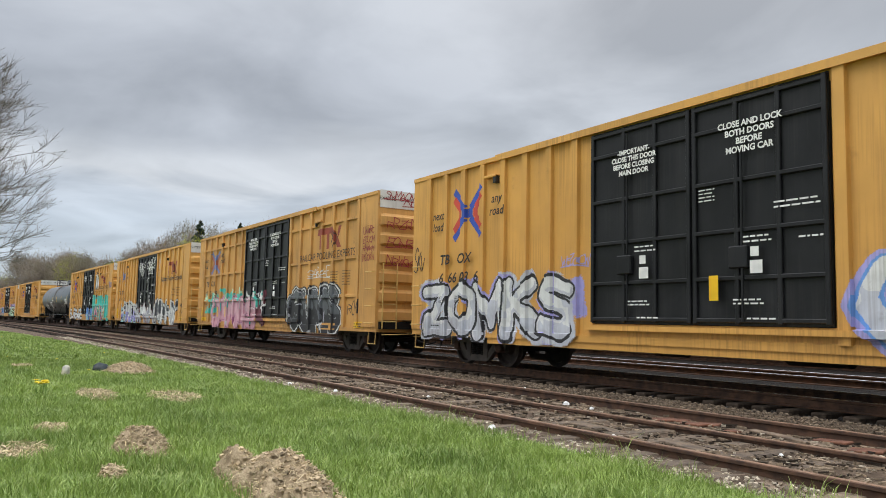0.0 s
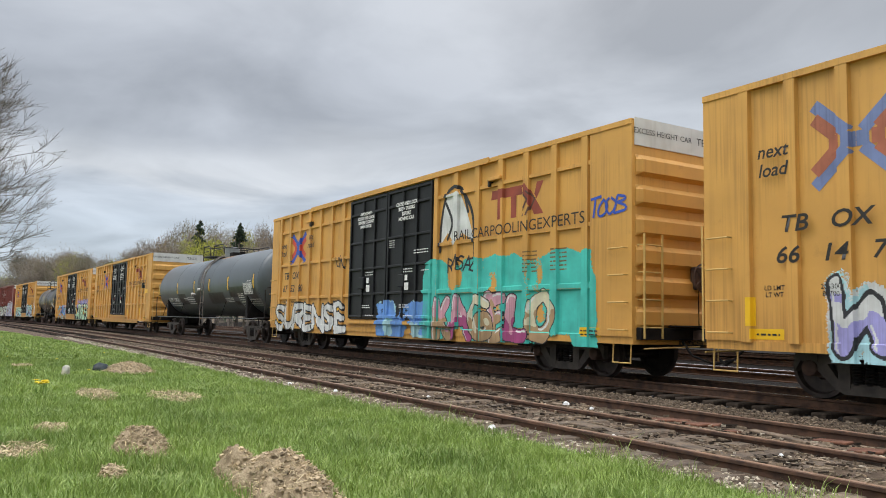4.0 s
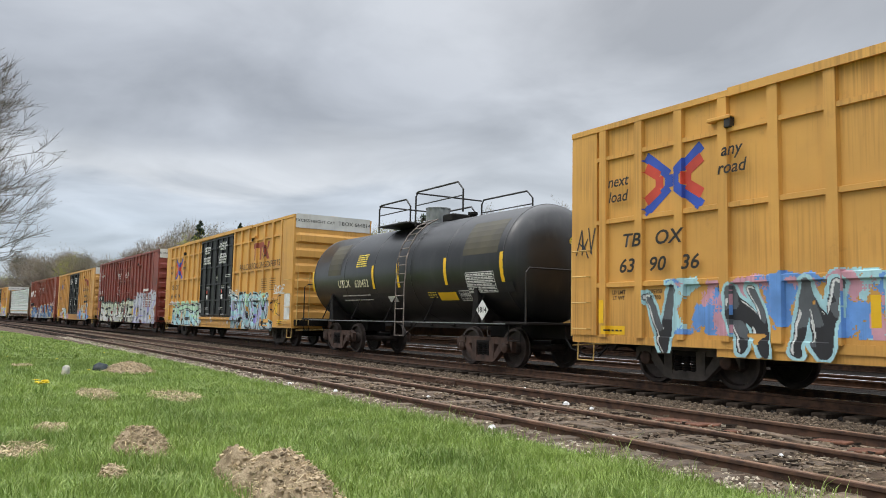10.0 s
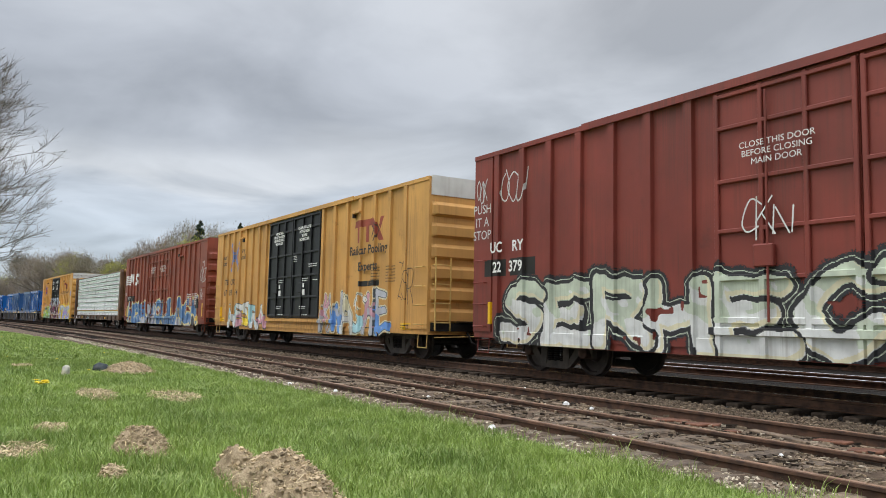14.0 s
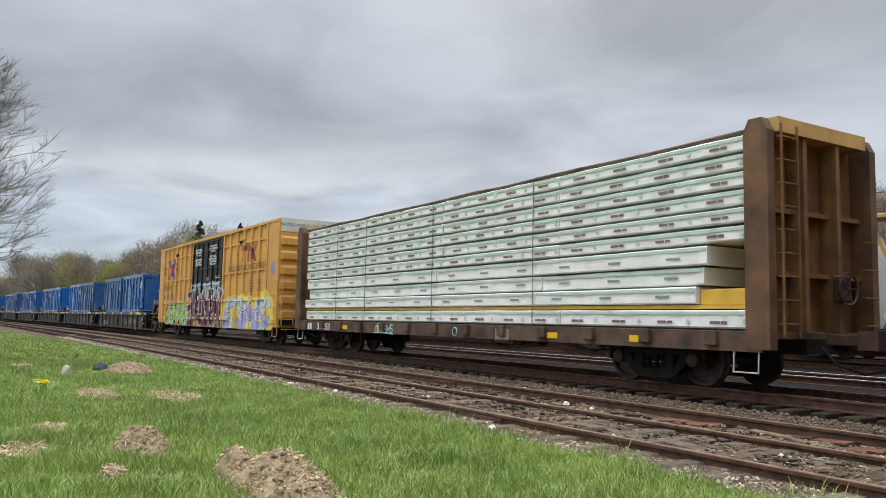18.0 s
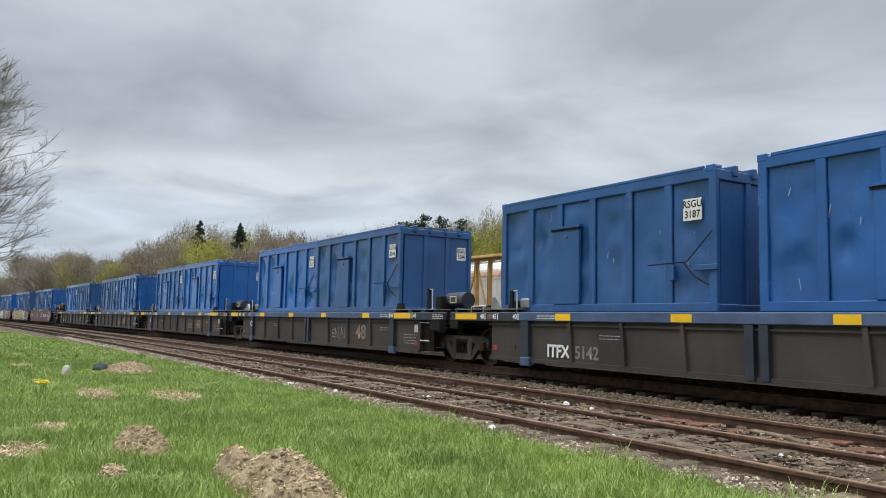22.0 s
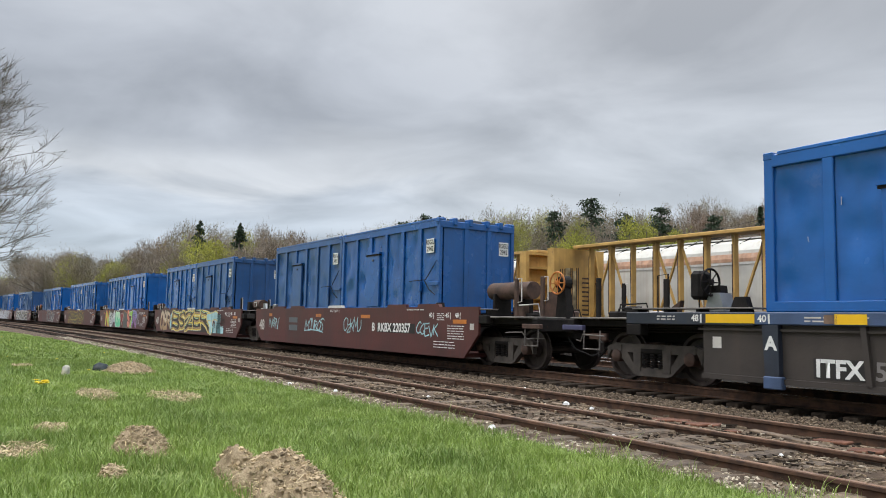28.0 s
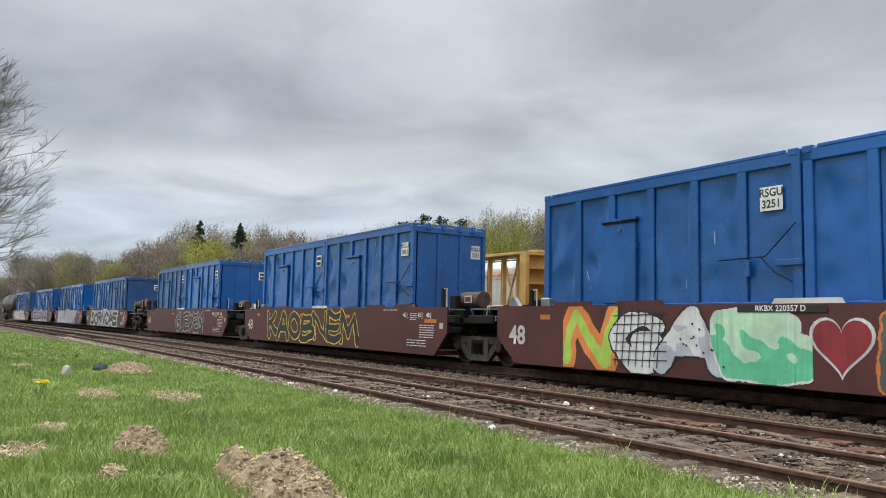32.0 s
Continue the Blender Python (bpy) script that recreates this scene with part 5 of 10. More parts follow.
c, p = yellow_car("mustard yellow boxcar with black doors and pale blue graffiti", -165.65, number="66 48 14", door_text=1, seed=7, fresh=True)
sprayed(c, p, 2.6, 7.4, 1.5, 2.25, [MINT, CHALK], 56, 0.42, 0.4)
sprayed(c, p, -8.3, -2.0, 0.6, 2.0, [MINT, CHALK], 57, 0.38, 0.4)
piece(c, p, "RAUSAL", 2.55, 7.35, 0.62, 1.98, [AQUA, LILAC, AQUA], SOOT, rim=AQUA, shine=CHALK, inner=PALEGREY, seed=51, weight=0.44, edge=0.075, rim_w=0.04, label="pale blue and lilac letters with black outlines")
piece(c, p, "OSTERK", -7.5, -2.7, 0.64, 1.62, [AQUA, MINT], SOOT, rim=CHALK, shine=CHALK, seed=52, weight=0.40, edge=0.055, rim_w=0.03, label="pale blue letters with black outlines")
sprayed(c, p, -2.5, 2.4, 0.7, 1.25, [CHALK], 58, 0.30, 0.18, lift=0.008)
tag(c, p, 2.2, 2.0, 1.0, 0.26, CHALK, 53, 0.045, text="RAEN")
tag(c, p, -8.4, 1.7, 1.6, 0.16, CHALK, 54, 0.03)
tag(c, p, 7.5, 2.0, 1.2, 0.25, CHALK, 59, 0.04)
patch(c, p, 6.2, 7.0, 0.72, 1.0, YELLOW, "overpaint", 0.012)
bars(c, p, 6.35, 0.80, 0.55, 1, INK, 0.1, 0.10, 152, lift=0.016, words_in_row=1)
tag(c, p, 7.25, 1.2, 1.1, 0.7, SOOT, 55, 0.03)
patch(c, p, 7.6, 8.0, 1.15, 1.72, REFLECT, lift=0.003)
patch(c, p, 8.75, 9.3, 1.0, 1.95, CHALK, "overpaint")


def red_car(label, mid, paint, seed, top=4.85):
    c = place(boxcar(label, paint, paint, belts=False, posts_l=7, posts_r=7, top=top, end_band=OFF_WHITE if seed == 1 else paint, step=paint), mid)
    p = PROFILES[c.name]
    D = -1.625
    lettering("CLOSE AND LOCK\nBOTH DOORS BEFORE\nMOVING CAR", 1.15, D, 3.72, 0.10, WHITE, c, squeeze=1.1)
    lettering("CLOSE THIS DOOR\nBEFORE CLOSING\nMAIN DOOR", -1.30, D, 3.72, 0.10, WHITE, c, squeeze=1.1)
    part("defect_card_holder", Geo().soft_box(4.3, 5.3, -1.62, -1.50, 4.2, 4.27, 0.01), paint, c)
    part("card_board", Geo().soft_box(4.3, 4.5, -1.64, -1.50, 4.22, 4.36, 0.01), INK, c)
    for k in range(2):
        bars(c, p, 6.3 + k * 1.0, 2.15, 0.6, 6, WHITE, 0.10, 0.04, 60 + k, words_in_row=3, lift=0.02)
    patch(c, p, 6.22, 7.95, 1.58, 2.32, paint, "overpaint", 0.012)
    patch(c, p, 7.75, 8.3, 0.84, 1.08, REFLECT, lift=0.02)
    bars(c, p, 7.82, 0.98, 0.45, 2, INK, 0.07, 0.02, 63, lift=0.024)
    patch(c, p, 8.95, 9.1, 1.05, 1.7, REFLECT, "reflector")
    for x in (-8.75, 2.95, 4.6):
        patch(c, p, x - 0.07, x + 0.07, 1.0, 1.5, REFLECT, "reflector", 0.02)
    return c, p


c, p = red_car("oxide red high-cube boxcar with whitish graffiti along its foot", -186.7, RED_PAINT, 1, 4.97)
CELADON = spray(0.52, 0.58, 0.46)
piece(c, p, "SERHECTE", -8.3, 3.2, 0.60, 1.98, [CHALK, CELADON], SOOT, rim=CELADON, back=[SOOT], back_w=0.16, ragged=0.02, inner=CREAM, seed=61, weight=0.38, edge=0.075, rim_w=0.015, worn=0.14, sharp=1.0, label="pale green block letters with black gaps")
sprayed(c, p, 3.2, 9.2, 1.7, 2.75, [SILVER], 68, 0.46, 0.7)
piece(c, p, "OAVK", 3.4, 9.0, 0.60, 2.30, [SILVER, PALEGREY, SILVER], DARKGREY, back=[SILVER, PALEGREY], back_w=0.22, ragged=0.10, shine=CHALK, inner=LILAC, seed=62, weight=0.42, edge=0.035, worn=0.12, label="silver spray-painted letters with grey outlines")
lettering("UC    RY", -8.15, -1.583, 2.72, 0.24, WHITE, c, bold=0.008)
patch(c, p, -9.0, -8.25, 2.08, 2.46, INK, lift=0.003)
patch(c, p, -8.1, -7.2, 2.08, 2.46, INK, lift=0.003)
lettering("22   379", -8.1, -1.588, 2.27, 0.24, WHITE, c, bold=0.008)
lettering("PUSH\nIT A\nSTOP", -9.12, -1.568, 3.35, 0.22, CHALK, c)
tag(c, p, -9.35, 3.9, 0.4, 0.45, CHALK, 63, 0.025)
tag(c, p, -8.5, 3.7, 0.9, 0.7, CHALK, 64, 0.03)
bars(c, p, 5.75, 2.55, 1.6, 1, WHITE, 0.1, 0.14, 65, lift=0.02, words_in_row=2)
tag(c, p, -2.0, 2.4, 0.9, 0.6, CHALK, 66, 0.025)
tag(c, p, 8.7, 2.9, 0.6, 0.3, SOOT, 67, 0.025)
for txt, yy, h in (("EXCESS HEIGHT CAR", -0.8, 0.13), ("UCRY 22379", 0.85, 0.16)):
    lettering(txt, 9.474, yy, 4.74, h, INK, c).rotation_euler = (0, 0, radians(90))
for zz in (4.1, 3.55, 3.0):
    ob = part("small_print", Geo().box(9.552, 9.556, -0.35, 0.15, zz, zz + 0.04), WHITE, c)
c, p = yellow_car("yellow boxcar with black doors and worn pastel graffiti", -207.75, paint=YELLOW_OLD, belts=False, number="67 03 14", fade=True, tall=True, slogan="Railcar Pooling\nExperts", band_text=False, posts=(8, 7), seed=8)
piece(c, p, "KWASHE", 2.6, 7.3, 0.62, 1.9, [[PALEGREY, PINK], [SKYB, PALEGREY], [CHALK, CREAM], [AQUA, CHALK]], DARKGREY, rim=CREAM, seed=72, weight=0.36, edge=0.025, rim_w=0.04, worn=0.22, label="worn pastel graffiti letters")
piece(c, p, "NESRA", -7.5, -2.8, 0.64, 1.65, [[CHALK, AQUA], [PINK, CHALK], [LEMON, CHALK]], DARKGREY, seed=73, weight=0.4, edge=0.03, worn=0.24, label="worn pastel graffiti letters")
bars(c, p, 5.4, 2.04, 1.3, 1, INK, 0.1, 0.16, 71, words_in_row=2)
tag(c, p, 7.8, 1.6, 0.9, 0.9, SOOT, 74, 0.02)
c, p = red_car("weathered orange-red boxcar with blue graffiti and a white emblem", -228.4, ORANGE_RED, 2)
DENIM = spray(0.10, 0.21, 0.40)
SAND = spray(0.74, 0.63, 0.30)
sprayed(c, p, -8.7, 8.3, 0.55, 1.15, [DARKGREY, PALEGREY], 86, 0.52, 0.6)
piece(c, p, "HESA", -8.3, -3.0, 0.60, 1.95, [DENIM], None, rim=SAND, seed=81, weight=0.46, edge=0.0, rim_w=0.085, worn=0.26, shine=AQUA, label="blue graffiti letters with pale yellow outlines")
sprayed(c, p, -2.9, 0.6, 0.6, 1.9, [DARKGREY, DENIM, PALEGREY], 87, 0.40, 0.5)
piece(c, p, "CULACK", -0.6, 8.3, 0.60, 2.05, [DENIM], None, rim=SAND, seed=82, weight=0.42, edge=0.0, rim_w=0.085, worn=0.26, shine=AQUA, label="blue graffiti letters with pale yellow outlines")
# white emblem of five stripes and two slanting letterforms
stripes = [[(-9.2, 3.05 + 0.13 * i), (-7.75 - 0.06 * i, 3.05 + 0.13 * i), (-7.72 - 0.06 * i, 3.13 + 0.13 * i), (-9.2, 3.13 + 0.13 * i)] for i in range(5)]
poly_patch(c, p, stripes, WHITE)
EMB = [[(-7.72, 2.98), (-7.56, 3.74)], [(-7.50, 3.70), (-7.02, 3.02)], [(-6.96, 2.98), (-6.80, 3.74)]]
poly_patch(c, p, [q for st in EMB for q in ribbon(st, 0.24, False)] + ribbon(bend([(-5.62, 3.60), (-6.0, 3.64), (-6.42, 3.60), (-6.40, 3.42), (-5.85, 3.32), (-5.78, 3.12), (-6.1, 3.08), (-6.62, 3.10)], 6), 0.21, False), WHITE)
patch(c, p, -8.5, -6.6, 1.95, 2.3, INK, lift=0.003)
lettering("NS", -8.95, -1.568, 2.42, 0.2, WHITE, c, bold=0.006)
lettering("47  13  13", -7.65, -1.586, 2.12, 0.22, WHITE, c)
tag(c, p, 8.55, 2.8, 0.85, 0.9, CHALK, 83, 0.04)
tag(c, p, 8.6, 1.9, 0.4, 0.5, CHALK, 84, 0.02)
patch(c, p, 7.6, 8.4, 1.45, 1.9, INK, lift=0.02)
c, p = yellow_car("mustard yellow boxcar with black doors and tall colourful graffiti", -270.4, number="66 42 92", door_text=1, seed=9, fresh=True)
piece(c, p, "ETSAEC", 2.85, 8.7, 0.62, 1.85, [LILAC, spray(0.42, 0.30, 0.62), CHALK], spray(0.16, 0.12, 0.30), rim=CHALK, back=[LEMON], back_w=0.30, ragged=0.24, inner=AQUA, seed=91, weight=0.42, edge=0.03, rim_w=0.03, sharp=1.6, label="lilac letters on a yellow spiked ground")
sprayed(c, p, -3.0, 2.9, 1.9, 2.85, [PALEGREY, spray(0.36, 0.44, 0.52)], 95, 0.44, 0.45)
piece(c, p, "ENORK", -3.3, 2.75, 0.58, 2.35, [MAROON], SOOT, rim=CHALK, back=[MAROON], back_w=0.05, inner=MAGENTA, shine=CHALK, seed=92, weight=0.36, edge=0.02, rim_w=0.06, sharp=1.6, slant=-0.12, label="dark maroon letters with white edges")
sprayed(c, p, -7.6, -3.2, 1.2, 2.3, [PINK], 96, 0.36, 0.4)
piece(c, p, "EWKRE", -7.5, -3.1, 0.62, 1.72, [spray(0.24, 0.42, 0.08), LIME, LEMON], SOOT, back=[LIME], back_w=0.06, shine=CHALK, inner=AQUA, seed=93, weight=0.34, edge=0.03, sharp=1.2, label="lime green and yellow letters")
poly_patch(c, p, [[(8.95 + 0.22 * math.cos(a * math.pi / 8), 2.95 + 0.26 * math.sin(a * math.pi / 8)) for a in range(16)]], spray(0.25, 0.25, 0.42), "painted_disc")


# ---- tank cars ----
def shell_patch(c, R, cz, x0, x1, a0, a1, mat, name="paint_patch", lift=0.004, n=6, skew=0.0):
    """A patch on a tank's near flank between two heights, given as angles in degrees over the waist."""
    rows = []
    for i in range(n + 1):
        a = radians(a0 + (a1 - a0) * i / n)
        y, z = -(R + lift) * math.cos(a), cz + (R + lift) * math.sin(a)
        sh = skew * i / n
        rows.append([(x0 + sh, y, z), (x1 + sh, y, z)])
    return part(name, Geo().loft(rows, caps=False, closed=False), mat, c)


def shell_words(c, R, cz, text, x, z, height, mat, **kw):
    me = words(text, height, mat, **kw).copy()
    for v in me.vertices:
        a = (v.co.z + z - cz) / R
        v.co = (v.co.x + x, -(R + 0.006) * math.cos(a), cz + (R + 0.006) * math.sin(a))
    return part("lettering", me, mat, c)


def shell_bars(c, R, cz, x, z, w, rows, mat, gap=0.09, thick=0.035, seed=0, n=3):
    rnd = random.Random(seed)
    g = Geo()
    for i in range(rows):
        xx = x
        while xx < x + w * 0.95:
            l = min(rnd.uniform(0.5, 1.4) * w / (n * 2.2), x + w - xx)
            thick = min(thick, 0.036)
            a0, a1 = (z - i * gap - cz) / R, (z - i * gap + thick - cz) / R
            q = [(xx, -(R + 0.006) * math.cos(a0), cz + (R + 0.006) * math.sin(a0)), (xx + l, -(R + 0.006) * math.cos(a0), cz + (R + 0.006) * math.sin(a0)), (xx + l, -(R + 0.006) * math.cos(a1), cz + (R + 0.006) * math.sin(a1)), (xx, -(R + 0.006) * math.cos(a1), cz + (R + 0.006) * math.sin(a1))]
            g.add(q, [(0, 1, 2, 3)])
            xx += l + 0.03
    ob = part("small_print", g, mat, c)
    return tagged(ob, kind="stuff")


def table_patch(c, R, cz, x0, x1, z0, z1, rows, mat):
    """A ruled table of small print."""
    for i in range(rows + 1):
        z = z0 + (z1 - z0) * i / rows
        a = math.degrees((z - cz) / R)
        shell_patch(c, R, cz, x0, x1, a - 0.35, a + 0.35, mat, "table_line", 0.006, 1)
    for k in range(5):
        x = x0 + (x1 - x0) * (0, 0.42, 0.62, 0.82, 1)[k]
        shell_patch(c, R, cz, x - 0.008, x + 0.008, math.degrees((z0 - cz) / R), math.degrees((z1 - cz) / R), mat, "table_line", 0.006, 3)
    shell_bars(c, R, cz, x0 + 0.04, z1 - (z1 - z0) / rows * 0.75, (x1 - x0) * 0.92, rows, mat, (z1 - z0) / rows, 0.03, 7)


LADDER_STEEL = material("dusty ladder steel", (0.20, 0.165, 0.14), 0.6, vary=0.35, scale=4, specks=0.3, bump=0)


def tank_car(label, mid, half, R, cz, shell, truck_x, steel, ladder_x, deck, rails):
    c = place(thing("tank_car", label, "tank car", "cars of the freight train"), mid)
    head = 0.62
    prof = [(-half + head * (1 - math.sin(a)), max(R * math.cos(a) if a else R, 0.02)) for a in [math.pi / 2 * k / 8 for k in range(8, -1, -1)]]
    prof = [(-half + head * (1 - math.sin(math.pi / 2 * k / 8)), max(R * math.cos(math.pi / 2 * k / 8), 0.02)) for k in range(8, -1, -1)]
    prof += [(-x, r) for x, r in prof[::-1]]
    part("tank_shell", Geo().drum(prof, 0, cz, 56), shell, c, smooth=True)
    for x in (-half + head, -half * 0.5, -half * 0.16, half * 0.2, half * 0.5, half - head):
        part("weld_seam", Geo().drum([(x - 0.02, R), (x - 0.01, R + 0.006), (x + 0.01, R + 0.006), (x + 0.02, R)], 0, cz, 56), shell, c, smooth=True)
    # running board, sills and bolsters
    for s in (-1, 1):
        part("running_board", Geo().soft_box(-half + 0.4, half - 0.4, s * 1.42 - 0.06, s * 1.42 + 0.06, 0.98, 1.02, 0.008), STEEL_DARK, c)
        part("board_edge", Geo().box(-half + 0.4, half - 0.4, s * 1.485 - 0.004, s * 1.485 + 0.004, 1.0, 1.022), steel_grey(), c)
        for k in range(5):
            x = -half + 1.6 + k * (2 * half - 3.2) / 4
            part("board_bracket", grab([(x - 0.25, s * 1.42, 1.0), (x, s * R * 0.86, cz - R * 0.55)], 0.02), STEEL_DARK, c)
        x0 = s * half
        part("stub_sill", Geo().soft_box(min(x0 - s * 2.6, x0 + s * 0.3), max(x0 - s * 2.6, x0 + s * 0.3), -0.33, 0.33, 0.68, 1.06, 0.02), STEEL_DARK, c)
        part("saddle", Geo().slab([(s * truck_x - 0.16, 0.95), (s * truck_x + 0.16, 0.95), (s * truck_x + 0.07, cz - R * 0.42), (s * truck_x - 0.07, cz - R * 0.42)], -R * 0.92, R * 0.92), STEEL_DARK, c)
        part("end_platform", Geo().soft_box(min(x0 - s * 0.9, x0 + s * 0.35), max(x0 - s * 0.9, x0 + s * 0.35), -1.46, 1.46, 1.0, 1.06, 0.01), STEEL_DARK, c)
        part("end_rail", grab([(x0 + s * 0.25, -1.42, 1.05), (x0 + s * 0.25, -1.42, 2.15), (x0 + s * 0.2, -1.3, 2.25), (x0 + s * 0.2, 1.3, 2.25), (x0 + s * 0.25, 1.42, 2.15), (x0 + s * 0.25, 1.42, 1.05)], 0.022), INK, c)
        coupler(c, x0 + s * 0.2, s)
        stirrup(c, x0 - s * 0.1, -1.44, 1.0, STEEL_DARK)
        truck(c, s * truck_x, steel)
    # manway, dome and platform
    t = cz + R
    d0, d1 = deck
    part("platform", Geo().soft_box(d0, d0 + (d1 - d0) * 0.55, -1.15, 1.15, t - 0.06, t - 0.01, 0.01), INK, c)
    part("manway", Geo().loft([[(ladder_x * 0.3 + 0.35 * math.cos(a * math.pi / 10), 0.35 * math.sin(a * math.pi / 10), z) for a in range(20)] for z in (t - 0.05, t + 0.44)]), steel_grey(), c, smooth=True)
    part("manway_lid", Geo().loft([[(ladder_x * 0.3 + r * math.cos(a * math.pi / 10), r * math.sin(a * math.pi / 10), z) for a in range(20)] for z, r in ((t + 0.44, 0.37), (t + 0.47, 0.37), (t + 0.49, 0.3))]), steel_grey(), c, smooth=True)
    part("valve_box", Geo().soft_box(d1 - 0.75, d1 - 0.2, -0.3, 0.3, t - 0.04, t + 0.18, 0.03), STEEL_DARK, c)
    part("relief_valve", Geo().loft([[(d1 + 0.35 + r * math.cos(a * math.pi / 6), r * math.sin(a * math.pi / 6), z) for a in range(12)] for z, r in ((t - 0.05, 0.09), (t + 0.08, 0.09), (t + 0.09, 0.14), (t + 0.16, 0.14), (t + 0.17, 0.05))]), STEEL_DARK, c)
    for xa, xb, hh in rails:
        for y in (-1.12, 1.12):
            part("guard_rail", grab([(xa, y, t - 0.2), (xa, y, t + hh - 0.12), (xa + 0.1, y, t + hh), (xb - 0.25, y, t + hh), (xb, y, t + hh - 0.22), (xb, y, t - 0.05)], 0.025), INK, c)
            part("guard_rail", grab([(xa, y, t + hh * 0.5), (xb, y, t + hh * 0.5)], 0.016), INK, c)
        part("guard_rail", grab([(xa, -1.12, t + hh - 0.02), (xa, 1.12, t + hh - 0.02)], 0.025), INK, c)
    # side ladder, following the shell
    for y_sign in (-1, 1):
        for k in (-1, 1):
            pts = [(ladder_x + k * 0.24, y_sign * (R + 0.12) * math.cos(radians(a)), cz + (R + 0.12) * math.sin(radians(a))) for a in range(-5, 71, 15)]
            pts = [(ladder_x + k * 0.24, y_sign * 1.56, 0.62), (ladder_x + k * 0.24, y_sign * 1.56, cz - 0.4)] + pts
            part("ladder_rail", grab(pts, 0.02), LADDER_STEEL, c)
        for i in range(9):
            a = -5 + i * 9.0
            z = cz + (R + 0.12) * math.sin(radians(a))
            y = y_sign * (R + 0.12) * math.cos(radians(a))
            part("ladder_rung", grab([(ladder_x - 0.24, y, z), (ladder_x + 0.24, y, z)], 0.013), LADDER_STEEL, c)
        for i in range(5):
            z = 0.64 + i * 0.36
            part("ladder_rung", grab([(ladder_x - 0.24, y_sign * 1.56, z), (ladder_x + 0.24, y_sign * 1.56, z)], 0.013), LADDER_STEEL, c)
        part("ladder_brace", grab([(ladder_x + 0.3, y_sign * 1.56, 0.62), (ladder_x + 0.75, y_sign * 1.42, 1.0)], 0.016), STEEL_DARK, c)
    return c


def steel_grey():
    if "galv" not in SHARED:
        SHARED["galv"] = material("dull galvanised steel", (0.28, 0.29, 0.29), 0.45, metal=0.6, vary=0.2, bump=0.003)
    return SHARED["galv"]


PRIMER = material("orange brown worn patch", (0.22, 0.125, 0.055), 0.6, vary=0.3, scale=2, specks=0.3, speck_colour=(0.05, 0.045, 0.04), bump=0)
OLIVE_STAIN = material("olive brown worn patch", (0.050, 0.042, 0.020), 0.5, vary=0.35, scale=1.2, bump=0)

R, cz = 1.47, 2.58
c = tank_car("long dark grey tank car with black patches and yellow markers", -91.1, 8.9, R, cz, TANK_GREY, 6.75, STEEL_FRAME, 0.75, (-0.85, 1.5), [(-0.85, 0.35, 0.5), (0.9, 2.6, 0.44)])
for x in (-8.45, -4.41, -1.1, 1.5, 4.4, 7.79):
    shell_patch(c, R, cz, x - 0.16, x + 0.1, -14, 12, TANK_PATCH, lift=0.003)
    shell_patch(c, R, cz, x - 0.06, x + 0.07, -13, 10, REFLECT, "reflector", 0.006)
for x0, x1, a0, a1, sk in ((-4.1, -2.7, -38, -14, -0.25), (-1.7, -0.3, -40, -13, 0.2), (1.3, 3.6, -38, -16, 0.0), (4.5, 7.2, -26, -8, 0.0), (7.2, 8.0, -40, -12, 0.0), (4.9, 5.4, -42, -34, 0.0)):
    shell_patch(c, R, cz, x0, x1, a0, a1, TANK_PATCH, skew=sk)
shell_patch(c, R, cz, -0.45, 0.45, -20, 84, TANK_PATCH, lift=0.0035, n=12)
shell_patch(c, R, cz, 0.1, 0.4, -10, 70, material("pale drip stain", (0.15, 0.15, 0.145), 0.5, vary=0.5, scale=3, bump=0), "drip_stain", 0.006, 12)
shell_patch(c, R, cz, 0.6, 2.4, 62, 84, PRIMER, lift=0.005)
shell_words(c, R, cz, "GATX", -6.15, 1.90, 0.21, WHITE, bold=0.008, squeeze=1.05)
shell_words(c, R, cz, "208020", -4.95, 1.90, 0.21, WHITE, bold=0.006, squeeze=1.1)
shell_bars(c, R, cz, -6.5, 1.68, 2.1, 2, WHITE, 0.14, 0.05, 1)
shell_bars(c, R, cz, -3.3, 1.95, 0.7, 2, WHITE, 0.09, 0.04, 2, 2)
shell_bars(c, R, cz, -2.6, 2.0, 1.2, 4, WHITE, 0.12, 0.035, 3)
shell_bars(c, R, cz, 3.7, 1.85, 1.1, 3, WHITE, 0.09, 0.035, 4)
shell_bars(c, R, cz, 6.9, 1.75, 1.3, 4, PALE, 0.10, 0.035, 5)
shell_bars(c, R, cz, 5.6, 2.02, 0.7, 3, WHITE, 0.08, 0.045, 6, 2)
table_patch(c, R, cz, 6.5, 7.6, 2.02, 2.48, 6, WHITE)
table_patch(c, R, cz, 5.62, 6.3, 1.45, 1.78, 2, WHITE)
shell_bars(c, R, cz, 7.0, 2.55, 0.55, 1, WHITE, seed=8)
hand_brake(c, -9.1, 0.2, 1.9)
for k in (-1, 1):
    part("valve", Geo().turned([(-1.72, 0.03), (-1.70, 0.07), (-1.58, 0.07), (-1.5, 0.04)], -0.1 + k * 0.55, 2.25 + 0.1 * k, 12), PALE, c)

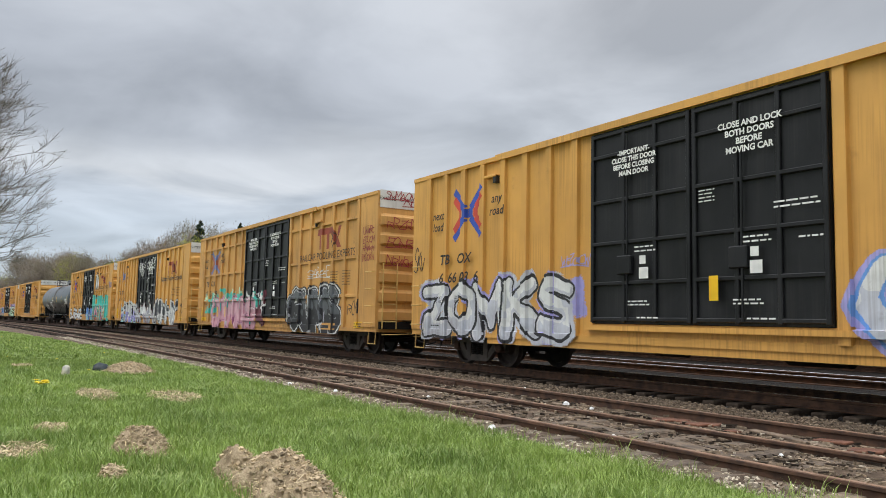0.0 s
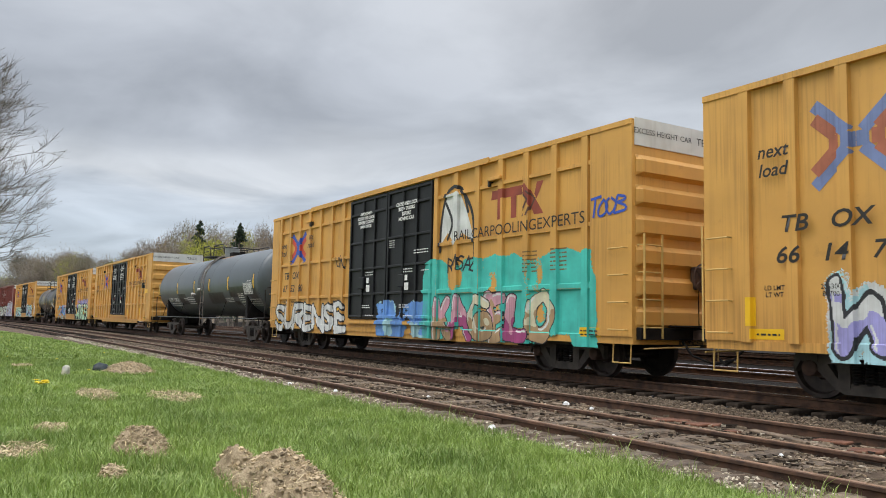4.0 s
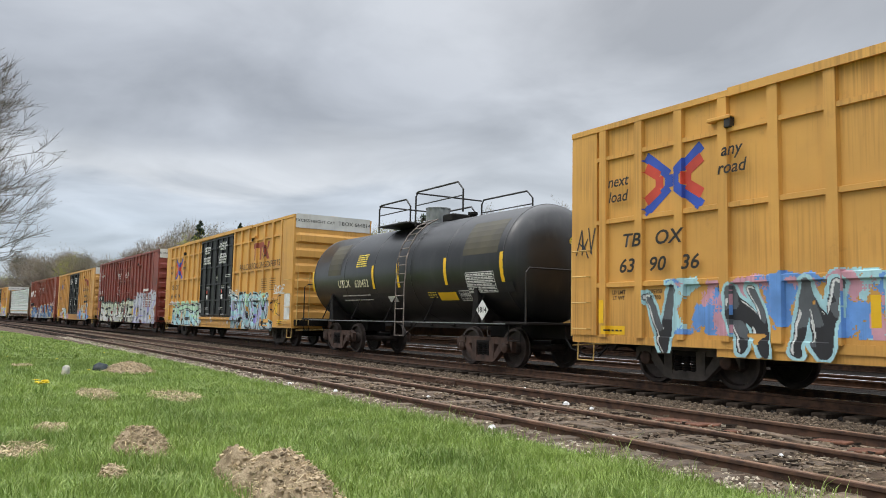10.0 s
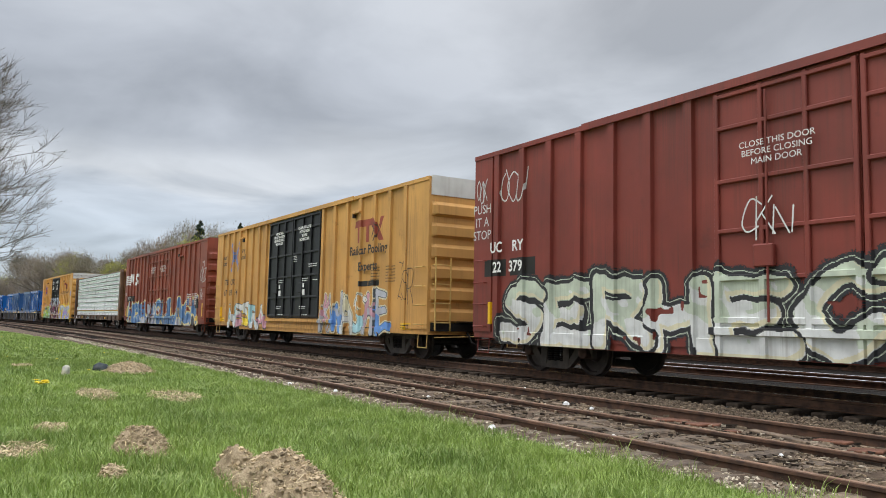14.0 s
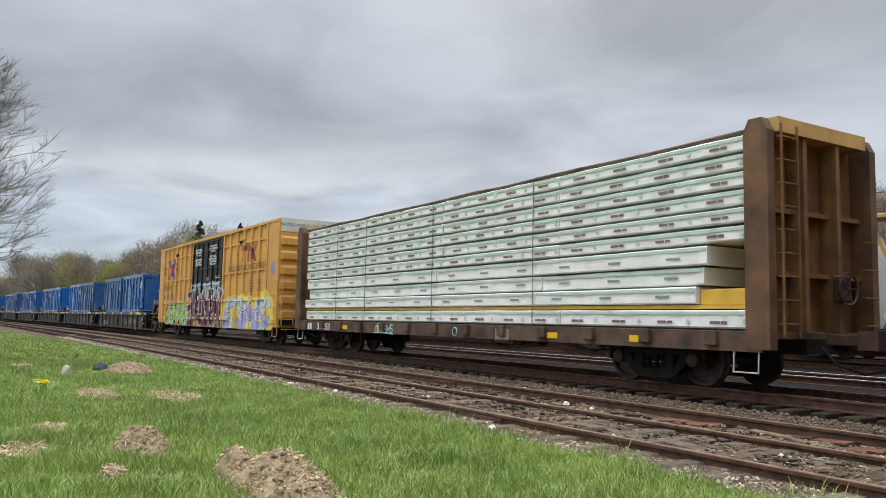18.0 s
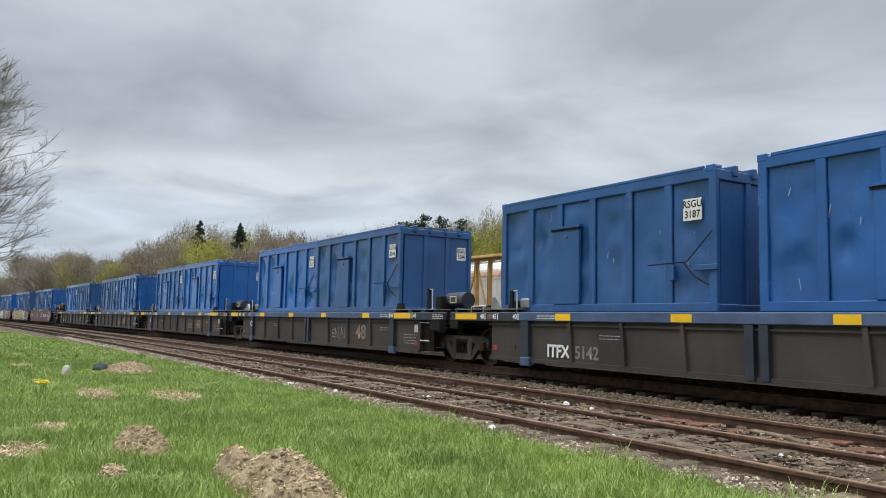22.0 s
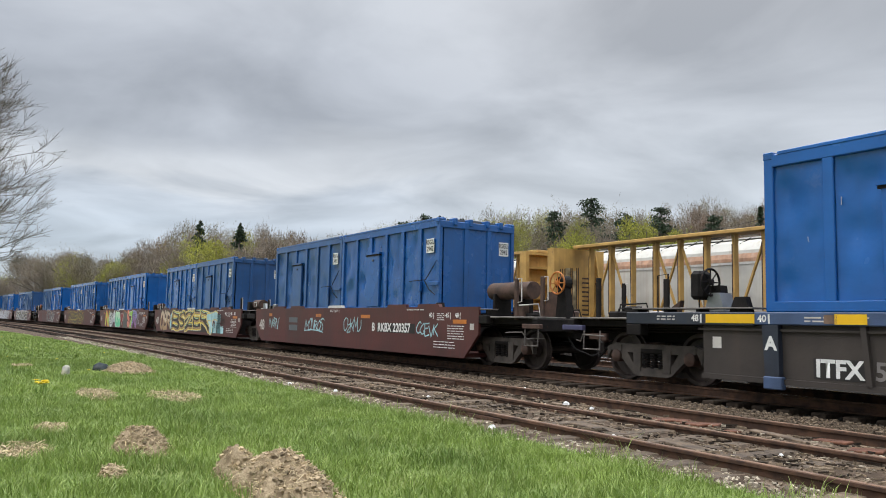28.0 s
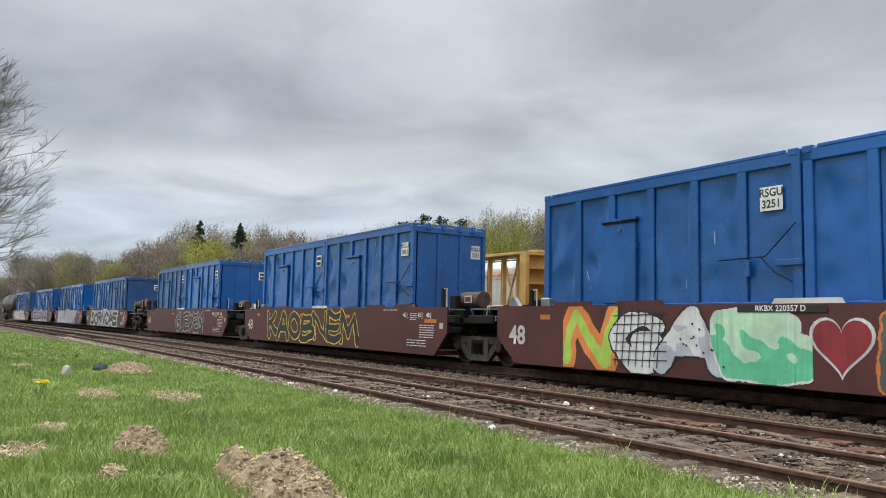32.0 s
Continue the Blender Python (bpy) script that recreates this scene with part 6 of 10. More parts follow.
R2, cz2 = 1.42, 2.45
c = tank_car("short sooty black tank car with yellow markers", -149.0, 6.05, R2, cz2, TANK_BLACK, 4.2, STEEL_RUST, 0.9, (-1.3, 1.75), [(-1.3, 0.6, 0.62), (0.9, 3.3, 0.75)])
for x in (-5.55, -1.07, 0.46, 2.95, 5.37):
    shell_patch(c, R2, cz2, x - 0.06, x + 0.07, -20, 8, REFLECT, "reflector", 0.006)
for x0, x1, a0, a1 in ((-1.8, 0.4, -48, -26), (2.1, 3.9, -34, -24), (4.9, 5.7, -30, -20)):
    shell_patch(c, R2, cz2, x0, x1, a0, a1, TANK_PATCH)
shell_patch(c, R2, cz2, 3.75, 5.2, 8, 46, OLIVE_STAIN)
shell_patch(c, R2, cz2, -4.3, -3.3, 0, 45, OLIVE_STAIN)
shell_words(c, R2, cz2, "UTLX", -3.1, 2.15, 0.23, CREAM, bold=0.008, squeeze=1.1)
shell_words(c, R2, cz2, "630452", -1.85, 2.13, 0.23, CREAM, bold=0.004, squeeze=1.0)
shell_bars(c, R2, cz2, -2.2, 3.0, 0.7, 6, LEMON, 0.07, 0.035, 11, 2)
shell_bars(c, R2, cz2, -3.4, 1.75, 2.0, 2, PALE, 0.16, 0.05, 12)
shell_patch(c, R2, cz2, 2.4, 3.25, math.degrees((1.52 - cz2) / R2), math.degrees((1.76 - cz2) / R2), REFLECT, "placard", 0.007)
shell_bars(c, R2, cz2, 2.55, 1.60, 0.55, 1, INK, seed=13)
table_patch(c, R2, cz2, 3.87, 5.04, 1.72, 2.22, 6, WHITE)
table_patch(c, R2, cz2, 3.4, 3.85, 1.5, 1.78, 2, WHITE)
shell_patch(c, R2, cz2, -0.4, 0.1, -38, -30, WHITE, "placard", 0.007)
shell_bars(c, R2, cz2, 1.9, 1.75, 0.4, 3, LEMON, 0.07, 0.03, 14, 2)
for x, y in ((4.75, -1.46), (6.25, 1.25)):
    h = part("placard_holder", Geo().box(x - 0.05, x + 0.05, y - 0.015, y + 0.015, 1.0, 1.2), INK, c)
    part("placard", Geo().slab([(x, 1.08), (x + 0.24, 1.32), (x, 1.56), (x - 0.24, 1.32)], y - 0.03, y - 0.02), WHITE, c)
    lettering("1814", x, y - 0.036, 1.32, 0.13, INK, c, bold=0.004)
ob = lettering("630452", 6.03, 0.35, 2.95, 0.15, LEMON, c, bold=0.004)
ob.rotation_euler = (0, 0, radians(90))
for i in range(5):
    part("small_print", Geo().box(6.04, 6.05, 0.1, 0.5, 2.75 - i * 0.08, 2.78 - i * 0.08), LEMON, c)

# a last tank car behind the container train
c = tank_car("black tank car at the rear of the containers", -545.6, 6.6, R2, cz2, TANK_BLACK, 4.7, STEEL_DARK, 0.5, (-1.2, 1.4), [(-1.2, 1.4, 0.6)])


# ---- the lumber car ----
SILL_RUST = material("grimy brown sill", (0.092, 0.056, 0.035), 0.8, vary=0.4, scale=2.0, streaks=0.5, streak_colour=(0.03, 0.024, 0.02), specks=0.4, bump=0.006, bump_scale=14)
POST_RUST = material("worn brown and yellow post", (0.125, 0.064, 0.030), 0.75, vary=0.4, scale=1.6, streaks=0.6, streak_colour=(0.05, 0.032, 0.022), specks=0.35, bump=0.006, bump_scale=14)


def lumber_car(mid):
    c = place(thing("bulkhead_flatcar", "rusty bulkhead flatcar with tall steel end walls", "flatcar", "cars of the freight train"), mid)
    half = 9.5
    part("deck", Geo().soft_box(-half, half, -1.42, 1.42, 0.86, 0.98, 0.01), SILL_RUST, c)
    for s in (-1, 1):
        part("side_sill", Geo().box(-half, half, s * 1.45 - 0.03, s * 1.45 + 0.03, 0.66, 0.93), SILL_RUST, c)
        for i in range(13):
            x = -half + 0.9 + i * (2 * half - 1.8) / 12
            part("stake_pocket", Geo().soft_box(x - 0.12, x + 0.12, s * 1.52 - 0.05, s * 1.52 + 0.05, 0.74, 0.98, 0.012), SILL_RUST, c)
        # bulkhead: two corner posts, ribs and a plate
        xo, xi = s * (half + 0.16), s * (half - 0.27)
        a, b = sorted((xo, xi))
        for y in (-1, 1):
            part("corner_post", Geo().slab([(a, 0.7), (b, 0.7), (b, 4.1), (b - 0.1, 4.3), (a + 0.1, 4.3), (a, 4.1)], y * 1.40 - 0.09, y * 1.40 + 0.09), POST_RUST, c)
        part("bulkhead_plate", Geo().box(min(xi, xi + s * 0.06), max(xi, xi + s * 0.06), -1.31, 1.31, 0.98, 4.22), BULK_RUST, c)
        part("top_beam", Geo().slab([(a, 4.1), (b, 4.1), (b, 4.34), (a, 4.34)], -1.2, 1.2), BEAM_YELLOW, c)
        for y in (-0.45, 0.45):
            part("bulkhead_rib", Geo().box(min(xi + s * 0.07, xo - s * 0.05), max(xi + s * 0.07, xo - s * 0.05), y - 0.05, y + 0.05, 0.98, 4.1), BULK_RUST, c)
        for z in (1.9, 2.9):
            part("bulkhead_shelf", Geo().box(min(xi + s * 0.07, xo - s * 0.2), max(xi + s * 0.07, xo - s * 0.2), -1.3, 1.3, z - 0.04, z + 0.04), BULK_RUST, c)
        ladder("ladder", c, xo, -1.05, 1.1, 4.0, 0.4, BULK_RUST, "y", 9, out=0.08)
        ladder("ladder", c, xo, 1.15, 1.1, 2.5, 0.4, BULK_RUST, "y", 4, out=0.08, rails=False)
        coupler(c, xo, s)
        stirrup(c, s * (half - 0.3), -1.44, 0.7, PALE)
        truck(c, s * 6.95, STEEL_DARK)
    part("center_sill", Geo().box(-half, half, -0.35, 0.35, 0.62, 0.86), STEEL_DARK, c)
    for x in (-5.5, -3.0, 4.5, 7.0):
        part("reflector", Geo().box(x - 0.25, x + 0.25, -1.488, -1.482, 0.74, 0.86), REFLECT, c)
    part("reporting_mark", Geo().box(2.6, 3.1, -1.49, -1.482, 0.66, 0.90), spray(0.30, 0.27, 0.22), c)
    lettering("217053", -7.1, -1.487, 0.79, 0.22, WHITE, c, bold=0.006, squeeze=1.15)
    for k in range(2):
        part("owner_mark", Geo().box(-8.45 + 0.2 * k, -8.3 + 0.2 * k, -1.489, -1.483, 0.69, 0.90), WHITE, c)
    tag(c, None, -3.4, 0.70, 1.1, 0.2, AQUA, 3, 0.035, y=-1.48)
    part("painted_ring", Geo().hoop((0.9, -1.484, 0.80), 0.10, 0.012, "y", 18), AQUA, c)
    hand_brake(c, half, 0.5, 1.7)
    # the load: wrapped bundles in tiers on both sides of the middle
    x0, x1 = -half + 0.50, half - 0.34
    rnd = random.Random(5)
    tiers = [(1.00, 1.33, x0, x1 + 0.06, 0.00), (1.40, 1.72, x0 - 0.02, x1 - 1.0, 0.03), (1.72, 2.05, x0 + 0.25, x1 - 0.85, -0.02), (2.05, 2.40, x0 + 0.1, x1 - 0.75, 0.0)]
    z = 2.40
    for i in range(6):
        tiers.append((z + 0.012, z + 0.285, x0, x1 + 0.02, rnd.uniform(-0.02, 0.03)))
        z += 0.288
    load = place(tagged(new("lumber_stack"), "stacked lumber bundles in white and pale green plastic wrap", "lumber", "loads on the train"), mid)
    for ti, (za, zb, xa, xb, out) in enumerate(tiers):
        n = 4
        for s in (-1, 1):
            for k in range(n):
                a = xa + (xb - xa) * k / n + 0.012
                b = xa + (xb - xa) * (k + 1) / n - 0.012
                jit = rnd.uniform(-0.012, 0.02) + out
                ya, yb = sorted((s * 0.06, s * (1.33 + jit)))
                bu = part("bundle", wrapped(a, b, ya, yb, za + 0.008, zb - 0.014, rnd), GLASS_WRAP, load)
                if s < 0:
                    y = ya - 0.022
                    part("green_stripe", Geo().box(a + 0.02, b - 0.02, y, y + 0.004, zb - 0.095, zb - 0.04), WRAP_GREEN, bu)
                    if ti in (1, 2, 3):
                        m = max(2, int((b - a) / 1.15))
                        for q in range(m):
                            xx = a + (b - a) * (q + 0.5) / m
                            part("print_bar", Geo().box(xx - 0.16, xx + 0.16, y - 0.002, y + 0.002, za + 0.125, za + 0.165), spray(0.26, 0.31, 0.29), bu)
                    else:
                        m = max(2, int((b - a) / 1.05))
                        for q in range(m):
                            xx = a + (b - a) * (q + 0.5) / m + 0.1 * (ti % 2)
                            for w in range(2):
                                part("print_bar", Geo().box(xx - 0.20 + w * 0.22, xx + 0.0 + w * 0.14, y - 0.002, y + 0.002, za + 0.085, za + 0.13), WRAP_INK, bu)
                            part("print_dot", Geo().loft([[(xx + 0.48 + 0.045 * math.cos(w * math.pi / 4), yy, za + 0.12 + 0.045 * math.sin(w * math.pi / 4)) for w in range(8)] for yy in (y - 0.002, y + 0.002)]), WRAP_GREEN, bu)
    for xx in (x0 + 2.6, x0 + 4.7, x0 + 8.6, x0 + 12.8):
        part("strap", Geo().box(xx - 0.012, xx + 0.012, -1.392, -1.386, 1.0, 4.12), DARKGREY, load)
    part("bare_lumber", Geo().soft_box(x1 - 1.0, x1 + 0.0, -1.25, 1.25, 1.40, 1.66, 0.01), LUMBER, load)
    part("dunnage", Geo().box(x0, x1, -1.3, 1.3, 1.333, 1.398), LUMBER, load)
    part("bare_lumber", Geo().soft_box(x0 - 0.05, x0 + 0.2, -1.25, 1.25, 1.74, 2.35, 0.01), spray(0.12, 0.06, 0.03), load)
    for y in (-0.6,):
        part("top_cable", grab([(-half + 0.4, -1.30, 4.17)] + [(-half + 0.4 + i * 1.3, -1.28 + 0.03 * (i % 2), 4.155 + 0.012 * (i % 3)) for i in range(1, 14)] + [(half - 0.4, -1.3, 4.17)], 0.045), SILL_RUST, c)
    part("top_chord", Geo().box(-half + 0.4, half - 0.4, -0.9, -0.6, 4.13, 4.2), SILL_RUST, c)


def wrapped(a, b, ya, yb, za, zb, rnd):
    """A bundle in slack plastic: its near face is wavy and its edges are rounded."""
    g = Geo()
    n = max(6, int((b - a) / 0.16))
    rings = []
    for i in range(n + 1):
        x = a + (b - a) * i / n
        w = 0.014 * noise.noise(Vector((x * 2.3, za * 9, ya))) + 0.008 * noise.noise(Vector((x * 7.3, za * 19, ya)))
        sag = 0.010 * noise.noise(Vector((x * 1.1, za * 3, 4)))
        rings.append([(x, ya - w + 0.02, za + 0.004), (x, ya - w - 0.006, za + 0.03), (x, ya - w * 1.5, (za + zb) / 2), (x, ya - w - 0.004, zb - 0.03 + sag), (x, ya - w + 0.025, zb - 0.004 + sag), (x, yb - 0.02, zb - 0.004), (x, yb, (za + zb) / 2), (x, yb - 0.02, za + 0.004)])
    return g.loft([r[::-1] for r in rings])


lumber_car(-249.55)


# ---- containers and well cars ----
BLUES = [BLUE, material("dull blue container paint", (0.020, 0.088, 0.250), 0.34, vary=0.16, scale=0.9, streaks=0.25, streak_colour=(0.035, 0.065, 0.13), specks=0.45, speck_colour=(0.10, 0.15, 0.25), runs=0.4, bump=0.02, bump_scale=2.4),
         material("bright blue container paint", (0.010, 0.108, 0.37), 0.24, vary=0.12, scale=1.0, streaks=0.15, streak_colour=(0.02, 0.07, 0.2), specks=0.25, speck_colour=(0.09, 0.16, 0.34), runs=0.2, bump=0.02, bump_scale=2.2)]


def dented(x0, x1, z0, z1, y, seed, deep=0.065):
    """A thin side panel pushed in and out by rough handling."""
    rnd = random.Random(seed)
    nx, nz = 10, 18
    hits = [(rnd.uniform(x0, x1), rnd.uniform(z0 + 0.2, z1 - 0.2), rnd.uniform(0.10, 0.30), rnd.uniform(-1, 0.5) * deep) for _ in range(11)]
    vs, fs = [], []
    for i in range(nx + 1):
        for j in range(nz + 1):
            x, z = x0 + (x1 - x0) * i / nx, z0 + (z1 - z0) * j / nz
            edge = min(1.0, min(i, nx - i, j, nz - j) / 1.5)
            d = sum(h * math.exp(-((x - a) ** 2 + (z - b) ** 2) / (r * r)) for a, b, r, h in hits)
            vs.append((x, y - d * edge, z))
    for i in range(nx):
        for j in range(nz):
            k = i * (nz + 1) + j
            fs.append((k, k + nz + 1, k + nz + 2, k + 1))
    return Geo().add(vs, fs)


def container(paint, seed):
    """A twenty-foot lidded waste container with a hatch in its side; its floor is at z = 0."""
    c = thing("waste_container", "blue steel waste container with dented sides", "container", "containers on the well cars")
    H, L, W = 2.47, 3.03, 1.22
    part("shell", Geo().box(-L + 0.05, L - 0.05, -W + 0.28, W - 0.07, 0.03, H - 0.1), paint, c)
    for s in (-1, 1):
        ys = sorted((s * W, s * (W - 0.1)))
        for x in (-L, L - 0.16):
            part("corner_post", Geo().soft_box(x, x + 0.16, *ys, 0.0, H, 0.012), paint, c)
        part("top_rail", Geo().soft_box(-L, L, *ys, H - 0.22, H - 0.02, 0.015), paint, c)
        part("bottom_rail", Geo().soft_box(-L, L, *ys, 0.0, 0.16, 0.012), paint, c)
        xs = [-L + 0.16, -L + 0.98, -L + 1.15, -L + 1.95, -L + 2.12, -L + 2.95, -L + 3.12, -L + 3.95, -L + 4.12, -L + 4.92, -L + 5.09, L - 0.16]
        for i in range(1, len(xs) - 1, 2):
            part("side_post", Geo().soft_box(xs[i], xs[i + 1], *sorted((s * (W - 0.06), s * (W - 0.005))), 0.15, H - 0.2, 0.012), paint, c)
        if s < 0:
            for i in range(0, len(xs), 2):
                part("side_panel", dented(xs[i], xs[i + 1], 0.16, H - 0.22, s * (W - 0.062), seed * 31 + i), paint, c, smooth=True)
    h = part("hatch", Geo().soft_box(-1.18, -0.36, -W - 0.012, -W + 0.06, 0.16, 1.72, 0.012), paint, c)
    part("hatch_hood", Geo().slab([(-1.24, 1.73), (-0.30, 1.73), (-0.30, 1.78), (-1.24, 1.78)], -W - 0.05, -W + 0.05), paint, c)
    # dark bar standing in for the shadow line below the hood
    part("hatch_gap", Geo().box(-1.22, -0.32, -W - 0.03, -W + 0.02, 1.685, 1.73), STEEL_DARK, c)
    part("hatch_knob", Geo().wheel(-0.75, -W - 0.04, -W, 1.55, 0.035, 8), DARKGREY, h)
    # front end: three flat bays between posts, hinges over them
    for k, (a, b) in enumerate(((-1.06, -0.42), (-0.30, 0.32), (0.44, 1.06))):
        part("end_panel", Geo().box(L - 0.07, L - 0.045, a, b, 0.12, H - 0.2), paint, c)
    for y in (-0.36, 0.38):
        part("end_post", Geo().soft_box(L - 0.06, L + 0.0, y - 0.07, y + 0.07, 0.05, H - 0.1, 0.012), paint, c)
    part("end_header", Geo().soft_box(L - 0.08, L + 0.01, -W + 0.02, W - 0.02, H - 0.24, H - 0.06, 0.012), paint, c)
    part("end_sill", Geo().soft_box(L - 0.08, L + 0.01, -W + 0.02, W - 0.02, 0.0, 0.14, 0.012), paint, c)
    for y in (-0.75, -0.25, 0.3, 0.75):
        part("hinge", Geo().soft_box(L - 0.25, L + 0.06, y - 0.05, y + 0.05, H - 0.16, H + 0.03, 0.015), paint, c)
    for x in (-L, L - 0.2):
        for y in (-W, W - 0.2):
            part("corner_casting", Geo().soft_box(x - 0.008, x + 0.17, y - 0.008, y + 0.21, H - 0.1, H + 0.025, 0.015), BLUE, c)
    part("lid", Geo().loft([[(x, -W + 0.04, H - 0.04), (x, -W * 0.5, H + 0.03), (x, 0, H + 0.045), (x, W * 0.5, H + 0.03), (x, W - 0.04, H - 0.04)] for x in (-L + 0.22, L - 0.22)]), DARKGREY, c)
    part("lid_edge", Geo().soft_box(-L + 0.25, L - 0.25, -W - 0.01, -W + 0.05, H - 0.04, H + 0.02, 0.01), paint, c)
    part("locking_bar", grab([(1.55, -W - 0.05, 0.84), (2.45, -W - 0.06, 0.86), (2.98, -W - 0.05, 1.35)], 0.011), STEEL_DARK, c)
    part("lock_chain", grab([(2.35, -W - 0.05, 0.86), (2.62, -W - 0.06, 0.6), (2.9, -W - 0.04, 0.45)], 0.012), STEEL_DARK, c)
    part("lock_bracket", Geo().soft_box(2.6, L + 0.03, -W - 0.05, -W + 0.01, 0.70, 0.80, 0.01), paint, c)
    part("lock_hook", Geo().soft_box(2.05, 2.14, -W - 0.05, -W + 0.02, 0.55, 0.82, 0.01), paint, c)
    return c


def scuffs(c, seed):
    """Pale scrapes on a container's side."""
    rnd = random.Random(seed)
    flat = []
    for _ in range(7):
        x, z, l = rnd.uniform(-2.7, 2.7), rnd.uniform(0.3, 2.0), rnd.uniform(0.04, 0.22)
        w = rnd.uniform(0.008, 0.02)
        a = rnd.uniform(-0.4, 0.4)
        flat.append([(x, z), (x + w, z), (x + w + a * l, z + l), (x + a * l, z + l)])
    tagged(drape(c, None, flat, 0.0, spray(0.30, 0.36, 0.45), -1.168, "scrape"), kind="stuff")


TEMPLATES = [container(m, i + 1) for i, m in enumerate(BLUES)]
FLOOR = 1.28
LABELLED = []


def set_container(mid, kind, number, mother):
    t = TEMPLATES[kind]
    if not t.get("used"):
        c, t["used"] = t, 1
    else:
        c = copy_thing(t, pose(0, 0, 0))
    LABELLED.append((c, number, kind))
    CARS.append((c, mid, FLOOR))
    c.matrix_basis = side_pose(mid) @ pose(0, 0, FLOOR)


def label_containers():
    for i, (c, number, kind) in enumerate(LABELLED):
        part("number_plate", Geo().box(2.31, 2.71, -1.196, -1.190, 1.58, 1.96), WHITE, c)
        part("number_plate", Geo().box(2.992, 2.997, 0.72, 1.04, 1.58, 1.96), WHITE, c)
        if number:
            lettering("RSGU\n" + number, 2.51, -1.199, 1.77, 0.13, INK, c, bold=0.004, squeeze=0.95)
            ob = lettering("RSGU\n" + number, 3.0, 0.88, 1.77, 0.125, INK, c, bold=0.004, squeeze=0.72)
            ob.rotation_euler = (0, 0, radians(90))
        else:
            for z in (1.62, 1.80):
                part("print_bar", Geo().box(2.35, 2.66, -1.2, -1.197, z, z + 0.11), INK, c)
                part("print_bar", Geo().box(2.998, 3.002, 0.77, 1.0, z, z + 0.11), INK, c)
        scuffs(c, i * 7 + 3)
        if "used" in c:
            del c["used"]


def brake_wheel(c, x, y, z, mat, facing="y", r=0.25):
    """A hand brake: housing on a stand, spoked wheel in front of it."""
    part("brake_stand", Geo().slab([(x - 0.2, 1.16), (x + 0.2, 1.16), (x + 0.1, z - 0.05), (x - 0.1, z - 0.05)], y + 0.12, y + 0.3), STEEL_DARK, c)
    part("brake_housing", Geo().turned([(y + 0.05, 0.02), (y + 0.05, 0.14), (y + 0.3, 0.17), (y + 0.3, 0.02)], x, z, 14) if facing == "y" else Geo().soft_box(x - 0.34, x - 0.08, y - 0.16, y + 0.16, z - 0.3, z + 0.2, 0.06), STEEL_DARK, c)
    w = part("brake_wheel", Geo().hoop((x, y, z), r, 0.02, facing), mat, c)
    part("wheel_hub", Geo().soft_box(x - 0.05, x + 0.05, y - 0.05, y + 0.05, z - 0.05, z + 0.05, 0.015), mat, w)
    for k in range(8):
        a = k * math.pi / 4
        u, v = math.cos(a) * r * 0.97, math.sin(a) * r * 0.97
        part("wheel_spoke", grab([(x, y, z), (x + u, y, z + v) if facing == "y" else (x, y + u, z + v)], 0.012), mat, w)


def post(c, x, y, top, mat, hoop=True):
    """A flat upright stake, with a bent grab iron beside it."""
    part("post", Geo().soft_box(x - 0.055, x + 0.055, y - 0.03, y + 0.03, 1.1, top, 0.01), mat, c)
    if hoop:
        part("hand_rail", grab([(x + 0.05, y, top - 0.02), (x + 0.19, y - 0.01, top), (x + 0.2, y - 0.01, top - 0.52), (x + 0.05, y, top - 0.54)], 0.014), PALE, c)


def clutter(c, x0, x1, mat, seed):
    """Valves, levers and pipes on an end platform."""
    rnd = random.Random(seed)
    for k in range(5):
        x, y = rnd.uniform(x0, x1), rnd.uniform(-0.9, 0.6)
        w, d, h = rnd.uniform(0.07, 0.2), rnd.uniform(0.07, 0.16), rnd.uniform(0.10, 0.32)
        part("valve_block", Geo().soft_box(x - w, x + w, y - d, y + d, 1.13, 1.15 + h, 0.03), mat if k % 2 else STEEL_DARK, c)
    for k in range(4):
        xa, xb = sorted((rnd.uniform(x0, x1), rnd.uniform(x0, x1)))
        y, z = rnd.uniform(-1.1, 0.4), rnd.uniform(1.2, 1.45)
        part("pipe", grab([(xa, y, 1.13), (xa + 0.06, y, z), (xb, y + 0.2, z + 0.03), (xb + 0.05, y + 0.25, 1.13)], 0.018), STEEL_DARK if k % 2 else PALE, c)


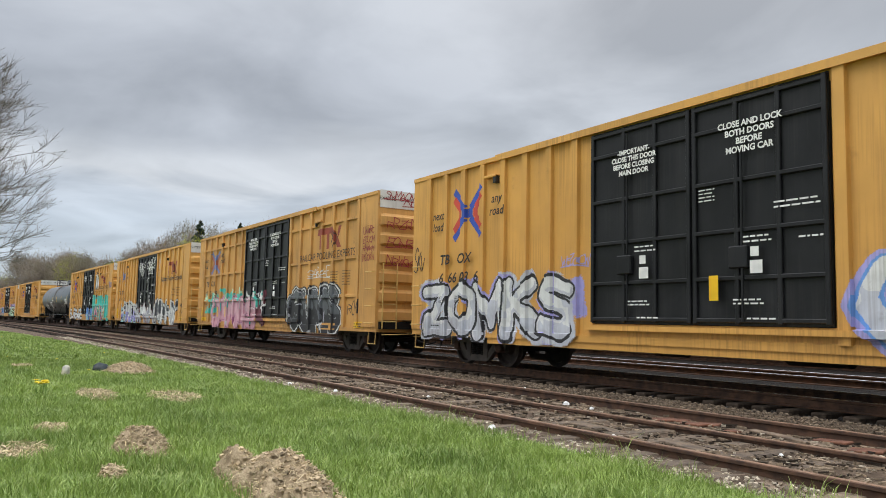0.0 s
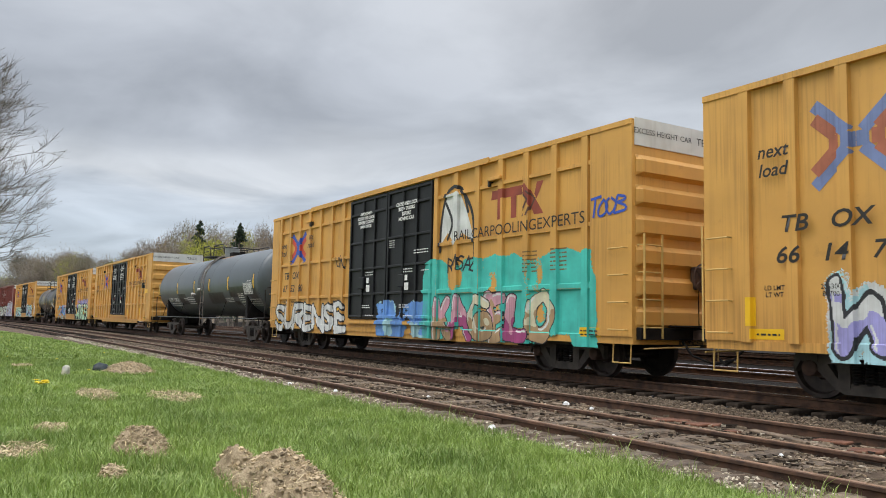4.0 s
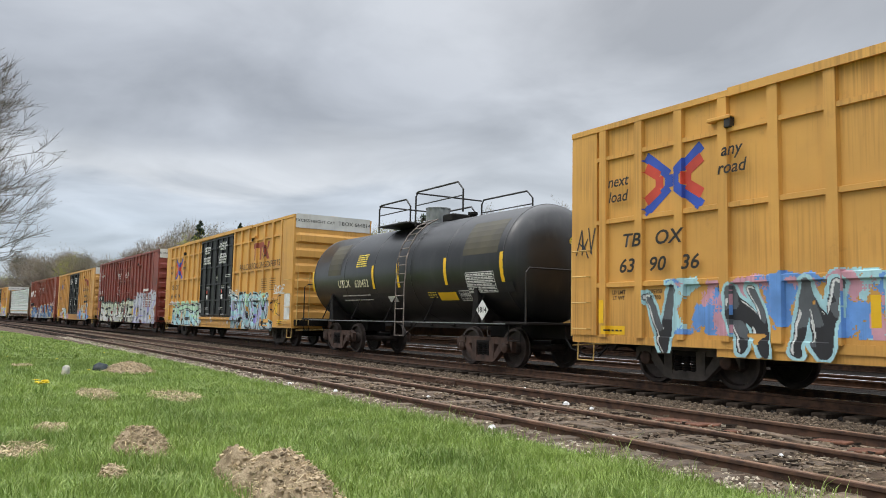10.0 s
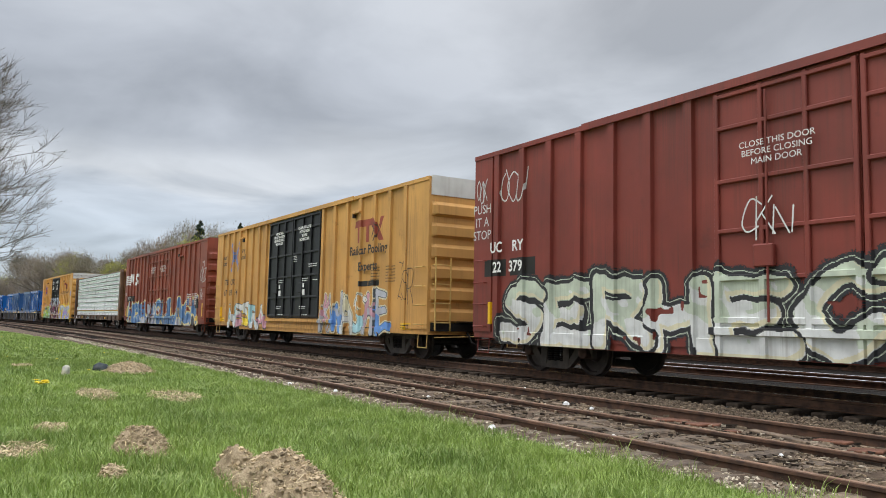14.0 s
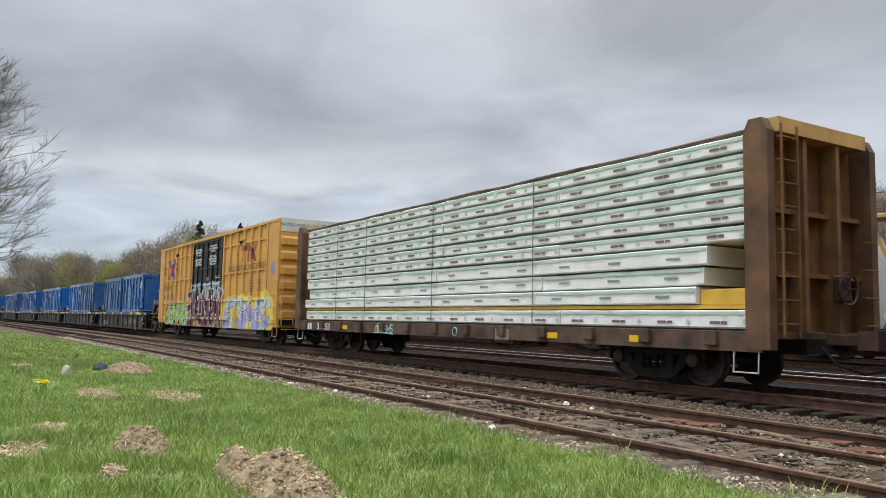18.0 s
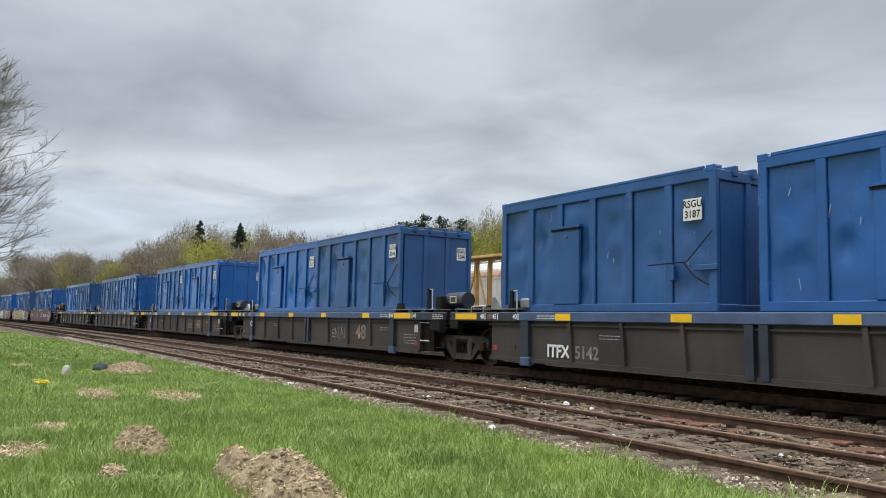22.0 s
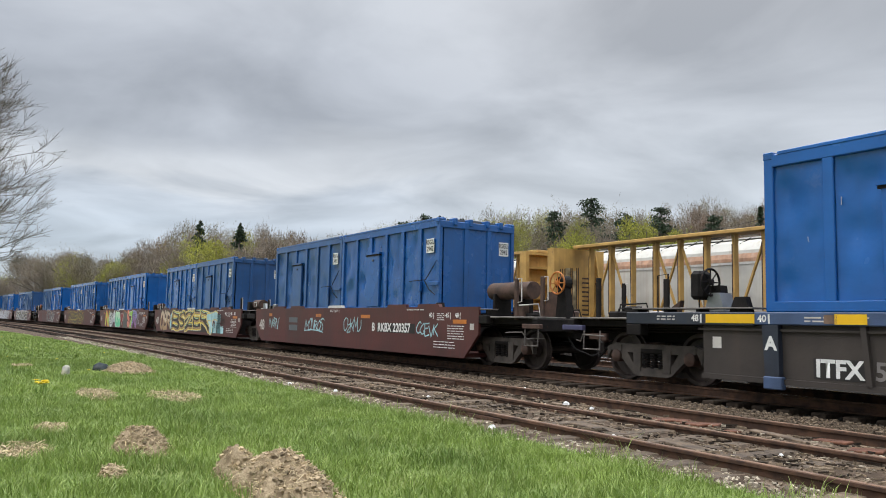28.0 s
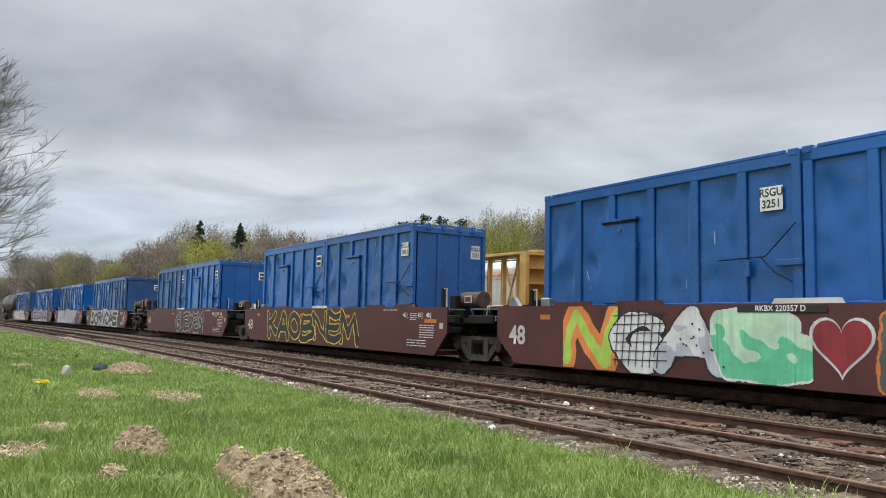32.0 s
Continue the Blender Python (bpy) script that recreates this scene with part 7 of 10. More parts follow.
def end_gear(c, s, mat, coupled, reservoir=True):
    """The end of a unit over its truck: a raised deck, walk plates, steps, pipes, and where it is coupled a platform."""
    brown = mat is STEEL_DARK
    x0, x1 = s * 7.3, s * (10.35 if coupled else 8.9)
    a, b = sorted((x0, x1))
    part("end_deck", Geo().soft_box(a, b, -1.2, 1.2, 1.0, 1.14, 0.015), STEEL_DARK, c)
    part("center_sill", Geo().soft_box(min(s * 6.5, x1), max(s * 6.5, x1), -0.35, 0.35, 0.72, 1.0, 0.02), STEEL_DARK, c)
    for y in (-1, 1):
        if brown:
            part("end_beam", Geo().soft_box(min(s * 7.6, s * 8.6), max(s * 7.6, s * 8.6), y * 1.38 - 0.1, y * 1.38 + 0.1, 1.0, 1.2, 0.02), STEEL_DARK, c)
        part("corner_guide", Geo().slab([(s * 6.3 - 0.2, 1.25), (s * 6.3 + 0.2, 1.25), (s * 6.3 + 0.12, 1.52), (s * 6.3 - 0.08, 1.52)], y * 1.32 - 0.06, y * 1.32 + 0.06), STEEL_DARK, c)
        part("walk_plate", Geo().soft_box(min(s * 6.0, s * 8.55), max(s * 6.0, s * 8.55), y * 1.28 - 0.18, y * 1.28 + 0.18, 1.325, 1.352, 0.006), DUSTY, c)
        for k in range(4):
            x = s * (6.4 + 0.7 * k)
            part("plate_bracket", Geo().box(x - 0.04, x + 0.04, y * 1.28 - 0.12, y * 1.28 + 0.12, 1.14, 1.326), STEEL_DARK, c)
    for k in range(3):
        part("brake_pipe", grab([(s * 7.0, -1.0 - 0.12 * k, 0.95 + 0.05 * k), (s * 8.0, -0.95 - 0.12 * k, 0.93 + 0.05 * k), (x1 - s * 0.2, -0.8 - 0.1 * k, 0.9 + 0.06 * k)], 0.018), STEEL_DARK, c)
    if coupled:
        part("walkway", Geo().soft_box(min(s * 8.6, s * 10.35), max(s * 8.6, s * 10.35), -1.38, 1.38, 1.14, 1.18, 0.01), DUSTY, c)
        part("end_sill", Geo().soft_box(min(s * 10.2, s * 10.4), max(s * 10.2, s * 10.4), -1.42, 1.42, 0.86, 1.14, 0.02), STEEL_DARK, c)
        coupler(c, s * 10.05, s)
        stirrup(c, s * (10.2 if s > 0 else 9.65), -1.42, 0.92, DUSTY)
        part("sill_step", Geo().soft_box(s * 10.2 - 0.3, s * 10.2 + 0.3, -1.46, -1.36, 0.92, 1.02, 0.01), spray(0.06, 0.06, 0.13) if s < 0 else STEEL_RUST, c)
        part("uncoupling_lever", grab([(s * 9.3, -1.44, 0.82), (s * 9.9, -1.44, 0.84), (s * 10.0, -1.40, 0.70), (s * 10.35, -1.2, 0.72)], 0.013), DUSTY, c)
        clutter(c, s * 8.9, s * 10.2, STEEL_RUST if brown else STEEL_DARK, 7 + s)
        if s > 0:
            part("air_reservoir", Geo().tube([(7.8, -0.7, 1.79), (7.88, -0.7, 1.79), (9.28, -0.7, 1.79), (9.36, -0.7, 1.79)], 0.205, 16), STEEL_RUST if brown else WELL_SLATE, c, smooth=True)
            for x in (8.15, 9.0):
                part("reservoir_strap", Geo().soft_box(x - 0.04, x + 0.04, -0.95, -0.45, 1.14, 1.72, 0.01), STEEL_DARK, c)
            brake_wheel(c, 10.2, -0.72, 1.93, material_orange() if brown else STEEL_DARK, "y", 0.24)
            part("bulkhead_frame", Geo().slab([(9.45, 1.14), (10.05, 1.14), (9.9, 1.75), (9.6, 1.75)], -0.5, -0.3), STEEL_RUST, c)
            post(c, 9.5, -1.3, 2.03, STEEL_RUST)
            post(c, 9.98, -0.95, 2.07, STEEL_RUST)
            post(c, 10.3, 1.2, 2.0, STEEL_DARK)
        else:
            brake_wheel(c, -7.25, -0.9, 1.80, STEEL_DARK, "x", 0.23)
            part("brake_cowl", Geo().slab([(-7.42, 1.3), (-7.0, 1.3), (-7.1, 1.62), (-7.32, 1.62)], -0.86, -0.55), steel_grey(), c)
            post(c, -7.87, -1.3, 1.86, STEEL_DARK, False)
            post(c, -9.6, -1.3, 1.94, STEEL_DARK, False)
            part("hand_rail", grab([(-8.45, -0.9, 1.15), (-8.45, -0.9, 1.96), (-8.2, -0.9, 1.98), (-8.2, -0.9, 1.4)], 0.016), STEEL_DARK, c)
            part("hand_rail", grab([(-7.75, -0.6, 1.15), (-7.75, -0.6, 1.9), (-7.55, -0.6, 1.92), (-7.55, -0.6, 1.3)], 0.016), STEEL_DARK, c)
            part("bent_plate", Geo().slab([(-8.6, 1.15), (-8.1, 1.15), (-8.0, 1.5)], -0.8, -0.7), STEEL_RUST, c)
    else:
        clutter(c, s * 7.4, s * 8.8, STEEL_DARK, 3 + s)
        if s > 0 and not reservoir:
            post(c, 7.92, -1.38, 1.88, STEEL_DARK)
        elif s > 0:
            part("air_reservoir", Geo().tube([(7.92, -0.7, 1.6), (8.0, -0.7, 1.6), (8.68, -0.7, 1.6), (8.76, -0.7, 1.6)], 0.205, 16), STEEL_RUST if brown else WELL_SLATE, c, smooth=True)
            part("reservoir_bracket", Geo().soft_box(7.7, 7.98, -1.05, -0.55, 1.14, 1.72, 0.03), STEEL_DARK, c)
            part("reservoir_placard", Geo().box(8.22, 8.52, -0.925, -0.905, 1.52, 1.70), OFF_WHITE, c)
            part("placard_panel", Geo().box(8.25, 8.49, -0.929, -0.924, 1.545, 1.675), STEEL_RUST, c)
            post(c, 7.92, -1.38, 1.88, STEEL_DARK)
        else:
            post(c, -6.3, -1.38, 1.76, STEEL_DARK)
            part("gusset", Geo().slab([(-7.3, 1.34), (-6.85, 1.34), (-7.12, 1.62), (-7.28, 1.62)], -1.25, -1.15), steel_grey(), c)
            part("handle_box", Geo().soft_box(-6.15, -5.85, -1.28, -1.05, 1.35, 1.58, 0.03), steel_grey(), c)
            part("lever_plate", Geo().soft_box(-8.3, -7.2, -0.7, -0.3, 1.42, 1.46, 0.01), STEEL_DARK, c)


DUSTY = material("dusty grey walk plate", (0.15, 0.135, 0.12), 0.7, vary=0.25, scale=4, bump=0.004)
WELL_SLATE = material("near black slate blue paint", (0.020, 0.026, 0.040), 0.5, vary=0.25, scale=2.0, streaks=0.3, streak_colour=(0.05, 0.045, 0.04), bump=0.004)


def black_unit(mid, front, rear, mark, letter):
    c = place(thing("well_car", "dusty black well car unit with blue top chord and yellow markers", "well car", "well cars under the containers"), mid)
    for s in (-1, 1):
        y = s * 1.47
        part("side_plate", Geo().box(-6.93, 7.66, y - s * 0.06 if s > 0 else y, y if s > 0 else y + 0.06, 0.24, 1.09), WELL_BLACK, c)
        part("bottom_flange", Geo().box(-6.93, 7.66, min(y, y + s * 0.05), max(y, y + s * 0.05), 0.21, 0.29), WELL_BLACK, c)
        ya, yb = min(y - s * 0.12, y + s * 0.09), max(y - s * 0.12, y + s * 0.09)
        part("top_chord", Geo().soft_box(-5.9, 6.2, ya, yb, 1.08, 1.27, 0.015), WELL_BLUE, c)
        part("chord_end", Geo().soft_box(-8.6, -5.9, ya, yb, 1.06, 1.27, 0.015), WELL_SLATE, c)
        part("chord_end", Geo().soft_box(6.2, 8.75, ya, yb, 1.06, 1.27, 0.015), WELL_SLATE, c)
        part("chord_box", Geo().soft_box(-8.6, -8.25, ya, yb, 0.86, 1.06, 0.015), STEEL_DARK, c)
        part("chord_box", Geo().soft_box(8.3, 8.75, ya, yb, 0.80, 1.06, 0.015), STEEL_DARK, c)
        part("chord_edge", Geo().box(-7.0, 7.4, min(y, y + s * 0.04), max(y, y + s * 0.04), 0.985, 1.02), WELL_BLACK, c)
        for x in (-4.2, -2.76, -1.34, 1.80, 3.29, 4.83):
            part("side_rib", Geo().slab([(x + 0.02, 0.28), (x + 0.10, 0.28), (x + 0.03, 1.08), (x - 0.05, 1.08)], min(y, y + s * 0.07), max(y, y + s * 0.07)), WELL_BLACK, c)
        for x in (-5.6, 0.0, 0.26, 6.24):
            w = 0.09 if abs(x) < 1 else 0.15
            rib = part("heavy_rib", Geo().slab([(x - w * 0.7, 0.24), (x + w * 0.9, 0.24), (x + w * 0.8, 1.08), (x - w, 1.08)], min(y, y + s * 0.10), max(y, y + s * 0.10)), WELL_SLATE, c)
            if abs(x) > 1:
                part("rib_foot", Geo().soft_box(x - w * 0.9, x + w * 1.2, min(y, y + s * 0.115), max(y, y + s * 0.115), 0.13, 0.32, 0.015), WELL_BLUE, rib)
        part("ladder_panel", Geo().box(7.66, 8.2, min(y - s * 0.16, y - s * 0.1), max(y - s * 0.16, y - s * 0.1), 0.28, 1.06), STEEL_DARK, c)
        part("ladder_rail", grab([(8.17, y, 1.26), (8.17, y, 0.52)], 0.03), STEEL_DARK, c)
        for z in (1.0, 0.53):
            part("ladder_rung", grab([(7.68, y, z), (8.17, y, z)], 0.016), PALE, c)
    part("well_floor", Geo().box(-6.8, 7.3, -1.4, 1.4, 0.24, 0.32), WELL_BLACK, c)
    part("container_pad", Geo().box(-6.4, 6.4, -1.3, 1.3, 0.32, 1.26), STEEL_DARK, c)
    end_gear(c, 1, WELL_BLACK, front, letter != "E")
    end_gear(c, -1, WELL_BLACK, rear)
    Y = -1.563
    end = (-6.80, -5.88) if rear else (-8.34, -7.43)
    for a, b in ((-4.59, -4.13), (-1.55, -1.10), (1.37, 1.77), (4.41, 4.86), (6.37, 7.29), end):
        part("reflector", Geo().box(a, b, Y - 0.004, Y, 1.10, 1.24), REFLECT, c)
    for a in (4.25, -4.75 if rear else -6.98):
        part("old_reflector", Geo().box(a, a + 0.15 if a > 0 else a + 0.2, Y - 0.004, Y, 1.11, 1.23), RUST_TAPE, c)
    marks = (("40", 6.24), ("48", 7.5), ("40", -5.75), ("48", -7.02)) if rear else (("40", 6.24), ("48", 7.5), ("40", -5.95), ("45", -6.71), ("48", -7.2))
    for text, x in marks:
        lettering(text, x, Y - 0.003, 1.17, 0.11, WHITE, c, bold=0.004)
        xx = x + (-0.13 if x > 0 else 0.12)
        part("mark_line", Geo().box(xx - 0.015, xx + 0.015, Y - 0.004, Y, 1.10, 1.24), WHITE, c)
    lettering("48", 4.16, -1.478, 0.66, 0.42, spray(0.24, 0.165, 0.13), c, bold=0.012, squeeze=1.2)
    if letter:
        lettering(letter, -5.6, -1.575, 0.80, 0.20, WHITE, c, bold=0.012)
    bars(c, None, 5.54, 1.18, 0.9, 2, PALE, 0.05, 0.022, 5, y=Y, lift=0.003)
    bars(c, None, -5.18 if not rear else -5.05, 1.18, 0.95, 2, PALE, 0.05, 0.022, 15, y=Y, lift=0.003)
    bars(c, None, 8.4, 1.19, 0.5, 3, PALE, 0.045, 0.02, 25, y=Y, lift=0.003)
    bars(c, None, -7.85, 1.19, 0.4, 2, PALE, 0.05, 0.022, 35, y=Y, lift=0.003) if rear else None
    bars(c, None, 5.4, 0.82, 0.5, 2, PALEGREY, 0.06, 0.012, 6, y=-1.471, lift=0.003)
    bars(c, None, -3.4, 0.82, 0.6, 2, PALEGREY, 0.06, 0.012, 8, y=-1.471, lift=0.003)
    bars(c, None, 6.8, 0.66, 0.7, 4, PALEGREY, 0.075, 0.01, 7, y=-1.471, lift=0.003)
    part("placard", Geo().box(7.36, 7.54, -1.476, -1.471, 0.74, 0.94), PALE, c)
    part("placard", Geo().box(7.38, 7.54, -1.476, -1.471, 0.40, 0.50), RUSTRED, c)
    part("placard", Geo().box(-6.86, -6.7, -1.476, -1.471, 0.42, 0.54) if not rear else Geo().box(-6.74, -6.57, -1.476, -1.471, 0.70, 0.88), RUSTRED if not rear else PALE, c)
    if mark:
        part("number_board", Geo().box(-4.98, -4.22, -1.475, -1.471, 0.33, 0.62), INK, c)
        lettering("ITFX", -4.60, -1.478, 0.47, 0.25, WHITE, c, bold=0.012)
        lettering("5142", -3.75, -1.478, 0.47, 0.25, spray(0.22, 0.2, 0.19), c, bold=0.008)
    if not rear:
        lettering("125-T", -6.25, -1.478, 0.50, 0.17, spray(0.075, 0.058, 0.045), c, bold=0.004)
    return c


RUST_TAPE = material("browned old reflector", (0.17, 0.11, 0.075), 0.7, vary=0.25, scale=6, bump=0)


def brown_unit(mid, front, rear, number, seed):
    c = place(thing("well_car", "red-brown well car unit with a smooth painted side", "well car", "well cars under the containers"), mid)
    for s in (-1, 1):
        y = s * 1.49
        out = [(-6.95, 0.36), (-6.7, 0.17), (7.7, 0.17), (8.3, 0.75), (8.3, 1.40), (-7.4, 1.40), (-7.4, 0.75)]
        part("side_plate", Geo().slab(out, min(y, y - s * 0.06), max(y, y - s * 0.06)), WELL_BROWN, c)
        part("fold", Geo().slab([(-6.9, 0.66), (7.9, 0.66), (7.9, 0.70), (-6.9, 0.70)], min(y, y + s * 0.003), max(y, y + s * 0.003)), WELL_BROWN, c)
        for x in (-4.9, -3.1, 0.2, 4.3, 6.0):
            part("top_lug", Geo().slab([(x - 0.55, 1.40), (x + 0.55, 1.40), (x + 0.5, 1.48), (x - 0.5, 1.48)], min(y, y - s * 0.1), max(y, y - s * 0.1)), OFF_WHITE if x == 0.2 else WELL_BROWN, c)
    part("well_floor", Geo().box(-6.9, 7.6, -1.43, 1.43, 0.18, 0.28), WELL_BROWN, c)
    part("container_pad", Geo().box(-6.4, 6.4, -1.35, 1.35, 0.28, 1.26), STEEL_DARK, c)
    end_gear(c, 1, STEEL_DARK, front)
    end_gear(c, -1, STEEL_DARK, rear)
    Y = -1.492
    lettering("48", -6.65, Y - 0.004, 0.76, 0.40, PALE, c, bold=0.012, squeeze=1.05)
    for i, (t, x) in enumerate((("40", 6.15), ("45", 6.94), ("48", 7.38))):
        lettering(t, x, Y - 0.004, 1.19, 0.12, WHITE, c, bold=0.004)
        part("mark_line", Geo().box(x + 0.13, x + 0.15, Y - 0.004, Y, 1.1, 1.26), WHITE, c)
    for x, z, w in ((7.5, 1.04, 0.3), (-5.7, 1.17, 0.16), (-1.1, 1.16, 0.22), (2.4, 1.14, 0.3)):
        part("reflector", Geo().box(x - w, x + w, Y - 0.003, Y, z - 0.05, z + 0.05), material_orange(), c)
    bars(c, None, 6.45, 1.22, 0.35, 4, WHITE, 0.05, 0.018, seed, y=Y, lift=0.003, words_in_row=2)
    bars(c, None, 6.95, 0.92, 0.75, 6, WHITE, 0.062, 0.02, seed + 1, y=Y, lift=0.003)
    bars(c, None, 6.3, 0.52, 1.0, 3, WHITE, 0.07, 0.02, seed + 2, y=Y, lift=0.003)
    bars(c, None, 4.9, 1.32, 0.9, 1, WHITE, 0.05, 0.02, seed + 3, y=Y, lift=0.003)
    lettering("125T", -7.6, -1.42, 1.12, 0.11, PALE, c)
    part("placard", Geo().box(7.95, 8.12, Y - 0.003, Y, 0.85, 1.0), PALE, c)
    return c


def material_orange():
    if "orange" not in SHARED:
        SHARED["orange"] = material("dirty orange reflector", (0.50, 0.17, 0.03), 0.5, vary=0.2, bump=0)
    return SHARED["orange"]


FIRST = [-291.8, -309.65, -327.5, -345.4, -363.25]
PAIRS = [((-288.83, "2669"), (-295.7, "3187")), ((-306.65, "3044"), (-312.65, "2237")), ((-324.5, "2246"), (-330.65, "2672")), ((-342.43, "3107"), (-348.5, "3185")), ((-360.15, ""), (-366.15, "3209"))]
for i, mid in enumerate(FIRST):
    c = black_unit(mid, i == 0, i == 4, i in (0, 4), ("", "C", "D", "E", "A")[i])
    if i == 0:
        tag(c, None, 4.6, 0.5, 0.35, 0.5, LEMON, 3, 0.03, y=-1.475)
        tag(c, None, 5.25, 0.45, 0.6, 0.35, LEMON, 4, 0.03, y=-1.475)
    if i == 4:
        tag(c, None, -1.3, 0.4, 1.2, 0.5, CHALK, 5, 0.05, y=-1.475)
    tag(c, None, 2.1, 0.45, 0.9, 0.35, PALEGREY, 20 + i, 0.012, y=-1.475)
    for k, (m, num) in enumerate(PAIRS[i]):
        set_container(m, (i + k) % 3, num, c)
SECOND = [-385.0, -402.6, -420.15, -438.0, -456.2]
PAIRS = [((-381.95, "2942"), (-388.05, "2493")), ((-399.5, "2164"), (-405.6, "2933")), ((-417.1, "2700"), (-423.2, "3251")), ((-434.95, "3053"), (-441.05, "")), ((-453.2, ""), (-459.3, ""))]
B = -1.492
for i, mid in enumerate(SECOND):
    c = brown_unit(mid, i == 0, i == 4, "", 40 + i * 5)
    for k, (m, num) in enumerate(PAIRS[i]):
        set_container(m, (0, 1, 2, 0, 2)[i] if k == 0 else (1, 0, 0, 2, 1)[i], num, c)
    if i == 0:
        for x, w in ((-5.8, 1.0), (-2.2, 1.5), (0.9, 1.2), (5.4, 1.1)):
            tag(c, None, x, 0.68, w, 0.36, AQUA, int(50 + x), 0.035, y=B)
        patch(c, None, 3.15, 5.35, 0.70, 0.96, INK, "number_board", y=B)
        lettering("B  RKBX 220357", 3.98, B - 0.008, 0.83, 0.24, WHITE, c, bold=0.01, squeeze=0.98)
        part("overpaint", Geo().box(-3.75, -2.95, B - 0.003, B, 0.62, 0.82), DARKGREY, c)
        part("overpaint", Geo().box(-3.75, -2.95, B - 0.003, B, 0.90, 1.08), DARKGREY, c)
        lettering("RKBX 220357 B", 0.2, B - 0.004, 1.3, 0.08, WHITE, c)
    if i == 1:
        piece(c, None, "OBR", -5.9, -3.7, 0.3, 1.34, [TAN, spray(0.58, 0.47, 0.33)], SOOT, seed=61, weight=0.4, edge=0.03, y=B, lift=0.004, label="tan letters with dark outlines")
        sprayed(c, None, -3.9, -2.9, 0.35, 1.39, [AQUA], 65, 0.6, 0.6, y=B, lift=0.002)
        UMBER = spray(0.030, 0.022, 0.017)
        patch(c, None, -3.2, 4.2, 0.30, 1.36, UMBER, "overpaint", 0.003, B)
        piece(c, None, "BSZER", -3.2, 3.6, 0.34, 1.34, [UMBER], LEMON, rim=CHALK, inner=TAN, shine=MINT, seed=62, weight=0.34, edge=0.055, rim_w=0.022, y=B, lift=0.007, label="dark letters edged in yellow and white")
        sprayed(c, None, 3.2, 6.1, 0.3, 1.39, [AQUA, spray(0.08, 0.22, 0.24)], 66, 0.52, 0.5, y=B, lift=0.0045)
        piece(c, None, "T", 3.3, 4.9, 0.25, 1.30, [AQUA], LEMON, rim=CHALK, seed=63, weight=0.5, edge=0.035, rim_w=0.02, y=B, lift=0.010, label="pale blue letter edged in yellow")
        for k, word in enumerate(("HAPPY", "FATHERS", "DAY")):
            tag(c, None, 4.95, 1.0 - 0.24 * k, 0.16 * len(word), 0.19, INK, 64 + k, 0.022, y=B, lift=0.014, text=word)
    if i == 2:
        sprayed(c, None, 5.1, 6.3, 0.4, 1.35, [DARKGREY], 191, 0.5, 0.35, y=B, lift=0.002)
        tag(c, None, 5.3, 0.85, 0.8, 0.3, PALEGREY, 192, 0.02, y=B)
        tag(c, None, 5.35, 0.5, 0.75, 0.25, PALEGREY, 193, 0.02, y=B)
        GREENF = spray(0.13, 0.55, 0.30)
        CORAL = spray(0.75, 0.26, 0.18)
        for word, xa, xb, fill, rim, seed in (("N", -4.95, -3.75, [LIME], ORANGE, 1), ("G", -3.72, -2.5, [CHALK], SOOT, 2), ("A", -2.55, -1.25, [PALEGREY, CHALK], SOOT, 3), ("B", -1.32, 0.15, [GREENF, MINT], CHALK, 4), ("B", 1.3, 2.55, [spray(0.10, 0.115, 0.10)], ORANGE, 5), ("S", 2.5, 3.4, [CORAL], SOOT, 6), ("7", 3.3, 4.15, [spray(0.30, 0.60, 0.07)], CHALK, 7), ("R", 4.1, 5.2, [spray(0.42, 0.20, 0.45), LILAC], SOOT, 8)):
            piece(c, None, word, xa, xb, 0.26, 1.34, fill, rim, seed=170 + seed, weight=0.46 if word != "N" else 0.30, edge=0.035 if word != "N" else 0.15, y=B, lift=0.004 + 0.0004 * seed, label="bold spray-painted letter")
        for k, (m, g) in enumerate(((CHALK, 1.12), (RUSTRED, 1.0))):
            pts = [(0.74 + 0.027 * g * 16 * math.sin(a) ** 3, 0.84 + 0.027 * g * (13 * math.cos(a) - 5 * math.cos(2 * a) - 2 * math.cos(3 * a) - math.cos(4 * a))) for a in [2 * math.pi * q / 36 for q in range(36)]]
            poly_patch(c, None, [pts[::-1]], m, "painted_heart", 0.004 + 0.003 * k, B)
        patch(c, None, -0.95, 0.55, 1.27, 1.38, INK, "number_board", 0.016, B)
        lettering("RKBX 220357 D", -0.2, B - 0.02, 1.325, 0.09, WHITE, c, bold=0.002)
        rnd = random.Random(8)
        flat = [[(x + r * math.cos(a * math.pi / 3), z + r * math.sin(a * math.pi / 3)) for a in range(6)] for x, z, r in [(rnd.uniform(2.35, 3.2), rnd.uniform(0.35, 1.25), rnd.uniform(0.02, 0.04)) for _ in range(26)] + [(rnd.uniform(-2.2, -1.2), rnd.uniform(0.35, 1.25), 0.022) for _ in range(14)]]
        drape(c, None, flat, 0.016, SOOT, B)
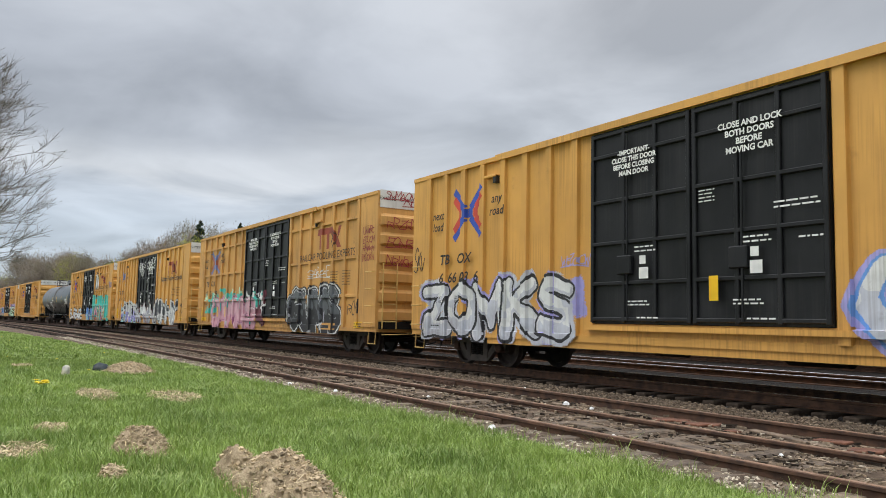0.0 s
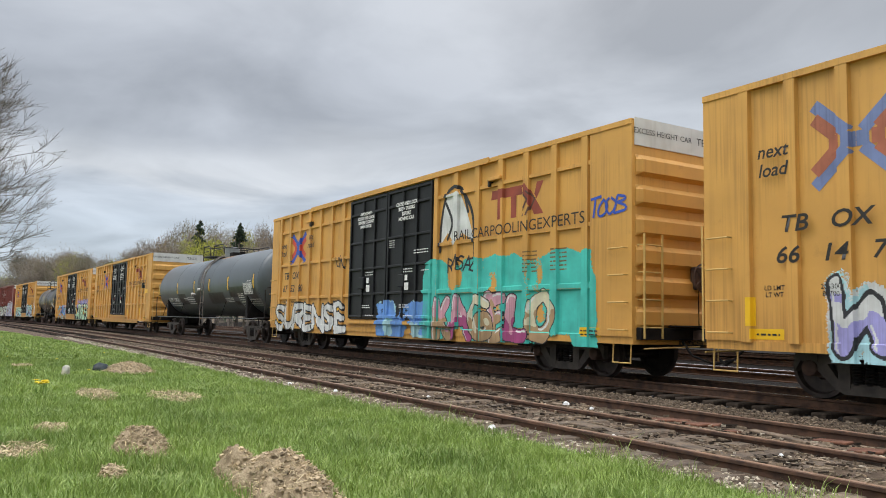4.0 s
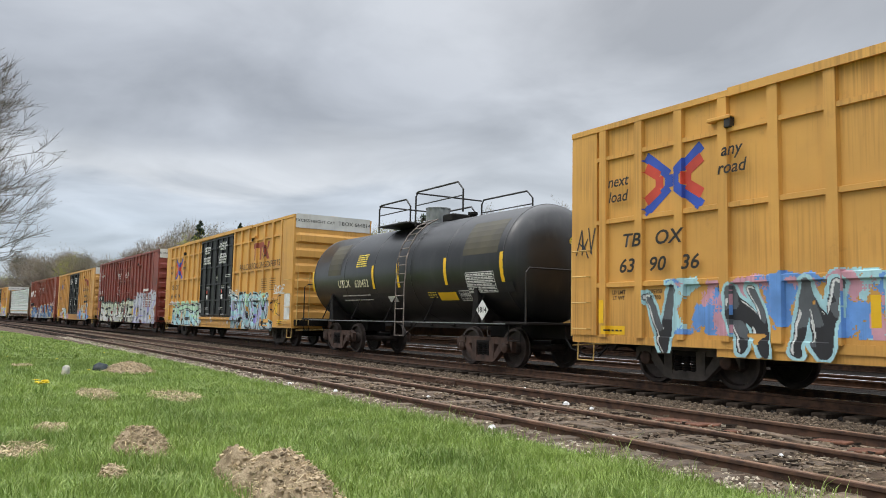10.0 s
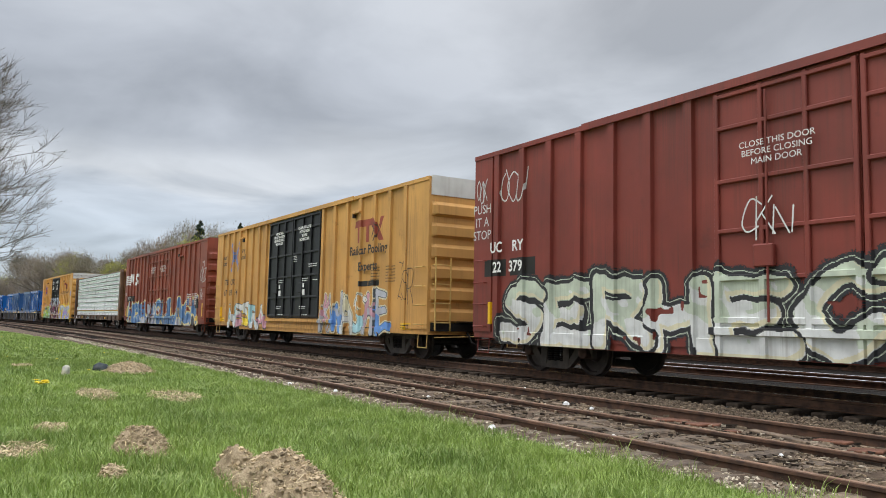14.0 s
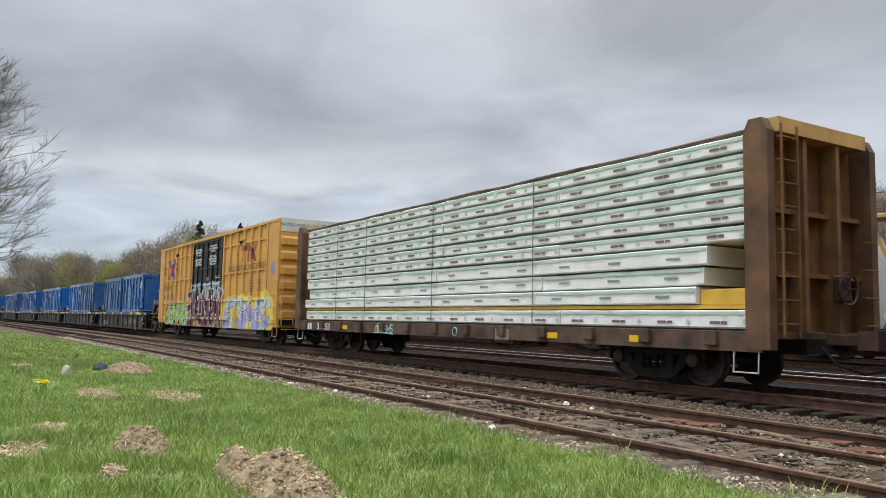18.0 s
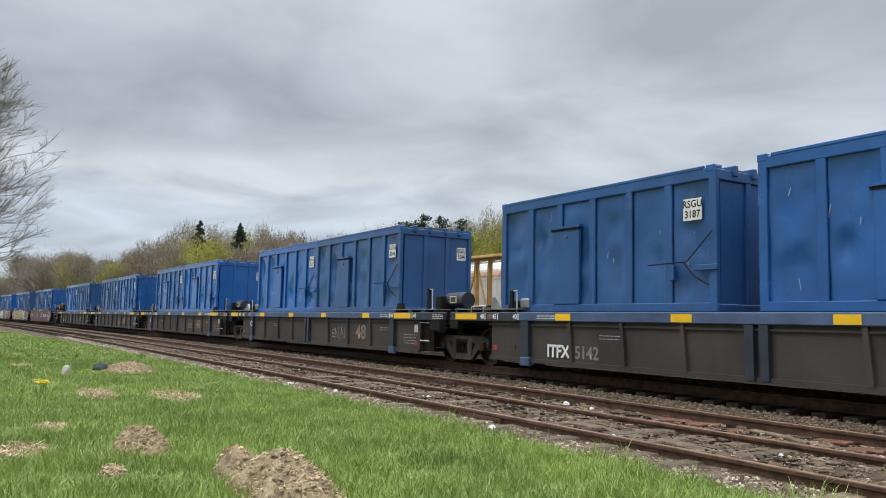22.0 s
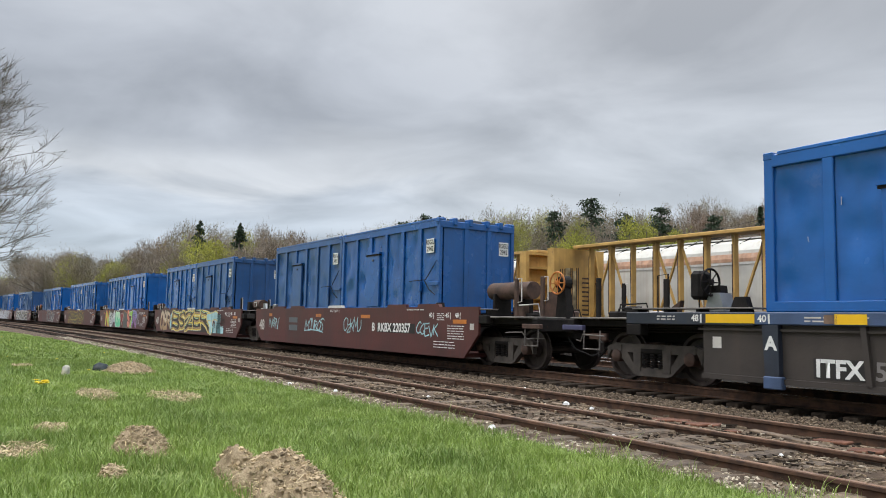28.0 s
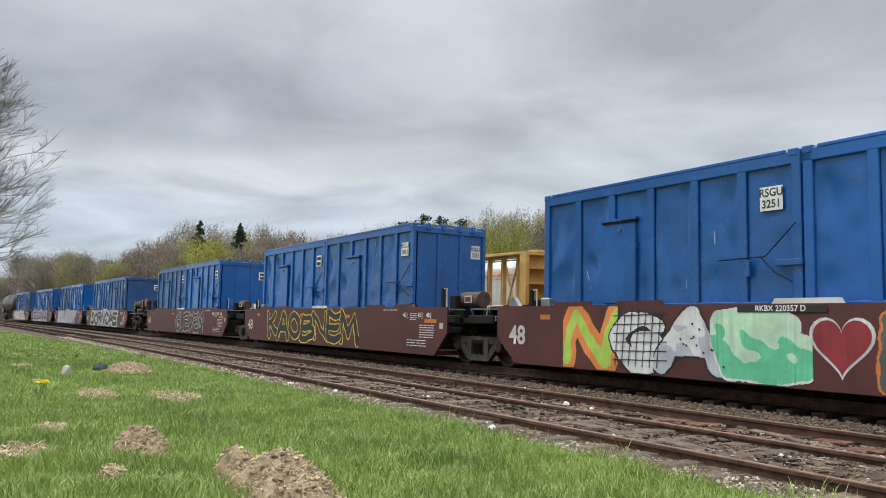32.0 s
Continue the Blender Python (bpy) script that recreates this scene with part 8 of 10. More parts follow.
        grid = [ribbon([(4.1 + 0.16 * k, 0.25), (4.15 + 0.16 * k, 1.32)], 0.018, False) for k in range(7)] + [ribbon([(4.05, 0.35 + 0.14 * k), (5.2, 0.42 + 0.14 * k)], 0.018, False) for k in range(7)] + [ribbon([(-3.65 + 0.17 * k, 0.3), (-3.55 + 0.17 * k, 1.3)], 0.018, False) for k in range(7)] + [ribbon([(-3.7, 0.4 + 0.16 * k), (-2.4, 0.44 + 0.16 * k)], 0.018, False) for k in range(6)]
        drape(c, None, [q for g in grid for q in g], 0.0165, SOOT, B)
    if i == 3:
        piece(c, None, "KAOBNEM", -4.6, 3.2, 0.28, 1.30, [SOOT], LEMON, seed=71, weight=0.30, edge=0.035, y=B, label="black letters with yellow outlines")
    if i == 4:
        piece(c, None, "GLEVEM", -0.5, 4.6, 0.28, 1.30, [SOOT], CHALK, seed=72, weight=0.30, edge=0.035, y=B, label="black letters with white outlines")
THIRD = [-477.8, -495.6, -513.4, -531.2]
for i, mid in enumerate(THIRD):
    c = brown_unit(mid, i == 0, i == 3, "", 80 + i * 5)
    piece(c, None, ("SORNCAE", "KELMOST", "ZEGUNAR", "MOCKTEL")[i], -5, 5, 0.28, 1.30, [[SOOT], [PALEGREY], [SOOT], [CREAM]][i], [CREAM, SOOT, CHALK, SOOT][i], back=[PALEGREY], seed=90 + i, weight=0.36, edge=0.04, y=B)
    for k in (3.05, -3.05):
        set_container(mid + k, (i + (k > 0)) % 3, "", c)
label_containers()


def unit_trucks():
    """Trucks shared between neighbouring units ride under the rear end of the one in front."""
    for c, at, *z in CARS:
        if not c.name.startswith("well_car"):
            continue
        groups = [g for g in (FIRST, SECOND, THIRD) if at in g][0]
        i = groups.index(at)
        truck(c, -8.45 if i == len(groups) - 1 and groups is not THIRD else -8.80, STEEL_FRAME)
        if i == 0:
            truck(c, 8.65, STEEL_FRAME)


unit_trucks()


WORN_YELLOW = material("scraped pale yellow paint", (0.46, 0.36, 0.20), 0.7, vary=0.4, scale=2.5, specks=0.7, speck_colour=(0.13, 0.06, 0.03), bump=0.004)


# ---- the standing train on the far tracks ----
def centerbeam(s0, s1, y0, seed):
    """A yellow centre-beam car, empty: bulkheads, a tall truss along its middle, a deck on two trucks."""
    mid, half = (s0 + s1) / 2, (s1 - s0) / 2
    c = tagged(new("centerbeam_car"), "empty yellow centerbeam flatcar with chipped paint", "flatcar", "cars standing on the far track")
    c.matrix_basis = side_pose(mid, y0)
    top = 4.5
    part("deck", Geo().soft_box(-half, half, -1.42, 1.42, 0.9, 1.05, 0.02), STEEL_DARK, c)
    part("top_chord", Geo().soft_box(-half + 0.5, half - 0.5, -0.42, 0.42, top - 0.14, top, 0.02), BEAM_YELLOW, c)
    part("center_sill", Geo().slab([(-half + 1, 0.9), (-half + 3.2, 0.28), (half - 3.2, 0.28), (half - 1, 0.9)], -0.5, 0.5), SILL_RUST, c)
    n = round(2 * half / 1.22)
    for i in range(1, n):
        x = -half + 2 * half * i / n
        w = 0.065 if i % 2 else 0.095
        part("truss_post", Geo().slab([(x - w, 1.05), (x + w, 1.05), (x + w * 0.7, 1.5), (x + w * 0.7, top - 0.5), (x + w, top - 0.14), (x - w, top - 0.14), (x - w * 0.7, top - 0.5), (x - w * 0.7, 1.5)], -0.12, 0.12), BEAM_YELLOW, c)
        part("post_edge", Geo().box(x - w * 0.75 - 0.012, x - w * 0.72 + 0.03, -0.125, 0.125, 1.5, top - 0.5), STEEL_RUST, c)
        if i % 3 != 0 and i < n - 1:
            x2 = x + 2 * half / n
            up = i % 3 == 1
            part("brace", Geo().tube([(x, 0, 1.1 if up else top - 0.3), (x2, 0, top - 0.3 if up else 1.1)], 0.055, 4), BEAM_YELLOW, c)
            if i % 6 == 4:
                part("brace", Geo().tube([(x, 0.03, top - 0.3 if up else 1.1), (x2, 0.03, 1.1 if up else top - 0.3)], 0.055, 4), BEAM_YELLOW, c)
    for s in (-1, 1):
        xo, xi = s * half, s * (half - 0.45)
        a, b = sorted((xo, xi))
        for y in (-1.35, 1.35):
            part("bulkhead_post", Geo().slab([(a, 1.0), (b, 1.0), (b, top - 0.15), (a, top - 0.15)], y - 0.1, y + 0.1), BEAM_YELLOW, c)
        part("bulkhead_plate", Geo().box(min(xi, xi + s * 0.05), max(xi, xi + s * 0.05), -1.25, 1.25, 1.05, top - 0.15), BEAM_YELLOW, c)
        for z in (1.5, 2.2, 2.9, 3.6, 4.25):
            part("bulkhead_rib", Geo().box(a + 0.04, b - 0.04, -1.25, 1.25, z - 0.05, z + 0.05), BEAM_YELLOW, c)
        face = xi - s * 0.012
        fa, fb = sorted((face, xi))
        if s < 0:
            for y in (-1.1, -0.98, -0.84, -0.50, -0.42, -0.16, -0.06):
                part("rub_strip", Geo().box(fa, fb, y - 0.022, y + 0.022, 1.15, 3.55 - 0.1 * abs(y)), STEEL_RUST, c)
            part("worn_panel", Geo().box(fa + 0.004, fb, -0.80, -0.54, 1.2, 3.5), WORN_YELLOW, c)
            part("worn_panel", Geo().box(fa + 0.004, fb, -0.38, -0.2, 1.2, 3.4), WORN_YELLOW, c)
            for k in range(9):
                part("print_bar", Geo().box(fa, fb, 0.16, 0.66 - 0.05 * (k % 3), 1.45 + 0.2 * k, 1.52 + 0.2 * k), STEEL_RUST, c)
            part("gusset_plate", Geo().slab([(xi, 1.05), (xi + 0.6, 1.05), (xi, top - 0.3)], 0.95, 1.02), BEAM_YELLOW, c)
            part("tie_down", grab([(xi + 0.05, 0.9, 1.1), (xi + 0.25, 0.95, 2.0), (xi + 0.08, 0.9, 2.9)], 0.03), STEEL_RUST, c)
            part("tie_down", grab([(xi + 0.1, -0.6, 1.05), (xi + 0.35, -0.5, 1.3), (xi + 0.6, -0.6, 1.05)], 0.04), STEEL_RUST, c)
        truck(c, s * (half - 2.3), STEEL_RUST)
        coupler(c, xo, s)
    for s in (-1, 1):
        part("side_sill", Geo().box(-half, half, s * 1.42 - 0.03, s * 1.42 + 0.03, 0.72, 0.95), STEEL_DARK, c)
    for i in range(10):
        x = -half + 1.5 + i * (2 * half - 3) / 9
        part("winch", Geo().soft_box(x - 0.15, x + 0.15, -1.55, -1.42, 0.85, 1.02, 0.02), STEEL_DARK, c)
    return c


def hopper(s0, s1, y0, mark):
    mid, half = (s0 + s1) / 2, (s1 - s0) / 2
    c = tagged(new("hopper_car"), "dusty white covered hopper with rust-orange streaks", "hopper car", "cars standing on the far track")
    c.matrix_basis = side_pose(mid, y0)
    rings = []
    for x in (-half + 0.3, half - 0.3):
        prof = [(-1.52, 1.6), (-1.55, 2.4), (-1.55, 3.7), (-1.45, 4.2), (-1.15, 4.55), (-0.5, 4.72), (0.5, 4.72), (1.15, 4.55), (1.45, 4.2), (1.55, 3.7), (1.55, 2.4), (1.52, 1.6), (0.6, 0.8), (-0.6, 0.8)]
        rings.append([(x, a, b) for a, b in prof])
    part("body", Geo().loft([r[::-1] for r in rings]), HOPPER, c)
    part("orange_band", Geo().loft([[(x, -1.562, 3.72), (x, -1.56, 3.86), (x, -1.49, 4.06), (x, -1.5, 3.9)] for x in (-half + 0.35, half - 0.35)]), HOPPER_ORANGE, c)
    part("roof_walk", Geo().box(-half + 0.3, half - 0.3, -0.5, 0.5, 4.78, 4.84), OFF_WHITE, c)
    part("eave_rail", Geo().box(-half + 0.3, half - 0.3, -1.58, -1.5, 3.62, 3.7), OFF_WHITE, c)
    for i in range(12):
        x = -half + 0.6 + i * (2 * half - 1.2) / 11
        part("walk_bracket", grab([(x, -1.2, 4.5), (x, -0.5, 4.8)], 0.025), STEEL_DARK, c)
    part("side_sill", Geo().box(-half, half, -1.55, -1.45, 1.45, 1.65), HOPPER, c)
    for s in (-1, 1):
        ladder("ladder", c, s * (half - 0.5), -1.55, 1.2, 3.6, 0.45, HOPPER, "x", 6)
        part("end_platform", Geo().box(min(s * (half - 0.3), s * (half + 0.6)), max(s * (half - 0.3), s * (half + 0.6)), -1.4, 1.4, 1.0, 1.1), STEEL_DARK, c)
        truck(c, s * (half - 1.6), STEEL_DARK)
        for k in range(2):
            x = s * (half * 0.28 + k * half * 0.36)
            part("discharge_gate", Geo().loft([[(x - w, -d, z), (x + w, -d, z), (x + w, d, z), (x - w, d, z)] for z, w, d in ((0.45, 0.25, 0.4), (1.2, 1.1, 1.2))]), STEEL_DARK, c)
    if mark:
        lettering("RVRX\n52120", -0.6, -1.56, 2.45, 0.36, INK, c, bold=0.01)
        tag(c, None, -5.5, 2.6, 1.6, 0.4, PALEGREY, 4, 0.03, y=-1.556)
    return c


centerbeam(-27.0, -4.7, 11.6, 1)
centerbeam(-51.0, -28.4, 11.6, 2)
hopper(-33.0, -16.2, 16.75, False)
hopper(-15.2, 2.0, 16.75, True)
hopper(-51.0, -34.2, 16.75, False)


# ---- ties, ballast and litter on the tracks ----
def build_ties():
    rnd = random.Random(11)
    shapes = []
    for k in range(4):
        g = Geo()
        j = [rnd.uniform(-0.012, 0.012) for _ in range(8)]
        g.soft_box(-0.115 + j[0], 0.115 + j[1], -1.29 + j[2] * 3, 1.29 + j[3] * 3, -0.20, -0.015 + j[4] * 0.4, 0.018)
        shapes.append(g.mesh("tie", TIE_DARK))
    old = []
    for k in range(4):
        g = Geo()
        j = [rnd.uniform(-0.02, 0.02) for _ in range(8)]
        g.soft_box(-0.115 + j[0], 0.115 + j[1], -1.25 + j[2] * 4, 1.25 + j[3] * 4, -0.20, -0.015 + j[4] * 0.5, 0.022)
        old.append(g.mesh("tie", TIE_WOOD))
    main = tagged(new("track_ties"), "dark creosoted wooden ties under the main track", "ties", kind="structure")
    side = tagged(new("siding_ties"), "grey weathered ties half buried under the siding", "ties", kind="structure")
    s = -56.0
    while s < 5:
        ob = new("tie", rnd.choice(shapes))
        ob.parent = main
        ob.matrix_basis = side_pose(s, 0) @ pose(0, rnd.uniform(-0.03, 0.03), -0.155, 0, 0, rnd.uniform(-1.5, 1.5))
        s += 0.50 + rnd.uniform(-0.02, 0.02)
    s = -45.0
    while s < 0:
        ob = new("tie", rnd.choice(old))
        ob.parent = side
        ob.matrix_basis = side_pose(s, -4.95) @ pose(0, rnd.uniform(-0.06, 0.06), -0.252 + rnd.uniform(-0.02, 0.012), 0, 0, rnd.uniform(-3, 3))
        s += 0.56 + rnd.uniform(-0.05, 0.05)
    # the other tracks' ties, and those far off
    g = Geo()
    for off, lo, hi in ((0, -250, -56.3), (4.9, -250, 20), (11.6, -250, 20), (16.75, -90, 20), (-4.95, -250, -45.5)):
        s = lo
        while s < hi:
            m = side_pose(s, off) @ pose(0, 0, -0.17 if off >= 0 else -0.265)
            bx = Geo().box(-0.115, 0.115, -1.28, 1.28, -0.18, 0.0)
            g.add([m @ Vector(v) for v in bx.v], bx.f)
            s += 0.55
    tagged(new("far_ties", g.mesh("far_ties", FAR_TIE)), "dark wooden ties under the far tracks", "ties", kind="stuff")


build_ties()


def scatter_stones(name, label, n, xs, ys, size, mat, seed, base):
    """Loose broken stones: each an uneven lump of eight corners."""
    rnd = np.random.RandomState(seed)
    # nearer stretches get more stones
    u = rnd.rand(n) ** 1.7
    x = xs[1] - (xs[1] - xs[0]) * u
    y = ys[0] + (ys[1] - ys[0]) * rnd.rand(n)
    r = size * (0.55 + 0.9 * rnd.rand(n) ** 2) * (1 + 0.8 * u)
    cube = np.array([(-1, -1, -1), (1, -1, -1), (1, 1, -1), (-1, 1, -1), (-1, -1, 1), (1, -1, 1), (1, 1, 1), (-1, 1, 1)], float)
    faces = np.array([(0, 3, 2, 1), (4, 5, 6, 7), (0, 1, 5, 4), (1, 2, 6, 5), (2, 3, 7, 6), (3, 0, 4, 7)])
    v = cube[None] * (0.55 + 0.55 * rnd.rand(n, 8, 3)) * r[:, None, None]
    a = rnd.rand(n) * 6.283
    t = (rnd.rand(n) - 0.5) * 1.4
    ca, sa, ct, st = np.cos(a)[:, None], np.sin(a)[:, None], np.cos(t)[:, None], np.sin(t)[:, None]
    vx, vy, vz = v[..., 0], v[..., 1], v[..., 2] * 0.8
    vy, vz = vy * ct - vz * st, vy * st + vz * ct
    vx, vy = vx * ca - vy * sa, vx * sa + vy * ca
    shift = -0.5 * BEND * np.minimum(x, 0) ** 2
    z = np.array([base(yy) for yy in y])
    v = np.stack([vx + x[:, None], vy + (y + shift)[:, None], vz + (z + r * 0.3)[:, None]], -1).reshape(-1, 3)
    f = (faces[None] + (np.arange(n) * 8)[:, None, None]).reshape(-1, 4)
    me = bpy.data.meshes.new(name)
    me.from_pydata(v.tolist(), [], f.tolist())
    me.materials.append(mat)
    tagged(new(name, me), label, "stones", kind="stuff")


STONE_MAT = material("broken grey brown stone", (0.138, 0.102, 0.067), 0.9, vary=0.2, scale=30, islands=0.55, bump=0.0)
STONE_BLACK = material("near-black stone", (0.032, 0.026, 0.022), 0.8, vary=0.2, scale=30, islands=0.5, bump=0.0)
CHIP_MAT = material("pale limestone chips", (0.40, 0.345, 0.26), 0.9, vary=0.15, scale=30, islands=0.5, bump=0.0)
WOODCHIP = material("grey brown wood chips and bark", (0.21, 0.158, 0.104), 0.9, vary=0.3, scale=20, islands=0.6, bump=0.0)
shoulder = lambda y: ground_height(0, y)
scatter_stones("ballast", "brown-grey crushed stone ballast along the main track", 27000, (-48, 3), (-3.0, -1.36), 0.0155, STONE_MAT, 1, shoulder)
scatter_stones("ballast", "brown-grey crushed stone ballast between the main rails", 3500, (-48, 3), (-1.3, 0.65), 0.026, STONE_BLACK, 5, shoulder)
scatter_stones("gravel", "small dark stones and cinders between the siding rails", 11000, (-46, 0), (-6.2, -3.1), 0.013, STONE_MAT, 2, shoulder)
scatter_stones("gravel", "pale stone chips along the edge of the siding", 5000, (-50, 0), (-6.55, -5.85), 0.013, CHIP_MAT, 3, shoulder)


def litter(name, label, n, xs, ys, length, mat, seed):
    """Splinters and chips lying flat."""
    rnd = random.Random(seed)
    g = Geo()
    for _ in range(n):
        u = rnd.random() ** 1.6
        x, y = xs[1] - (xs[1] - xs[0]) * u, rnd.uniform(*ys)
        l, w, h = length * rnd.uniform(0.4, 1.6), rnd.uniform(0.006, 0.025), rnd.uniform(0.004, 0.014)
        m = pose(x, y - 0.5 * BEND * min(x, 0) ** 2, ground_height(x, y) + h + 0.004, rnd.uniform(-8, 8), rnd.uniform(-8, 8), rnd.uniform(-40, 220))
        b = Geo().box(-l / 2, l / 2, -w / 2, w / 2, -h, h)
        g.add([m @ Vector(v) for v in b.v], b.f)
    tagged(new(name, g.mesh(name, mat)), label, "debris", kind="stuff")


litter("wood_litter", "splinters of old ties and bark between the rails", 2600, (-40, 0), (-5.65, -3.1), 0.12, WOODCHIP, 4)
litter("wood_litter", "dark rotten splinters between the siding rails", 900, (-30, 0), (-5.65, -3.1), 0.16, TIE_DARK, 14)
litter("wood_litter", "pale dry chips between the siding rails", 700, (-30, 0), (-6.3, -3.1), 0.05, CHIP_MAT, 15)

RUST_PLATE = material("orange rusted plate", (0.135, 0.056, 0.030), 0.85, vary=0.3, scale=6, bump=0.01)
for x, y, l, w, a in ((-7.9, -3.42, 0.30, 0.20, 40), (-7.75, -3.30, 0.34, 0.18, 5), (-7.35, -3.45, 0.5, 0.16, -14), (-7.15, -3.38, 0.3, 0.2, 25), (-6.6, -3.6, 0.25, 0.14, -30), (-5.5, -3.25, 0.45, 0.15, -5), (-4.95, -3.5, 0.35, 0.2, 15)):
    t = tagged(new("tie_plate", Geo().soft_box(-l / 2, l / 2, -w / 2, w / 2, 0, 0.03, 0.008).mesh("tie_plate", RUST_PLATE)), "orange rusted steel tie plate lying on the stones", "metal scrap")
    t.matrix_basis = pose(x, y, ground_height(x, y) - 0.002, 4, -3, a)
for x, y, l, w, a in ((-6.15, -3.3, 0.75, 0.13, 4), (-5.75, -3.5, 0.9, 0.10, -9), (-9.7, -3.5, 0.8, 0.08, 10), (-13.5, -4.6, 0.9, 0.09, 20), (-16, -3.6, 1.0, 0.10, -12), (-7.3, -5.0, 1.1, 0.2, 4), (-5.8, -5.1, 0.9, 0.2, -3)):
    t = tagged(new("plank", Geo().soft_box(-l / 2, l / 2, -w / 2, w / 2, 0, 0.035, 0.008).mesh("plank", TIE_WOOD)), "splintered grey piece of an old tie", "plank")
    t.matrix_basis = pose(x, y - 0.5 * BEND * x * x, ground_height(x, y) - 0.012, 2, 3, a)
PAPER = material("crumpled white litter", (0.70, 0.70, 0.68), 0.7, vary=0.1, bump=0)
rnd = random.Random(21)
for x, y, r in ((-12.1, -2.62, 0.075), (-14.4, -2.7, 0.055), (-9.85, -3.5, 0.06), (-9.3, -3.45, 0.04), (-8.06, -6.2, 0.045), (-10.6, -5.4, 0.035), (-6.2, -3.9, 0.03), (-5.2, -4.6, 0.03), (-11.8, -4.9, 0.035), (-4.6, -2.6, 0.04), (-17.5, -2.7, 0.05), (-6.9, -5.3, 0.04), (-13.2, -6.0, 0.045), (-15.2, -6.1, 0.04)):
    g = Geo()
    n = 7
    g.loft([[(r * k * math.cos(2 * math.pi * i / n) * rnd.uniform(0.7, 1.3), r * k * math.sin(2 * math.pi * i / n) * rnd.uniform(0.7, 1.3), z * r * rnd.uniform(0.8, 1.2)) for i in range(n)] for z, k in ((0, 0.7), (0.5, 1.1), (1.0, 0.8), (1.3, 0.3))])
    t = tagged(new("litter_scrap", g.mesh("litter_scrap", PAPER)), "crumpled white scrap lying beside the rails", "litter")
    t.matrix_basis = pose(x, y - 0.5 * BEND * x * x, ground_height(x, y) - 0.005, 0, 0, rnd.uniform(0, 360))
# fishplates at the rail joints
for s, off, z in ((-8.9, -5.734, -0.17), (-9.2, -4.216, -0.187), (-20.5, -5.734, -0.17), (-21.0, -4.216, -0.187), (-14.2, -3.056, -0.137)):
    t = tagged(new("joint_bar"), "rusty bolted joint bar on a siding rail", "joint bar")
    t.matrix_basis = side_pose(s, off) @ pose(0, 0, z)
    part("bar", Geo().soft_box(-0.4, 0.4, -0.042, -0.013, -0.135, -0.05, 0.006), RAIL_RUST, t)
    part("bar", Geo().soft_box(-0.4, 0.4, 0.013, 0.042, -0.135, -0.05, 0.006), RAIL_RUST, t)
    for k in (-0.3, -0.1, 0.1, 0.3):
        part("bolt", Geo().turned([(-0.075, 0.018), (-0.04, 0.018)], k, -0.092, 6), RAIL_RUST, t)


# ---- the lawn ----
GRASS = material("spring grass blades", (0.188, 0.262, 0.050), 0.55, vary=0.18, scale=0.9, tint=(0.130, 0.205, 0.034), islands=0.20, bump=0)
GRASS_PALE = material("pale yellow green grass blades", (0.28, 0.36, 0.088), 0.55, vary=0.15, scale=0.9, islands=0.20, bump=0)
STRAW = material("dry straw", (0.46, 0.37, 0.22), 0.85, vary=0.2, scale=6, islands=0.4, bump=0)
MOUND_SOIL = soil("dug sandy soil", [(0.19, 0.140, 0.085), (0.33, 0.252, 0.155), (0.48, 0.385, 0.25)], 9.0, 0.03)
CLOD = material("dry sandy clods", (0.36, 0.275, 0.17), 0.95, vary=0.2, scale=20, islands=0.45, bump=0)
# bare heaps: x, y, half length, half width, height
HEAPS = [(-5.62, -9.79, 0.74, 0.34, 0.29), (-6.34, -9.88, 0.28, 0.19, 0.36), (-7.85, -10.34, 0.42, 0.25, 0.28), (-6.72, -10.77, 0.16, 0.10, 0.10), (-18.8, -8.5, 1.2, 0.5, 0.23)]
THIN = [(-13.3, -9.95, 1.0, 0.26), (-12.6, -8.95, 0.9, 0.36), (-8.1, -11.3, 0.45, 0.22), (-9.4, -10.95, 0.3, 0.14), (-20.5, -10.5, 0.3, 0.2)]


def bare(x, y):
    """0 in full grass, 1 on bare soil or straw."""
    b = 0.0
    for hx, hy, a, c, *_ in HEAPS:
        b = max(b, 1.25 - math.hypot((x - hx) / a, (y - hy) / c) * 1.0)
    for hx, hy, a, c in THIN:
        b = max(b, 0.9 - 0.7 * math.hypot((x - hx) / a, (y - hy) / c))
    return b


